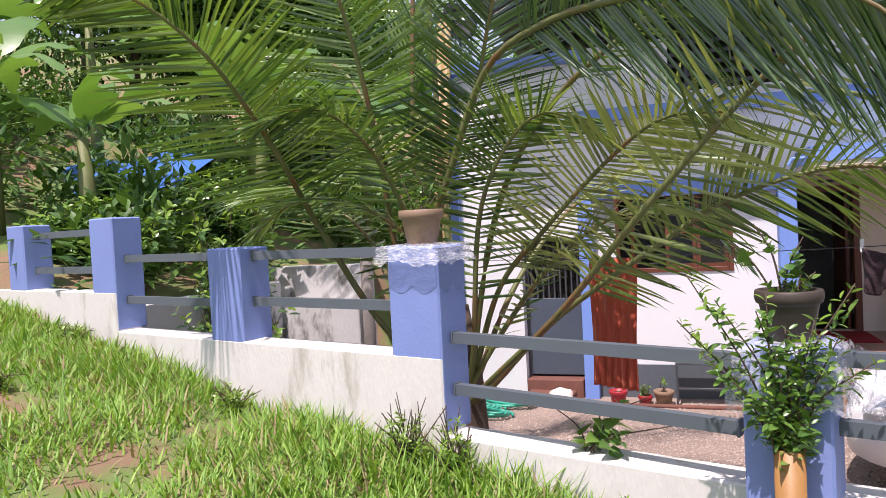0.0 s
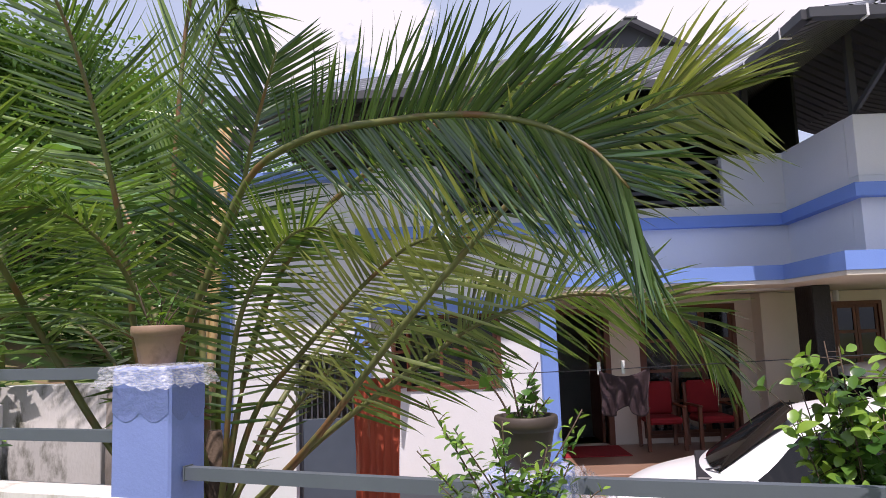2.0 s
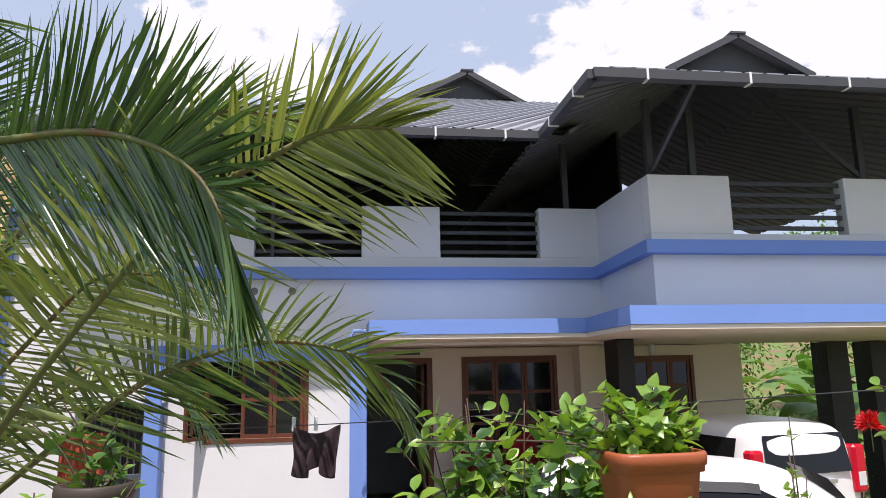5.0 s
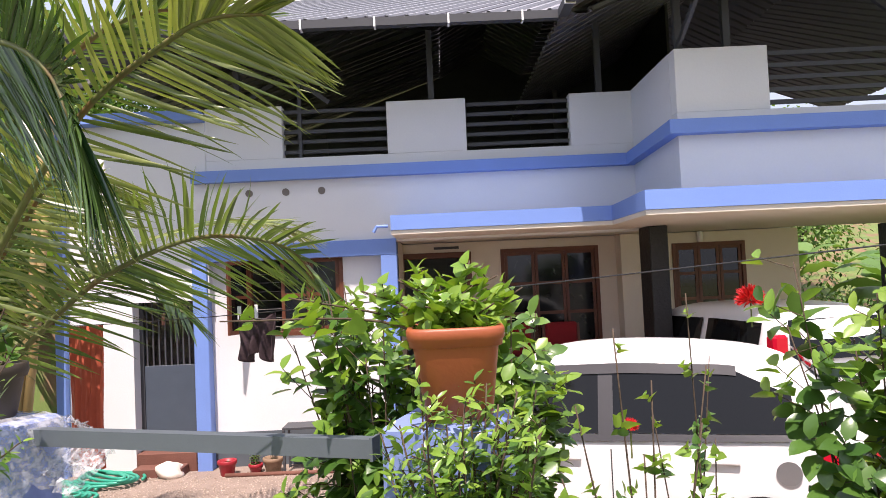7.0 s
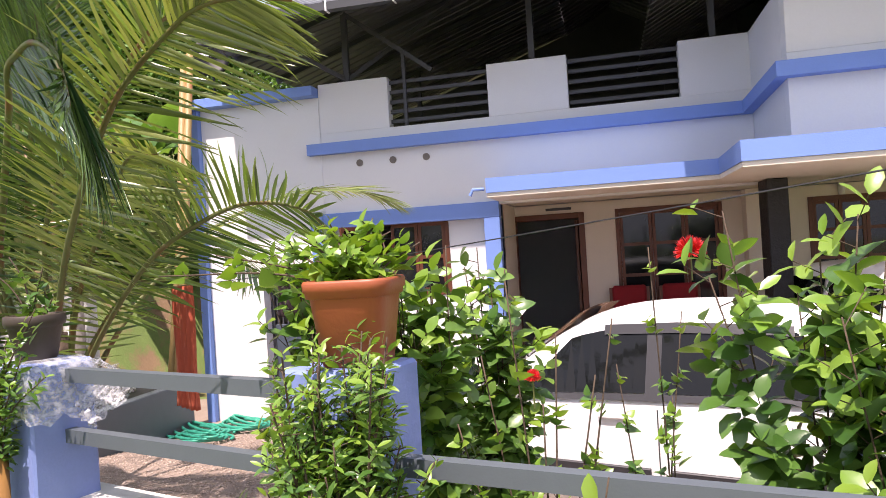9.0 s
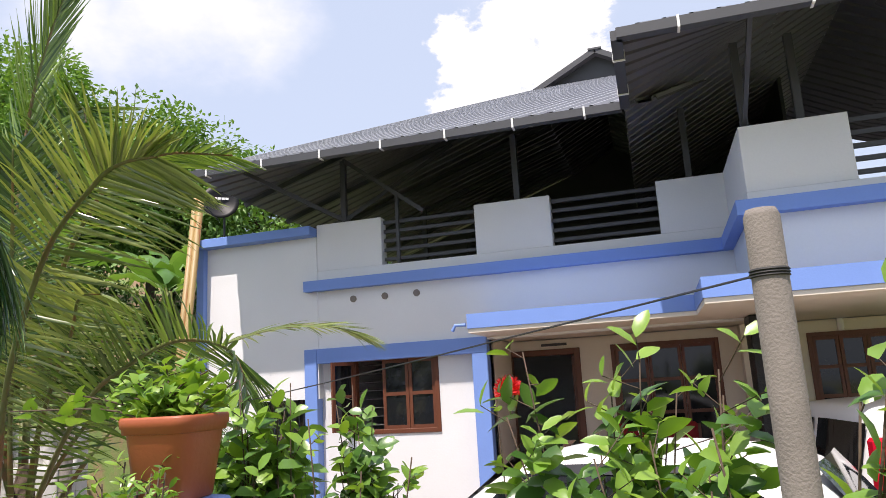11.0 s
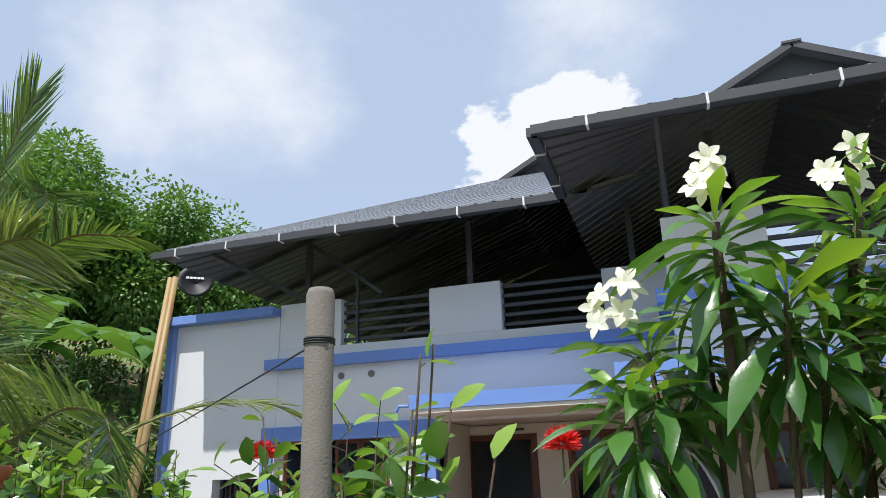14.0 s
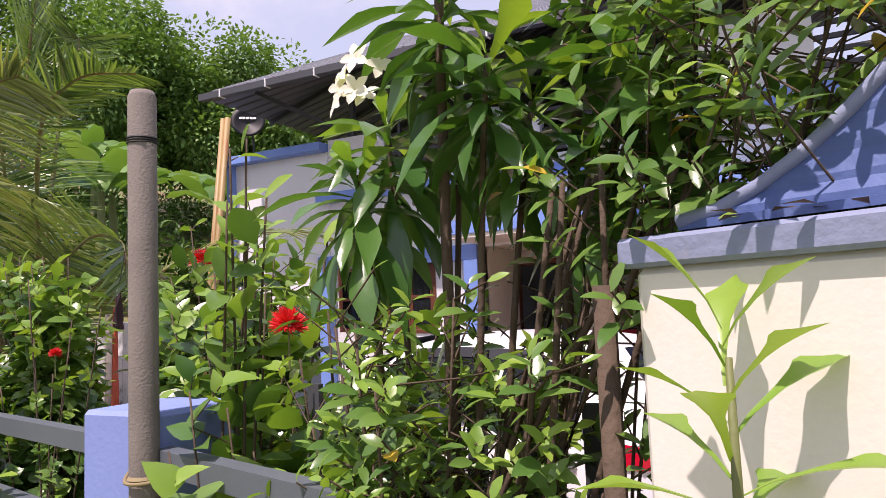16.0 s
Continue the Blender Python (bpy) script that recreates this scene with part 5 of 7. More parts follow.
# ---- doors and windows of the house ----
def window_unit(name, x0, x1, z0, z1, y, panes, rows=3, label="", bars=False, open_leaf=False, sill=True):
    w = new(name); w.parent = house
    tagged(w, label)
    t = 0.06
    for a, b, c, d in ((x0, x0 + t, z0, z1), (x1 - t, x1, z0, z1), (x0 + t, x1 - t, z1 - t, z1), (x0 + t, x1 - t, z0, z0 + t)):
        bm = B(); box(bm, a, b, y - 0.03, y + 0.09, c, d, 0.004)
        part("frame", bm, WOOD, w)
    pw = (x1 - x0 - 2 * t) / panes
    for i in range(panes):
        a = x0 + t + i * pw
        if open_leaf and i == 0:
            continue
        bm = B()
        e = 0.05
        box(bm, a + 0.004, a + e, y, y + 0.04, z0 + t, z1 - t); box(bm, a + pw - e, a + pw - 0.004, y, y + 0.04, z0 + t, z1 - t)
        for k in range(rows + 1):
            zz = z0 + t + (z1 - z0 - 2 * t - 0.05) * k / rows
            box(bm, a + e, a + pw - e, y + 0.001, y + 0.038, zz, zz + 0.05)
        part("sash", bm, WOOD, w)
        bm = B(); box(bm, a + e, a + pw - e, y + 0.018, y + 0.022, z0 + t, z1 - t)
        part("pane", bm, GLASSDARK, w)
    if bars:
        for k in range(8):
            zz = z0 + t + (z1 - z0 - 2 * t) * (k + 0.5) / 8
            bm = B(); tube(bm, [(x0 + t, y + 0.075, zz), (x1 - t, y + 0.075, zz)], 0.006, 6)
            part("bar", bm, DARKSTEEL, w)
    if open_leaf:
        # first leaf swung out towards the yard
        h = new("open_leaf"); h.parent = w
        h.matrix_basis = pose(x0 + 0.02, y - 0.03, 0, 0, 0, -118)
        bm = B(); e = 0.05; lw = pw
        for q in ((0, e, z0 + t, z1 - t), (lw - e, lw, z0 + t, z1 - t), (e, lw - e, z0 + t, z0 + t + e), (e, lw - e, z1 - t - e, z1 - t), (e, lw - e, (z0 + z1) / 2 - 0.02, (z0 + z1) / 2 + 0.02)):
            box(bm, q[0], q[1], 0, 0.035, q[2], q[3])
        bm2 = B(); box(bm2, e, lw - e, 0.016, 0.019, z0 + t, z1 - t)
        mesh = mesh_of("leaf_frame", bm, WOOD)
        h2 = new("leaf_frame", mesh); h2.parent = w; h2.matrix_basis = h.matrix_basis
        g = new("leaf_pane", mesh_of("leaf_pane", bm2, CARGLASS)); g.parent = w; g.matrix_basis = h.matrix_basis
        bpy.data.objects.remove(h)
    return w
window_unit("window_1", -2.03, -0.70, 1.76, 2.86, 0.13, 3, 2, "dark red wooden window with one shutter open", bars=True, open_leaf=True)
window_unit("window_2", 1.61, 3.17, 0.78, 2.86, 1.64, 3, 4, "tall dark red wooden three-leaf window")
window_unit("window_3", 4.35, 5.52, 1.45, 2.83, 1.64, 3, 3, "dark red wooden three-leaf window")
def front_door():
    d = new("door_1"); d.parent = house
    tagged(d, "dark red wooden front door frame standing open")
    for a, b, c, e in ((-0.02, 0.07, FL, 2.85), (1.05, 1.14, FL, 2.85), (0.07, 1.05, 2.76, 2.85)):
        bm = B(); box(bm, a, b, 1.60, 1.75, c, e, 0.005)
        part("frame", bm, WOOD, d)
    bm = B(); box(bm, 0.98, 1.03, 1.80, 2.65, FL, 2.74, 0.004)
    part("door_leaf", bm, WOOD, d)
    bm = B(); tube(bm, [(0.95, 2.5, 1.7), (0.95, 2.5, 1.85)], 0.012, 8)
    part("handle", bm, SILVER, d)
front_door()
def grille_door():
    d = new("door_2"); d.parent = house
    tagged(d, "grey steel door with barred upper half")
    y = 0.20
    bm = B(); box(bm, -3.50, -2.75, y, y + 0.03, 0.30, 1.42, 0.004)
    part("lower_panel", bm, mat("blue_grey_steel", (0.07, 0.09, 0.12), 0.5, var=0.1, bump=0.05), d)
    for i in range(9):
        x = -3.46 + i * 0.083
        bm = B(); beam(bm, (x, y + 0.015, 1.42), (x, y + 0.015, 2.3), 0.022, 0.012)
        part("bar", bm, DARKSTEEL, d)
    bm = B(); box(bm, -3.55, -3.50, y - 0.02, y + 0.05, 0.28, 2.30); part("frame", bm, DARKSTEEL, d)
    # dim store room behind the bars
    bm = B(); box(bm, -4.3, -2.52, 2.2, 2.3, 0, 3.0); part("inner_wall", bm, CREAM, d)
    bm = B(); box(bm, -4.3, -4.2, 0.2, 2.2, 0, 3.0); part("inner_wall", bm, CREAM, d)
    bm = B(); box(bm, -4.3, -2.52, 0.2, 2.3, 3.0, 3.1); part("inner_slab", bm, CREAM, d)
    bm = B(); box(bm, -3.55, -2.74, -0.02, 0.5, 0.0, 0.27, 0.01); part("door_sill", bm, BRICK, d)
    bm = B(); box(bm, -3.5, -2.85, -0.28, -0.03, 0.0, 0.13, 0.01); part("step", bm, BRICK, d)
grille_door()
def small_fittings():
    for x in (-1.92, -1.42, -0.93):
        bm = B(); tube(bm, [(x, -0.018, 3.72), (x, 0.0, 3.72)], 0.05, 18)
        part("vent", bm, CONCRETE, house, "small round grey wall vent")
    bm = B(); tube(bm, [(0.02, -0.95, 3.12), (-0.12, -0.95, 3.12), (-0.16, -0.95, 3.05)], 0.022, 8)
    part("drain_pipe", bm, BLUE, house)
    bm = B(); box(bm, 0.55, 0.95, 1.61, 1.628, 2.90, 2.94)
    part("vent_slot", bm, DARKSTEEL, house)
    l = thing("wall_lamp", "small white glass wall lamp beside the column", "lamp", (4.80, 1.60, 2.95))
    bm = B(); lathe(bm, [(0.03, -0.12), (0.045, -0.10), (0.05, 0.0), (0.04, 0.06), (0.02, 0.08)], 14); part("glass", bm, CLEARLAMP, l, smooth=True)
    bm = B(); box(bm, -0.03, 0.03, 0.0, 0.03, -0.02, 0.10); part("bracket", bm, DARKSTEEL, l)
small_fittings()

# ---- pots ----
def pot(at, r, h, material, label, plant=None, name="plant_pot", rim=0.018, group=""):
    p = thing(name, label, "pot", at, 0, group)
    bm = B()
    lathe(bm, [(r * 0.66, 0), (r * 0.70, 0.01), (r * 0.9, h - 0.06), (r * 0.92, h - 0.055), (r, h - 0.05), (r + 0.006, h - 0.03), (r + 0.004, h - 0.004), (r, h), (r - rim, h), (r - rim - 0.004, h - 0.03), (r * 0.7, h - 0.035)], 32, cap=False)
    part("body", bm, material, p, smooth=True)
    bm = B(); lathe(bm, [(r * 0.66, 0.0), (r * 0.3, 0.0)], 24); part("base", bm, material, p)
    bm = B(); lathe(bm, [(r * 0.84, h - 0.05), (r * 0.5, h - 0.035), (0.01, h - 0.03)], 20, cap=False)
    part("soil", bm, SOIL, p, smooth=True)
    return p
def square_pot(at, r, h, material, label):
    """Tapered pot with a rounded square plan and a heavy rim."""
    p = thing("plant_pot", label, "pot", at)
    def ring(bm, k, z):
        out = []
        for i in range(40):
            a = 2 * math.pi * i / 40
            c, q = math.cos(a), math.sin(a)
            m = k / (abs(c) ** 5 + abs(q) ** 5) ** 0.2
            out.append(bm.verts.new((c * m, q * m, z)))
        return out
    def skin(name, prof, mt, label=""):
        bm = B()
        rows = [ring(bm, k * r, z * h) for k, z in prof]
        for a, b in zip(rows, rows[1:]):
            for i in range(40):
                bm.faces.new((a[i], a[(i + 1) % 40], b[(i + 1) % 40], b[i]))
        bm.faces.new(rows[0][::-1])
        return part(name, bm, mt, p, label, smooth=True, recalc=False)
    skin("body", ((0.66, 0.0), (0.70, 0.02), (0.88, 0.80), (0.89, 0.81)), material)
    skin("rim", ((0.87, 0.79), (0.955, 0.80), (0.965, 0.86), (1.0, 0.875), (1.01, 0.97), (0.98, 1.0), (0.88, 1.0), (0.86, 0.90)), material, "heavy stepped rim")
    skin("soil", ((0.90, 0.86), (0.87, 0.885), (0.5, 0.91), (0.02, 0.92)), SOIL)
    return p
def pots():
    x, y = fp(-2.86, 0.01)
    pot((x, y, 2.455), 0.125, 0.20, BROWNPOT, "faded brown pot on the wrapped fence pillar")
    shrub("potted_plant", (x, y, 2.60), [(-0.12, 0, 0.28), (0.1, 0.02, 0.24), (0.02, 0.05, 0.2), (0.16, 0, 0.20), (-0.05, 0, 0.3)], (0.045, 0.018), 8, LEAF_HEART, LEAFMID, LEAFNEW, 0.35, "thin seedling with small bright leaves in a pot", "plant", clump=0.04, dense=False)
    x, y = fp(-1.02, -0.14)
    pot((x, y, 2.033), 0.122, 0.20, BLACKPOT, "black plastic pot on the wrapped fence pillar")
    shrub("potted_plant", (x, y, 2.18), [(-0.22, 0, 0.26), (-0.12, 0, 0.32), (0.06, 0, 0.26), (0.03, 0.03, 0.16), (0.1, 0, 0.12)], (0.055, 0.024), 9, LEAF_HEART, LEAFMID, LEAFNEW, 0.3, "creeper with pale heart-shaped leaves in a pot", "plant", clump=0.04, dense=False)
    x, y = fp(0.68, -0.12)
    square_pot((x + 0.03, y + 0.02, 2.061), 0.145, 0.275, TERRACOTTA, "large orange square plastic pot on the blue pillar")
    # tan pipe planter with its narrow-leaved plant
    x, y = fp(-1.0, -0.36)
    z = ground_z(x, y)
    p = thing("pipe_planter", "tan pipe planter standing against the blue pillar", "planter", (x, y, z))
    bm = B(); lathe(bm, [(0.055, 0), (0.055, 1.66 - z), (0.047, 1.66 - z), (0.047, 1.56 - z), (0.01, 1.56 - z)], 24, cap=False)
    part("pipe", bm, TANPIPE, p, smooth=True)
    shrub("planter_shrub", (x, y, 1.60), [(-0.34, 0.03, 0.72), (-0.24, 0.0, 0.62), (-0.1, -0.02, 0.58), (0.0, 0.0, 0.52), (0.1, 0.0, 0.54), (0.24, 0.02, 0.67), (0.18, 0, 0.48), (-0.30, 0, 0.42), (0.28, 0, 0.38), (-0.06, 0, 0.64), (-0.38, 0.02, 0.54), (0.05, 0.03, 0.42)], (0.056, 0.0115), 56, LEAF_BROAD, LEAFMID, LEAFNEW, 0.15, "narrow-leaved green plant growing from a pipe planter", "plant", clump=0.05, dense=False, young_share=0.25)
    # pots against the house wall
    pot((-2.25, -0.30, 0.01), 0.12, 0.20, REDPOT, "red plastic pot with a pale rim by the wall", group="pots by the wall")
    pot((-1.66, -0.26, 0.01), 0.13, 0.20, BROWNPOT, "pale terracotta pot by the wall", group="pots by the wall")
    pot((-1.90, -0.22, 0.01), 0.09, 0.12, REDPOT, "small red pot by the wall", group="pots by the wall")
    shrub("potted_plant", (-1.92, -0.22, 0.10), ring_tops(7, 0.12, 0.12, 0.22, 71), (0.05, 0.01), 14, LEAF_BROAD, LEAFMID, LEAFNEW, 0.2, "small green plant in a red pot", "plant", clump=0.05, dense=False)
    shrub("potted_plant", (-1.66, -0.26, 0.18), [(0, 0, 0.22), (0.03, 0, 0.16)], (0.05, 0.016), 8, LEAF_BROAD, LEAFNEW, LEAFNEW, 0.5, "thin seedling in a terracotta pot", "plant", clump=0.03, dense=False)
    x, y = fp(-0.55, 0.30)
    pot((x, y, yard_z(x, y)), 0.10, 0.24, REDPOT, "red pot on the gravel behind the fence")
pots()

def film_wrap(x, top, w, h=0.16, drop=0.05, seed=1, off=0.0):
    """Crumpled clear film over the head of a pillar."""
    r = random.Random(seed)
    p = thing("plastic_wrap", "crumpled clear plastic film over a pillar head", "plastic sheet", (*fp(x, off), 0), FANG, "plastic wraps")
    bm = B()
    n = 40
    rows = []
    for j in range(7):
        f = j / 6
        z = top + 0.012 - max(0, f - 0.25) / 0.75 * h
        ring = []
        for i in range(n):
            a = 2 * math.pi * i / n
            c, s = math.cos(a), math.sin(a)
            m = max(abs(c), abs(s))
            k = min(1, f / 0.25)
            ex = 0.012 + (0.03 * f * f + r.uniform(-0.012, 0.012)) * (1 if f > 0.3 else 0.2)
            ring.append(bm.verts.new((c / m * (w / 2 + ex) * k, s / m * (0.15 + ex) * k + 0.01, z + r.uniform(-0.012, 0.012) * f - (drop * r.random() if j == 6 else 0))))
        rows.append(ring)
    for a, b in zip(rows, rows[1:]):
        for i in range(n):
            bm.faces.new((a[i], a[(i + 1) % n], b[(i + 1) % n], b[i]))
    part("film", bm, FILM, p, smooth=True)
film_wrap(-2.86, 2.452, 0.36, 0.09, 0.03, 1)
film_wrap(-1.02, 2.022, 0.34, 0.22, 0.06, 2, -0.13)
def film_sheet():
    # loose film lying over the rail and bonnet side of the wrapped pillar
    r = random.Random(4)
    p = thing("plastic_sheet", "loose crumpled clear plastic sheet hanging on the rail", "plastic sheet")
    bm = B()
    rows = []
    for j in range(12):
        row = []
        for i in range(16):
            q = fp(-0.86 + i * 0.009, 0.02 + 0.10 * math.sin(j * 0.45))
            row.append(bm.verts.new((q[0] + r.uniform(-.012, .012), q[1] + r.uniform(-.03, .03), 2.02 - 0.019 * j + r.uniform(-.012, .012) - 0.006 * i)))
        rows.append(row)
    for a, b in zip(rows, rows[1:]):
        for i in range(15):
            bm.faces.new((a[i], a[i + 1], b[i + 1], b[i]))
    part("film", bm, FILM, p, smooth=True)
film_sheet()

# ---- concrete posts and washing line ----
def post_and_line():
    p = thing("concrete_post", "round weathered concrete post tied to the blue pillar", "post", (2.52, -7.965, 0.7))
    bm = B(); tube(bm, [(0, 0, 0), (0.0, 0, 1.0), (0.0, 0, 1.99), (0, 0, 2.005)], [0.038, 0.037, 0.036, 0.030], 24)
    part("shaft", bm, CONCRETE, p, smooth=True)
    for k in range(3):
        bm = B(); lathe(bm, [(0.037, 1.862 + 0.006 * k), (0.040, 1.864 + 0.006 * k), (0.037, 1.868 + 0.006 * k)], 24, cap=False)
        part("strap", bm, BLACKRUBBER, p, "black wire tie")
    bm = B(); lathe(bm, [(0.037, 1.0), (0.043, 1.004), (0.037, 1.012)], 20, cap=False); part("rope", bm, DRYGRASS, p, "frayed rope tie")
    bm = B(); tube(bm, spline([(-0.15, 0.13, 1.02), (-0.11, 0.062, 1.015), (-0.02, -0.043, 1.0), (0.045, -0.03, 1.0), (0.13, 0.0, 1.025), (0.16, 0.09, 1.03)], 20), 0.005, 6); part("rope", bm, DRYGRASS, p, "frayed rope round post and pillar", smooth=True)
    q = thing("concrete_post", "plain grey concrete post on the bank", "post", (-5.10, -2.0, 0.0))
    bm = B(); tube(bm, [(0, 0, 0), (0, 0, 2.25)], 0.075, 18); part("shaft", bm, CONCRETE, q, smooth=True)
    w = thing("washing_line", "thin wire washing line between two posts", "washing line")
    a, b = Vector((2.49, -7.94, 2.57)), Vector((-5.06, -2.03, 2.18))
    bm = B(); tube(bm, [a.lerp(b, i / 24) - Vector((0, 0, 0.10 * math.sin(math.pi * i / 24))) for i in range(25)], 0.0028, 5)
    part("wire", bm, BLACKTRIM, w)
    def on_line(x):
        t = (a.x - x) / (a.x - b.x)
        return a.lerp(b, t) - Vector((0, 0, 0.10 * math.sin(math.pi * t)))
    d = (b - a).normalized(); d.z = 0; d.normalize(); nrm = Vector((-d.y, d.x, 0))
    def hang(name, label, cat, x0, x1, drop, material, folds, seed, jag=0.0, top_dip=0.0):
        r = random.Random(seed)
        t = thing(name, label, cat)
        bm = B(); rows = []
        nx, nz = 36, 22
        for j in range(nz + 1):
            row = []
            for i in range(nx + 1):
                u, v = i / nx, j / nz
                c = on_line(x0 + (x1 - x0) * u)
                narrow = 1 - 0.10 * v
                c = on_line(x0 + (x1 - x0) * (0.5 + (u - 0.5) * narrow))
                off = 0.022 * math.sin(u * folds * 6.28 + v * 1.2) * (0.3 + v) + 0.008 * math.sin(u * 23 + v * 7)
                z = c.z - 0.004 - drop * v * (1 + jag * math.sin(u * 6.28 * 1.5)) - top_dip * math.sin(math.pi * u) * (1 - v)
                row.append(bm.verts.new((c.x + nrm.x * off, c.y + nrm.y * off, z)))
            rows.append(row)
        for p0, p1 in zip(rows, rows[1:]):
            for i in range(nx):
                bm.faces.new((p0[i], p0[i + 1], p1[i + 1], p1[i]))
        ob = part("cloth", bm, material, t, smooth=True)
        md = ob.modifiers.new("thick", 'SOLIDIFY'); md.thickness = 0.006
        return t
    hang("towel", "faded orange-red striped towel on the line", "towel", -2.12, -1.75, 1.0, CLOTHRED, 6, 1)
    hang("shorts", "dark maroon shorts pegged on the washing line", "clothes", -0.50, -0.26, 0.24, CLOTHDARK, 3, 2, 0.12, 0.04)
    for x, m in ((-0.38, SIGNWHITE), (-1.12, BRICK), (-0.5, SIGNWHITE)):
        c = on_line(x)
        g = thing("clothes_peg", "small plastic clothes peg on the line", "peg", c, 0, "pegs on the line")
        bm = B(); box(bm, -0.010, 0.010, -0.006, 0.006, -0.03, 0.045, 0.003); part("peg_body", bm, m, g)
post_and_line()

# ---- hose, bag, bench, pipe ----
DISHBLACK = mat("black_dish_paint", (0.012, 0.012, 0.014), 0.5, var=0.1, bump=0.0, spec=0.3)
def yard_clutter():
    h = thing("garden_hose", "coiled green garden hose on the gravel", "hose")
    r = random.Random(8)
    for (cx, cy, rx, ry, n, z0) in ((-4.20, -0.85, 0.50, 0.42, 4, 0.05), (-3.72, -0.48, 0.44, 0.36, 4, 0.06), (-3.95, -1.25, 0.44, 0.30, 3, 0.05)):
        pts = []
        for i in range(n * 20 + 1):
            a = 2 * math.pi * i / 20
            k = 1 - 0.07 * (i / 20) + 0.03 * math.sin(i * 0.7)
            x, y = cx + rx * k * math.cos(a + 0.4 * (i // 20)), cy + ry * k * math.sin(a)
            pts.append((x, y, yard_z(x, y) + z0 + 0.024 * (i / 20)))
        bm = B(); tube(bm, pts, 0.020, 7); part("coil", bm, HOSE, h, smooth=True)
    b = thing("plastic_bag", "crumpled pale plastic bag by the blue post", "bag", (-3.0, -0.25, 0.0))
    bm = B(); bmesh.ops.create_icosphere(bm, subdivisions=3, radius=0.15)
    for v in bm.verts:
        q = noise.noise(v.co * 9) * 0.05
        v.co = Vector((v.co.x * 1.25, v.co.y, max(v.co.z, -0.09) * 0.85 + 0.08)) * (1 + q * 7)
    part("bag_body", bm, mat("pale_bag_film", (0.70, 0.62, 0.55), 0.5, var=0.2, scale=12, fine=60, bump=0.5), b, smooth=True)
    t = thing("steel_bench", "dark steel-framed low bench by the wall", "bench", (-1.0, -0.22, 0.0))
    for x0, x1, y0, y1, z0, z1, nm in ((-0.5, 0.5, -0.18, 0.18, 0.58, 0.61, "frame_top"), (-0.5, -0.47, -0.18, -0.15, 0, 0.58, "leg"), (0.47, 0.5, -0.18, -0.15, 0, 0.58, "leg"), (-0.5, -0.47, 0.15, 0.18, 0, 0.58, "leg"), (0.47, 0.5, 0.15, 0.18, 0, 0.58, "leg"), (-0.47, 0.47, -0.175, -0.155, 0.25, 0.28, "stretcher")):
        bm = B(); box(bm, x0, x1, y0, y1, z0, z1, 0.003); part(nm, bm, DARKSTEEL, t)
    p = thing("ground_pipe", "rust-brown pipe lying along the wall foot", "pipe", (-1.65, -0.42, 0.035))
    bm = B(); tube(bm, [(-0.6, 0.02, 0), (1.35, -0.02, 0.0)], 0.028, 12); part("pipe_body", bm, BRICK, p, smooth=True)
    k = thing("water_tank", "low dark grey rendered tank wall beside the yard", "tank", (0, 0, 0))
    for q in ((-6.1, -4.55, -3.4, -3.25, 0.72), (-4.7, -4.55, -3.25, -0.45, 0.72), (-6.1, -4.7, -0.6, -0.45, 0.72)):
        bm = B(); box(bm, q[0], q[1], q[2], q[3], 0, q[4], 0.01); part("tank_wall", bm, GREYSTEEL, k)
    bm = B(); box(bm, -6.1, -4.705, -3.24, -0.61, 0.60, 0.66); part("cover_net", bm, BLACKRUBBER, k, "black netting over the tank")
    bm = B(); box(bm, -7.4, -5.22, -1.70, -1.50, 0.0, 2.12, 0.01)
    tagged(part("retaining_wall", bm, MOULD), "white retaining wall streaked with black mould", "wall", kind="structure")
    bm = B(); box(bm, -7.4, -5.22, -2.02, -1.703, 0.0, 1.62, 0.01)
    tagged(part("retaining_wall", bm, MOULD), "lower white retaining wall streaked with black mould", "wall", kind="structure")
    bm = B(); box(bm, -6.5, -6.3, -4.9, -2.03, 0.0, 1.95, 0.01)
    tagged(part("retaining_wall", bm, MOULD), "side retaining wall of the bank, stained with mould", "wall", kind="structure")
    s = thing("satellite_dish", "black satellite dish with white lettering on the wing roof edge", "satellite dish", (-4.45, 0.35, 5.58))
    bm = B()
    lathe(bm, [(0.02, 0.0), (0.12, 0.015), (0.22, 0.05), (0.30, 0.10), (0.30, 0.115), (0.22, 0.065), (0.02, 0.015)], 28, cap=False)
    turn = Euler((radians(78), 0, radians(38))).to_matrix()
    bmesh.ops.rotate(bm, verts=bm.verts, cent=(0, 0, 0), matrix=turn)
    dish = part("dish", bm, DISHBLACK, s, smooth=True)
    # lettering as plain bars, standing just off the bowl
    for x0, x1 in ((-0.16, -0.11), (-0.10, -0.05), (-0.04, 0.01), (0.025, 0.075), (0.085, 0.135)):
        bm = B(); box(bm, x0, x1, 0.06, 0.10, 0.055, 0.060)
        bmesh.ops.rotate(bm, verts=bm.verts, cent=(0, 0, 0), matrix=turn)
        part("print_bar", bm, SIGNWHITE, dish)
    bm = B(); tube(bm, [(0, 0.03, 0), (0.02, 0.1, -0.25), (0.02, 0.1, -0.62)], 0.02, 8); part("mast", bm, DARKSTEEL, s)
    bm = B(); tube(bm, [(0, -0.05, -0.28), (0.05, -0.45, -0.15)], 0.01, 6); part("arm", bm, DARKSTEEL, s)
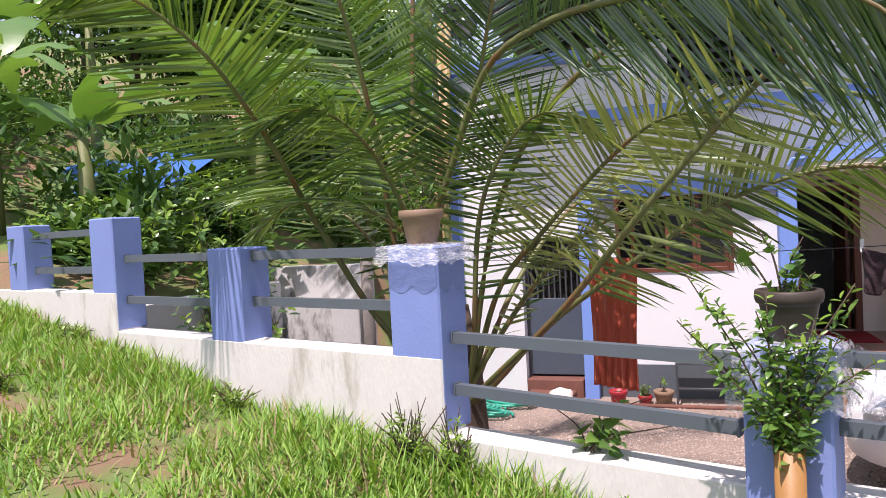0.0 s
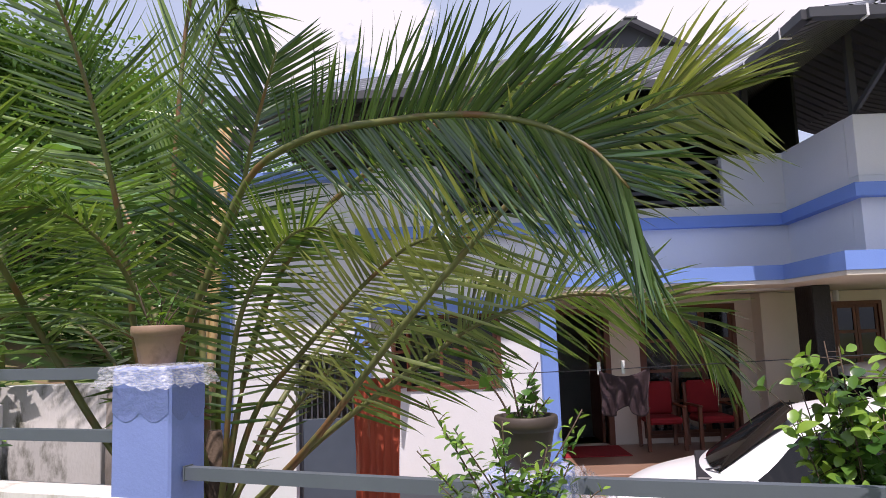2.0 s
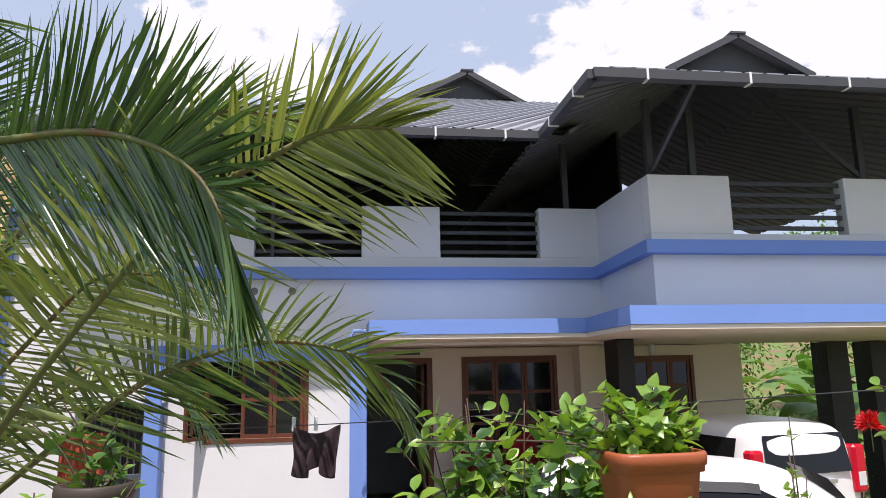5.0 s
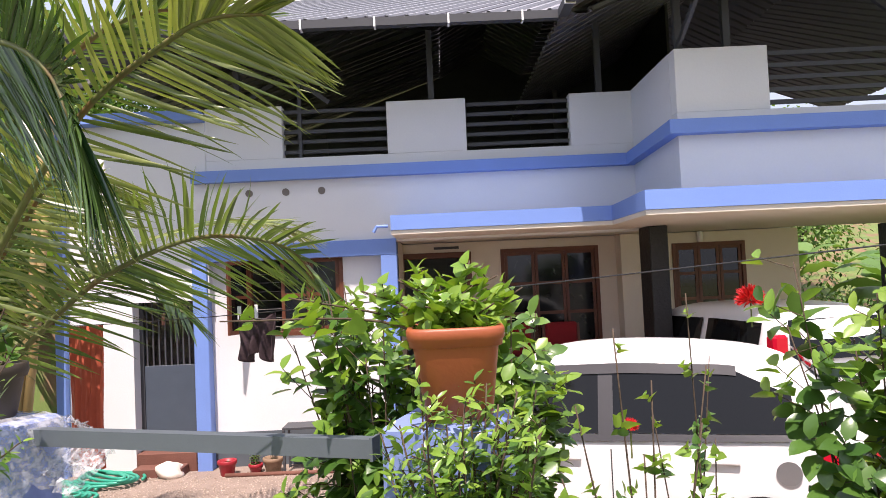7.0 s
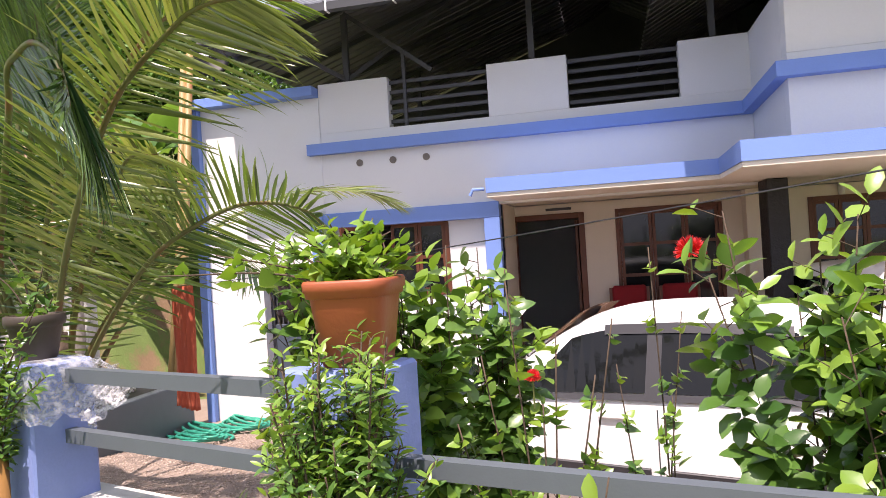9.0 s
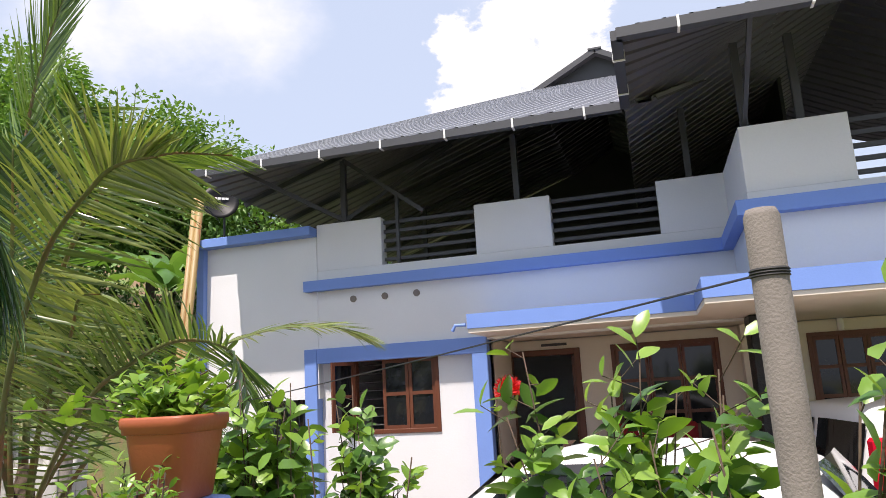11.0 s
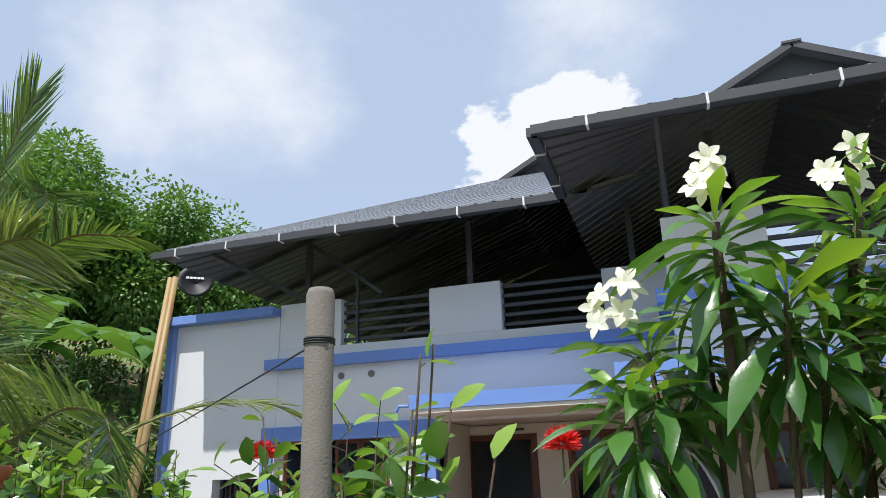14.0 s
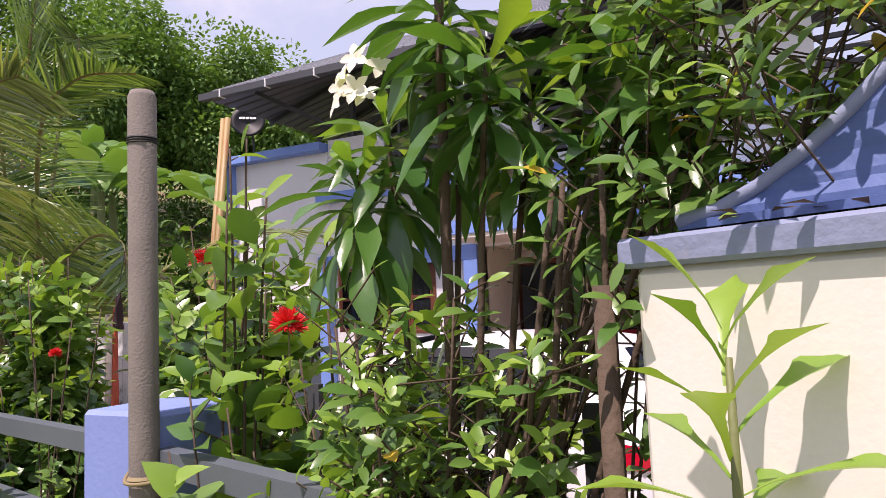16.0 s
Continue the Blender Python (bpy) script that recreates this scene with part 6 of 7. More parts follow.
    bm = B(); box(bm, -0.18, 0.22, -0.1, 0.3, -0.73, -0.62, 0.01); part("base_block", bm, CONCRETE, s)
    for i, (dx, ln) in enumerate(((-0.05, 0), (0.05, 1))):
        bp = thing("bamboo_pole", "yellowed bamboo pole leaning on the wing corner", "pole", (0, 0, 0), 0, "leaning poles")
        bm = B(); tube(bm, [(-4.75 + dx, -0.75, 0.0), (-4.60 + dx, -0.45, 2.5), (-4.47 + dx, -0.20, 5.55)], [0.06, 0.055, 0.05], 10); part("pole_body", bm, BAMBOO, bp, smooth=True)
    t = thing("tarpaulin", "blue tarpaulin stretched over a shelter on the bank", "tarpaulin")
    bm = B(); rows = []
    for j in range(8):
        rows.append([bm.verts.new((-12.0 + 0.32 * i, -1.2 + 0.28 * j, 3.0 + 1.05 * math.sin(math.pi * (j / 7) * 0.5 + 0.25) + 0.06 * math.sin(i * 1.3 + j))) for i in range(12)])
    for a, b2 in zip(rows, rows[1:]):
        for i in range(11):
            bm.faces.new((a[i], a[i + 1], b2[i + 1], b2[i]))
    part("sheet", bm, TARP, t, smooth=True)
    for x, y in ((-11.9, -1.1), (-8.7, -1.1)):
        bm = B(); tube(bm, [(x, y, 1.0), (x, y, 3.5)], 0.04, 8); part("pole", bm, BARK, t)
yard_clutter()

# ---- porch chairs and mat ----
def chair(at, rz):
    c = thing("porch_chair", "wooden armchair with dark red cushion on the porch", "chair", at, rz, "porch chairs")
    for x in (-0.27, 0.27):
        for y, h in ((-0.25, 0.62), (0.25, 0.95)):
            bm = B(); beam(bm, (x, y, 0), (x, y + (0.06 if h > 0.9 else 0), h), 0.05); part("leg", bm, WOOD, c)
        bm = B(); box(bm, x - 0.035, x + 0.035, -0.30, 0.28, 0.62, 0.65, 0.01); part("armrest", bm, WOOD, c)
    bm = B(); box(bm, -0.25, 0.25, -0.27, 0.25, 0.38, 0.48, 0.03); part("seat", bm, MAT_RED, c, "dark red cushion")
    bm = B(); box(bm, -0.25, 0.25, 0.22, 0.30, 0.48, 0.98, 0.03); part("backrest", bm, MAT_RED, c, "dark red cushion")
    return c
c0 = chair((1.75, 1.15, FL + 0.002), 0)
copy_thing(c0, pose(2.50, 1.15, FL + 0.002, 0, 0, 4))
bm = B(); box(bm, 0.15, 1.15, 0.6, 1.5, FL + 0.002, FL + 0.014, 0.004)
tagged(part("door_mat", bm, MAT_RED), "red mat on the tiled porch floor", "mat")
bm = B(); box(bm, 0.3, 2.7, -0.95, -0.60, 0, 0.35, 0.01)
tagged(part("porch_step", bm, FLOORTILE), "brown tiled step up to the porch", "step", kind="structure")

# ---- cars ----
def wheel(parent, x, y, r, out):
    w = new("wheel"); w.parent = parent
    w.matrix_basis = pose(x, y, r, 90 * -out, 0, 0)
    bm = B()
    lathe(bm, [(r * 0.66, -0.09), (r * 0.9, -0.10), (r, -0.07), (r, 0.06), (r * 0.94, 0.09), (r * 0.68, 0.085)], 32, cap=False)
    part("tyre", bm, BLACKRUBBER, w, smooth=True)
    bm = B(); lathe(bm, [(r * 0.67, 0.085), (r * 0.66, 0.06), (r * 0.60, 0.055)], 32, cap=False)
    for k in range(6):
        a = 2 * math.pi * k / 6
        for s in (-0.16, 0.16):
            beam(bm, (0.05 * math.cos(a), 0.05 * math.sin(a), 0.075), (r * 0.65 * math.cos(a + s), r * 0.65 * math.sin(a + s), 0.07), 0.028, 0.02)
    part("rim", bm, SILVER, w, "silver alloy spoked rim")
    bm = B(); lathe(bm, [(0.055, 0.05), (0.05, 0.085), (0.01, 0.09)], 16, cap=False); part("hub", bm, SILVER, w)
    bm = B(); lathe(bm, [(0.01, 0.03), (r * 0.62, 0.03)], 24, cap=False); part("brake_disc", bm, BLACKTRIM, w)

HATCH = [  # x, sill, belt, top, half width low, belt, top
    (-1.93, 0.42, 0.78, 0.92, 0.62, 0.64, 0.50), (-1.86, 0.28, 0.90, 1.06, 0.76, 0.76, 0.58), (-1.70, 0.24, 0.98, 1.30, 0.82, 0.81, 0.58), (-1.45, 0.22, 1.00, 1.46, 0.845, 0.83, 0.58),
    (-1.0, 0.20, 0.99, 1.52, 0.845, 0.84, 0.60), (-0.4, 0.20, 0.98, 1.54, 0.845, 0.84, 0.61), (0.1, 0.20, 0.97, 1.52, 0.845, 0.84, 0.60), (0.40, 0.20, 0.96, 1.44, 0.845, 0.84, 0.58),
    (0.70, 0.20, 0.95, 1.24, 0.845, 0.83, 0.60), (0.98, 0.20, 0.94, 1.03, 0.845, 0.82, 0.64), (1.15, 0.20, 0.92, 0.99, 0.84, 0.80, 0.60), (1.45, 0.22, 0.86, 0.93, 0.82, 0.77, 0.52), (1.70, 0.24, 0.74, 0.83, 0.77, 0.72, 0.42), (1.86, 0.28, 0.62, 0.70, 0.66, 0.60, 0.30), (1.93, 0.34, 0.52, 0.58, 0.50, 0.44, 0.20)]
def loft_car(bm, st, smooth_n=1):
    rows = []
    for x, s, b, t, hl, hb, ht in st:
        half = [(hl * 0.90, s), (hl, s + 0.10), (hl + 0.01, s + (b - s) * 0.55), (hb + 0.004, b - 0.03), (hb - 0.005, b), (ht + (hb - ht) * 0.10, b + (t - b) * 0.86), (ht * 0.93, t - 0.008), (ht * 0.5, t + 0.018), (0, t + 0.025)]
        pr = [(y, z) for y, z in half] + [(-y, z) for y, z in half[-2::-1]]
        rows.append([bm.verts.new((x, y, z)) for y, z in pr])
    for p, q in zip(rows, rows[1:]):
        for i in range(len(p) - 1):
            bm.faces.new((p[i], p[i + 1], q[i + 1], q[i]))
    bm.faces.new(rows[0]); bm.faces.new(rows[-1][::-1])

def sta(st, x):
    for a, b in zip(st, st[1:]):
        if a[0] <= x <= b[0]:
            u = (x - a[0]) / (b[0] - a[0])
            return [p + (q - p) * u for p, q in zip(a, b)]
    return st[-1] if x > st[-1][0] else st[0]

def side_pt(st, x, v, sgn, off=0.006):
    """Point on the flank between belt (v=0) and roof edge (v=1)."""
    _, s, b, t, hl, hb, ht = sta(st, x)
    y = (hb - 0.005) + ((ht + (hb - ht) * 0.10) - (hb - 0.005)) * v
    z = b + (b + (t - b) * 0.86 - b) * v
    return Vector((x, sgn * (y + off), z + off * 0.4))

def body_pt(st, x, z, sgn, off=0.004):
    _, s, b, t, hl, hb, ht = sta(st, x)
    u = min(1, max(0, (z - s - 0.10) / max(0.01, (b - s) * 0.55 - 0.10)))
    y = hl + 0.01 * u if z < s + (b - s) * 0.55 else hl + 0.01 + (hb - hl - 0.006) * min(1, (z - s - (b - s) * 0.55) / ((b - s) * 0.45))
    return Vector((x, sgn * (y + off), z))

def glass_strip(bm, st, xs, v0, v1, sgn, off=0.006):
    lo = [bm.verts.new(side_pt(st, x, v0(x) if callable(v0) else v0, sgn, off)) for x in xs]
    hi = [bm.verts.new(side_pt(st, x, v1(x) if callable(v1) else v1, sgn, off)) for x in xs]
    for i in range(len(xs) - 1):
        bm.faces.new((lo[i], lo[i + 1], hi[i + 1], hi[i]))

def hatchback():
    u = Vector((-0.952, 0.306, 0)); left = Vector((-0.306, -0.952, 0))
    ctr = Vector((3.30, -5.31, 0)) - left * 0.845 + u * 1.93
    car = thing("hatchback_car", "white compact hatchback car parked on the gravel", "car", (ctr.x, ctr.y, 0.355), 162.15)
    bm = B(); loft_car(bm, HATCH)
    body = part("body", bm, CARWHITE, car, smooth=True)
    md = body.modifiers.new("soft", 'SUBSURF'); md.levels = 2; md.render_levels = 2
    R_ = [round(-1.45 + 0.08 * i, 3) for i in range(30)]
    for sgn in (1, -1):
        # front and rear side windows with a dark pillar between, visor strip above
        top = lambda x: 0.93 if -1.1 < x < 0.35 else (0.93 - 0.9 * max(0, -1.1 - x) if x < 0 else 0.93 - 1.7 * (x - 0.35))
        xs = [-1.42 + 0.08 * i for i in range(15)]
        bm = B(); glass_strip(bm, HATCH, xs, 0.08, top, sgn, 0.012); part("rear_side_window", bm, CARGLASS, car)
        bm = B(); glass_strip(bm, HATCH, [-0.30 + 0.02 * i for i in range(6)], 0.04, 0.98, sgn, 0.013); part("window_pillar", bm, BLACKTRIM, car)
        xs = [-0.20 + 0.08 * i for i in range(12)]
        bm = B(); glass_strip(bm, HATCH, xs, 0.08, top, sgn, 0.012); part("front_side_window", bm, CARGLASS, car)
        bm = B(); glass_strip(bm, HATCH, [-1.1 + 0.1 * i for i in range(13)], 0.86, 1.0, sgn, 0.022); part("window_visor", bm, BLACKTRIM, car)
        bm = B(); glass_strip(bm, HATCH, [-1.50 + 0.1 * i for i in range(24)], -0.02, 0.07, sgn, 0.014); part("window_trim", bm, BLACKTRIM, car)
        # handles, side moulding and door seams
        for hx in (-0.98, 0.02):
            bm = B(); p = body_pt(HATCH, hx, 0.86, sgn, 0.012); box(bm, hx - 0.10, hx + 0.10, p.y - 0.015, p.y + 0.018, 0.845, 0.875, 0.008); part("door_handle", bm, CARWHITE, car)
        for x0, x1 in ((-1.15, -0.35), (-0.22, 0.72)):
            bm = B(); p = body_pt(HATCH, (x0 + x1) / 2, 0.50, sgn, 0.0); box(bm, x0, x1, p.y - 0.01, p.y + 0.02, 0.46, 0.53, 0.006); part("door_moulding", bm, BLACKTRIM, car)
        for sx in (-0.28, 0.80):
            bm = B()
            pts = [body_pt(HATCH, sx, 0.26 + 0.06 * i, sgn, 0.003) for i in range(12)]
            tube(bm, pts, 0.004, 4); part("door_seam", bm, BLACKTRIM, car)
        for wx in (-1.20, 1.19):
            bm = B()
            ring_o, ring_i = [], []
            for k in range(19):
                a = math.pi * k / 18
                for rr, lst in ((0.365, ring_o), (0.0, ring_i)):
                    x, z = wx + rr * math.cos(a), 0.29 + rr * math.sin(a)
                    q = body_pt(HATCH, max(-1.8, min(1.75, x)), max(0.24, z), sgn, 0.008)
                    lst.append(bm.verts.new((x, q.y, max(z, 0.20))))
            for k in range(18):
                bm.faces.new((ring_o[k], ring_o[k + 1], ring_i[k + 1], ring_i[k]))
            part("wheel_arch", bm, BLACKRUBBER, car)
            wheel(car, wx, sgn * 0.765, 0.30, sgn)
        bm = B(); bmesh.ops.create_uvsphere(bm, u_segments=14, v_segments=8, radius=0.1)
        for v in bm.verts:
            v.co = Vector((0.72 + v.co.x * 0.7, sgn * (0.93 + v.co.y * 0.9 * 0.1 / 0.1), 1.02 + v.co.z * 0.75))
        part("side_mirror", bm, CARWHITE, car, smooth=True)
        # lamps
        bm = B()
        rows = []
        for i in range(7):
            x = 1.22 + 0.09 * i
            rows.append([bm.verts.new(side_pt(HATCH, x, v, sgn, 0.014)) for v in (-0.9 + 0.05 * i, 0.15)])
        for a, b in zip(rows, rows[1:]):
            bm.faces.new((a[0], b[0], b[1], a[1]))
        part("headlight", bm, CLEARLAMP, car, "clear swept-back headlight")
        bm = B()
        rows = []
        for i in range(6):
            x = -1.90 + 0.07 * i
            _, s, b, t, hl, hb, ht = sta(HATCH, x)
            rows.append([bm.verts.new((x, sgn * (hb + 0.016), z)) for z in (0.80, 0.92 + 0.01 * i)])
        for a, b in zip(rows, rows[1:]):
            bm.faces.new((a[0], b[0], b[1], a[1]))
        part("tail_light", bm, REDLAMP, car, "red tail light")
    bm = B(); p = body_pt(HATCH, -1.36, 0.80, 1, 0.006)
    tube(bm, [(-1.36, p.y - 0.01, 0.80), (-1.36, p.y + 0.006, 0.80)], 0.075, 24); part("fuel_cap", bm, SILVER, car, "round bronze fuel cap")
    # windscreen, rear window, wipers
    bm = B(); lo, hi = [], []
    for i in range(9):
        y = -0.56 + 0.14 * i
        lo.append(bm.verts.new((1.01 - 0.25 * (y ** 2), y * 1.06, 1.075))); hi.append(bm.verts.new((0.36 - 0.06 * y * y, y * 0.92, 1.535 - 0.06 * y * y)))
    for i in range(8):
        bm.faces.new((lo[i], lo[i + 1], hi[i + 1], hi[i]))
    part("windscreen", bm, CARGLASS, car, smooth=True)
    bm = B(); lo, hi = [], []
    for i in range(7):
        y = -0.48 + 0.16 * i
        lo.append(bm.verts.new((-1.93 + 0.1 * y * y, y * 1.1, 1.05))); hi.append(bm.verts.new((-1.60 + 0.05 * y * y, y, 1.46)))
    for i in range(6):
        bm.faces.new((lo[i], lo[i + 1], hi[i + 1], hi[i]))
    part("rear_window", bm, CARGLASS, car, smooth=True)
    for y in (-0.1, 0.35):
        bm = B(); tube(bm, [(1.02, y, 1.045), (0.92, y + 0.28, 1.12)], 0.008, 5); part("wiper", bm, BLACKTRIM, car)
    bm = B(); box(bm, 0.97, 1.10, -0.62, 0.62, 0.99, 1.035, 0.01); part("cowl", bm, BLACKTRIM, car)
    bm = B(); box(bm, -1.92, -1.80, -0.55, 0.55, 0.42, 0.62, 0.03); part("rear_bumper", bm, CARWHITE, car)
    for x0, x1 in ((0.84, 0.90), (0.905, 0.965), (0.97, 1.03)):
        bm = B(); p = body_pt(HATCH, 0.93, 0.72, 1, 0.004); box(bm, x0, x1, p.y - 0.004, p.y + 0.003, 0.71, 0.735); part("badge_letter", bm, BLACKTRIM, car)
hatchback()

def suv():
    car = thing("suv_car", "white sport utility car with tall red tail lamps", "car", (4.38, -0.29, 0.20), 102)
    st = [(-1.95, 0.45, 0.95, 1.55, 0.70, 0.72, 0.60), (-1.88, 0.32, 1.05, 1.70, 0.80, 0.80, 0.62), (-1.7, 0.28, 1.06, 1.78, 0.84, 0.83, 0.64), (-0.9, 0.26, 1.06, 1.80, 0.85, 0.84, 0.66), (0.2, 0.26, 1.05, 1.78, 0.85, 0.84, 0.65), (0.55, 0.26, 1.04, 1.66, 0.85, 0.83, 0.63), (0.95, 0.26, 1.03, 1.16, 0.85, 0.82, 0.68), (1.4, 0.28, 0.98, 1.06, 0.83, 0.78, 0.58), (1.75, 0.34, 0.84, 0.92, 0.74, 0.68, 0.45), (1.9, 0.42, 0.66, 0.74, 0.6, 0.52, 0.32)]
    bm = B(); loft_car(bm, st)
    b = part("body", bm, CARWHITE, car, smooth=True)
    md = b.modifiers.new("soft", 'SUBSURF'); md.levels = 1; md.render_levels = 2
    for sgn in (1, -1):
        bm = B(); glass_strip(bm, st, [-1.65 + 0.12 * i for i in range(9)], 0.08, 0.90, sgn, 0.012); part("rear_side_window", bm, CARGLASS, car)
        bm = B(); glass_strip(bm, st, [-0.58 + 0.12 * i for i in range(9)], 0.08, lambda x: 0.90 if x < 0.25 else 0.90 - 1.2 * (x - 0.25), sgn, 0.012); part("front_side_window", bm, CARGLASS, car)
        for wx in (-1.15, 1.2):
            wheel(car, wx, sgn * 0.79, 0.34, sgn)
        bm = B(); box(bm, -1.99, -1.84, sgn * 0.72 - 0.09, sgn * 0.72 + 0.09, 1.00, 1.52, 0.03); part("tail_light", bm, REDLAMP, car, "tall red tail lamp")
        bm = B(); box(bm, -1.995, -1.90, sgn * 0.72 - 0.07, sgn * 0.72 + 0.07, 1.06, 1.24, 0.02); part("reversing_light", bm, CLEARLAMP, car)
        bm = B(); box(bm, 0.72, 0.86, sgn * 0.94 - 0.1, sgn * 0.94 + 0.1, 1.06, 1.22, 0.04); part("side_mirror", bm, BLACKTRIM, car)
    bm = B(); lo = [bm.verts.new((-1.972, y, 1.24)) for y in (-0.60, 0, 0.60)]; hi = [bm.verts.new((-1.90, y * 0.92, 1.66)) for y in (-0.62, 0, 0.62)]
    for i in (0, 1):
        bm.faces.new((lo[i], lo[i + 1], hi[i + 1], hi[i]))
    part("rear_window", bm, CARGLASS, car)
    bm = B(); box(bm, -2.00, -1.90, -0.66, 0.66, 0.40, 0.62, 0.04); part("rear_bumper", bm, CARWHITE, car)
    bm = B(); box(bm, -2.012, -1.90, -0.25, 0.25, 0.98, 1.10, 0.005); pl = part("number_plate", bm, SIGNWHITE, car)
    cu = bpy.data.curves.new("plate_text", 'FONT')
    cu.body = "KL 35 L 8346"; cu.size = 0.088; cu.align_x = 'CENTER'; cu.align_y = 'CENTER'; cu.extrude = 0.002
    tmp = new("plate_text", cu)
    me = bpy.data.meshes.new_from_object(tmp.evaluated_get(bpy.context.evaluated_depsgraph_get()))
    bpy.data.objects.remove(tmp)
    me.materials.clear(); me.materials.append(BLACKTRIM)
    tx = new("plate_text", me); tx.parent = pl
    tx.matrix_basis = Matrix(((0, 0, -1, -2.0135), (-1, 0, 0, 0.0), (0, 1, 0, 1.04), (0, 0, 0, 1)))
    bm = B(); box(bm, -2.0, -1.90, -0.35, 0.35, 1.13, 1.17, 0.01); part("chrome_bar", bm, SILVER, car)
suv()

# ---- gate wall with tiled coping, and the gate ----
def gate_wall():
    g = thing("gate_wall", "cream gate wall under a blue tiled hipped coping", "gate wall", (3.825, -8.253, -0.01), FANG - 6)
    W, D = 1.62, 0.42
    bm = B(); box(bm, 0, W, 0.0, D, 0.3, 2.15, 0.01); part("wall_body", bm, GATECREAM, g)
    bm = B(); box(bm, -0.017, W + 0.017, -0.017, D + 0.017, 2.15, 2.192, 0.006); part("coping_slab", bm, COPING, g, "chipped blue-grey painted concrete slab")
    # concave hipped roof of curved tile courses
    cx, cy = W / 2, D / 2
    n = 12
    def ring(f):
        z = 2.20 + 0.75 * f ** 1.7
        hx, hy = (W / 2 - 0.05) * (1 - f) + 0.10 * f, (D / 2 - 0.04) * (1 - f) + 0.05 * f
        return [(cx - hx, cy - hy, z), (cx + hx, cy - hy, z), (cx + hx, cy + hy, z), (cx - hx, cy + hy, z)]
    for k in range(n):
        a, b = ring(k / n), ring((k + 1) / n)
        for s in range(4):
            p, q, r_, t = Vector(a[s]), Vector(a[(s + 1) % 4]), Vector(b[(s + 1) % 4]), Vector(b[s])
            lift = Vector((0, 0, 0.012))
            bm = B()
            vs = [bm.verts.new(v) for v in (p, q, r_, t, p + lift, q + lift, r_ + lift * 0.2, t + lift * 0.2)]
            for f in ((4, 5, 6, 7), (0, 1, 5, 4), (1, 2, 6, 5), (3, 0, 4, 7)):
                bm.faces.new([vs[i] for i in f])
            part("tile", bm, ROOFTILE, g)
    for s in range(4):
        bm = B(); tube(bm, [Vector(ring(k / n)[s]) + Vector((0, 0, 0.012)) for k in range(n + 1)], 0.010, 8); part("hip_ridge", bm, COPING, g, smooth=True)
    # fallen leaves on the slab
    r = random.Random(2)
    L = [((r.uniform(0.15, 0.6), r.uniform(-0.02, 0.03), 2.205), (r.uniform(-1, 1), r.uniform(-1, 1), 0.05), (0, 0, 1), 0.05, 0.01, 0.1) for i in range(26)]
    leaf_part("fallen_leaves", L, LEAF_SMALL, mat("dead_leaf", (0.10, 0.05, 0.03), 0.8, bump=0.0), g)
gate_wall()

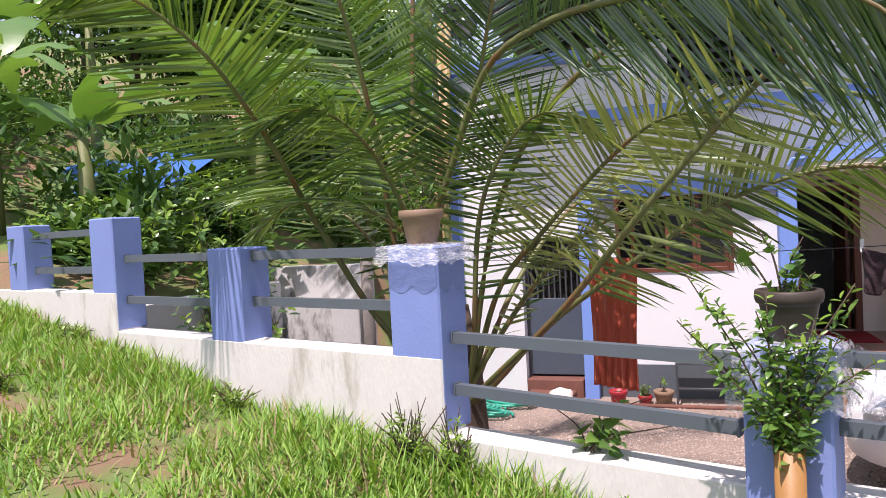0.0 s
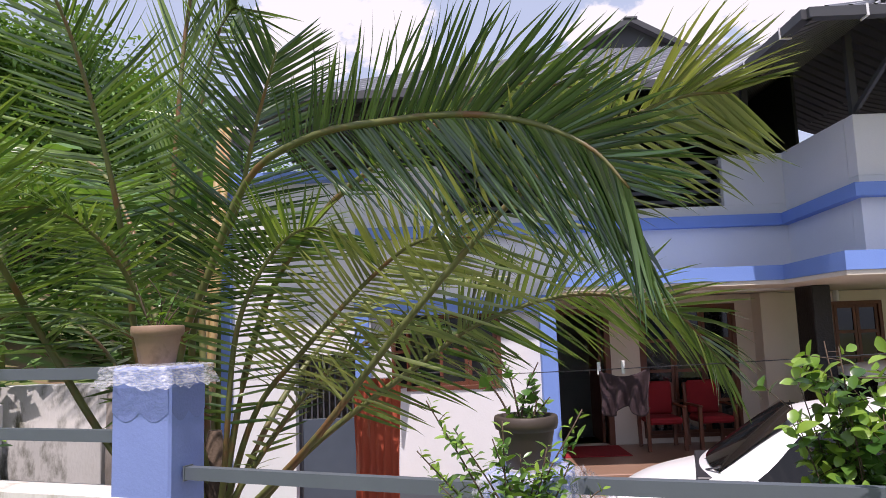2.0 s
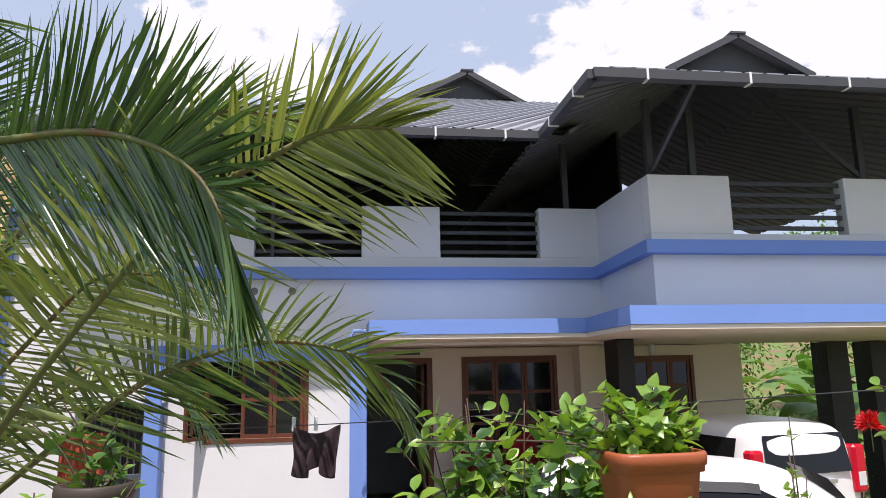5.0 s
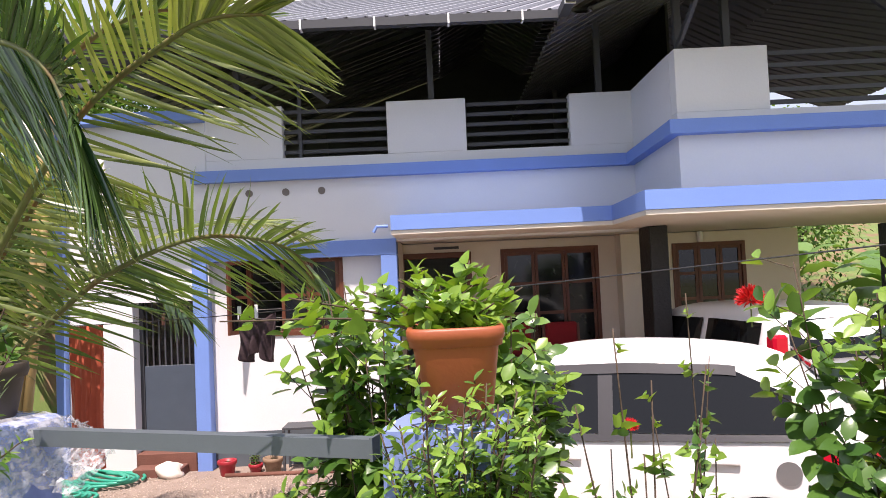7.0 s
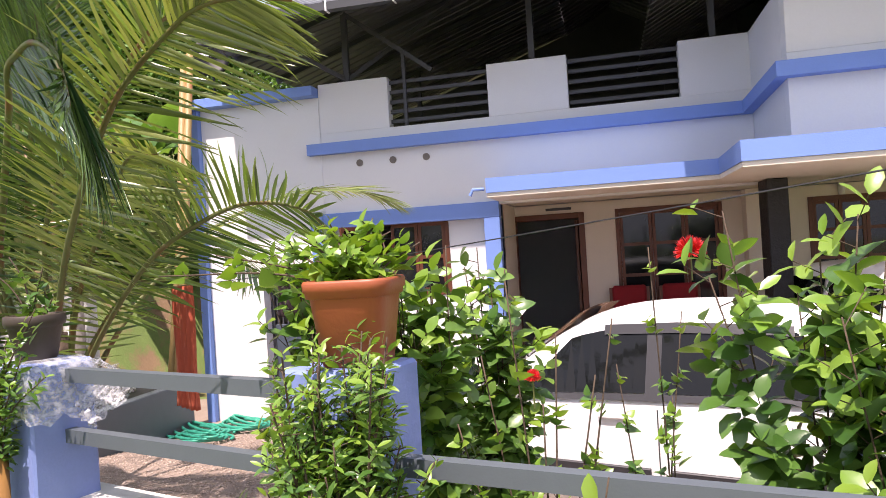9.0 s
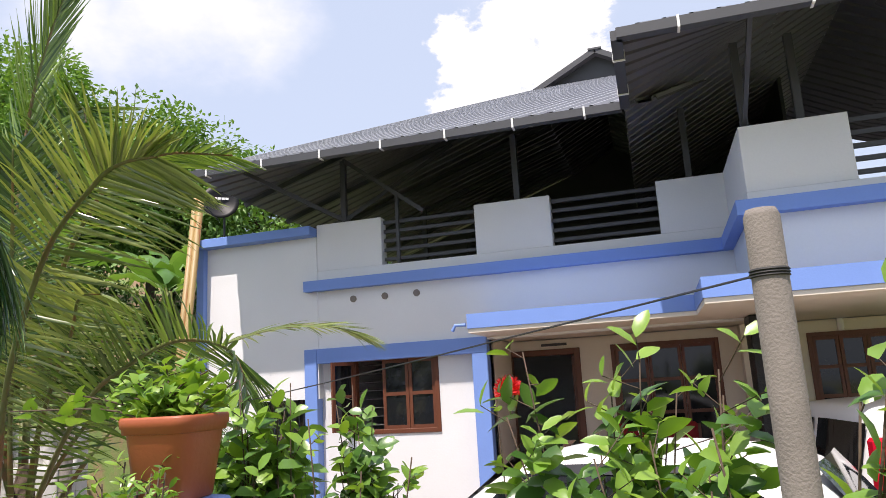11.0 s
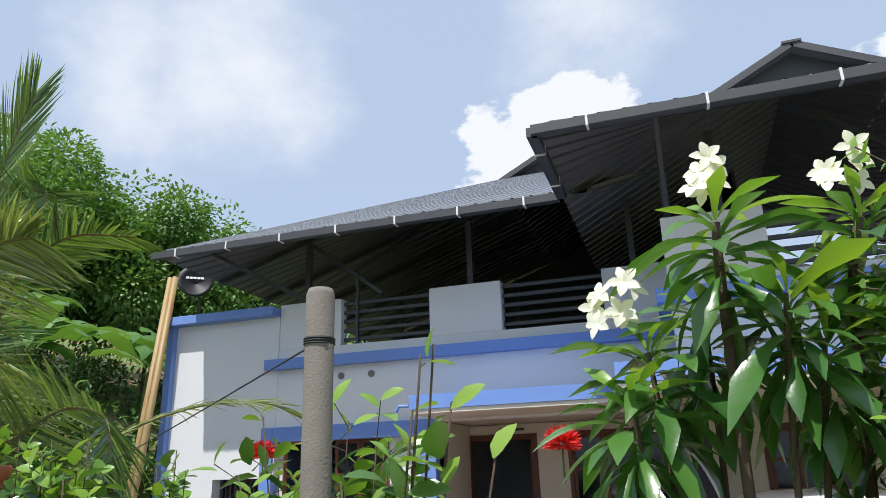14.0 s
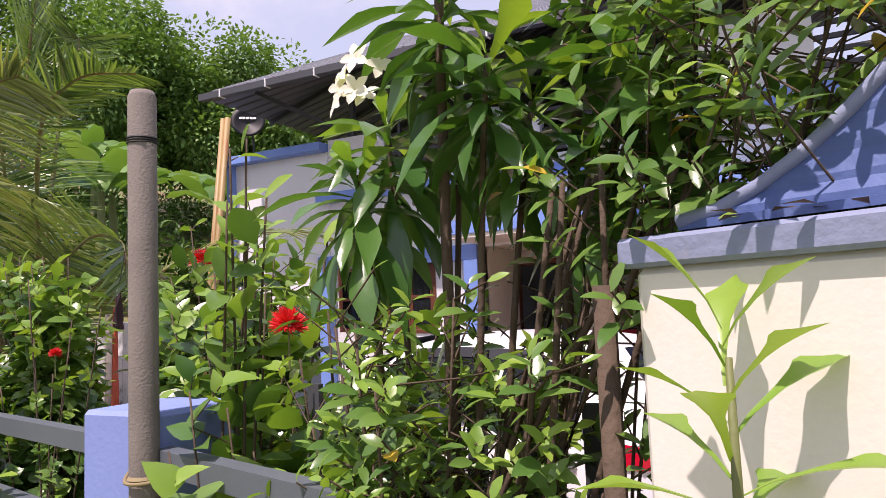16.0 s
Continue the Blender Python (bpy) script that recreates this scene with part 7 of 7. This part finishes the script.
def gate():
    g = thing("metal_gate", "dark steel gate of upright bars behind the shrubs", "gate")
    for z in (1.58, 1.25, 0.85):
        a, b = fp(2.80, 0.25), fp(3.80, 0.25)
        bm = B(); beam(bm, (*a, z), (*b, z), 0.04, 0.05); part("gate_rail", bm, DARKSTEEL, g)
    for i in range(8):
        q = fp(2.84 + 0.13 * i, 0.25)
        bm = B(); beam(bm, (*q, 0.45), (*q, 1.92), 0.035, 0.02); part("gate_bar", bm, DARKSTEEL, g)
    q = fp(3.74, 0.10)
    p = thing("steel_post", "rust-brown steel post beside the gate wall", "post", (*q, 0.4))
    bm = B(); tube(bm, [(0, 0, 0), (0, 0, 1.72)], 0.017, 12); part("shaft", bm, BARK, p, smooth=True)
    # bundle of bare brown stems of the tall shrub
    for i in range(9):
        r = random.Random(i)
        s = fp(3.42 + 0.02 * i, 0.05)
        if i == 0:
            st = thing("bare_shrub", "bundle of bare brown shrub stems by the gate", "shrub", (0, 0, 0))
        bm = B(); tube(bm, spline([(r.uniform(-.05, .05), r.uniform(-.05, .05), 0), (r.uniform(-.08, .08), 0.02, 0.7), (0.12 + r.uniform(-.06, .06), 0.03, 1.15), (0.25 + r.uniform(-.1, .2), 0.03, 1.7)], 10), [0.012 - 0.0007 * k for k in range(11)], 6)
        ob = part("stem", bm, BARK, st, smooth=True); ob.matrix_basis = pose(*s, 0.6)
gate()

# ---- loose stones of the yard ----
def yard_stones():
    r = np.random.RandomState(4)
    n = 26000
    x = r.uniform(-5.2, 2.6, n); f = r.uniform(0, 1, n) ** 0.8
    y = -0.05 - f * 5.6
    keep = y > (-7.10 - 0.322 * x + 0.25)
    x, y = x[keep], y[keep]; n = len(x)
    z = np.array([yard_z(a, b) for a, b in zip(x, y)]) + 0.018
    s = r.uniform(0.007, 0.018, n)
    o = np.array([(1, 0, 0), (0, 1, 0), (-1, 0, 0), (0, -1, 0), (0, 0, 0.7), (0, 0, -0.7)], float)
    ang = r.uniform(0, 6.28, n)
    V = np.repeat(o[None], n, 0) * (s[:, None, None] * r.uniform(0.6, 1.3, (n, 6, 1)))
    c, q = np.cos(ang)[:, None], np.sin(ang)[:, None]
    X, Y = V[:, :, 0] * c - V[:, :, 1] * q, V[:, :, 0] * q + V[:, :, 1] * c
    V[:, :, 0], V[:, :, 1] = X + x[:, None], Y + y[:, None]
    V[:, :, 2] += z[:, None]
    F = np.array([(0, 1, 4), (1, 2, 4), (2, 3, 4), (3, 0, 4), (1, 0, 5), (2, 1, 5), (3, 2, 5), (0, 3, 5)])
    F = (F[None] + (np.arange(n) * 6)[:, None, None]).reshape(-1, 3).astype(np.int32)
    me = bpy.data.meshes.new("stones")
    me.vertices.add(n * 6); me.vertices.foreach_set("co", V.reshape(-1))
    me.loops.add(F.size); me.loops.foreach_set("vertex_index", F.reshape(-1))
    me.polygons.add(len(F)); me.polygons.foreach_set("loop_start", np.arange(len(F), dtype=np.int32) * 3)
    me.update(calc_edges=True)
    me.materials.append(mat("loose_stone", (0.34, 0.26, 0.21), 0.85, var=0.2, bump=0.1, islmix=(0.52, 0.42, 0.35), scale=3, fine=40))
    tagged(new("loose_gravel", me), "loose brown crushed stones on the yard", "gravel", kind="stuff")
yard_stones()
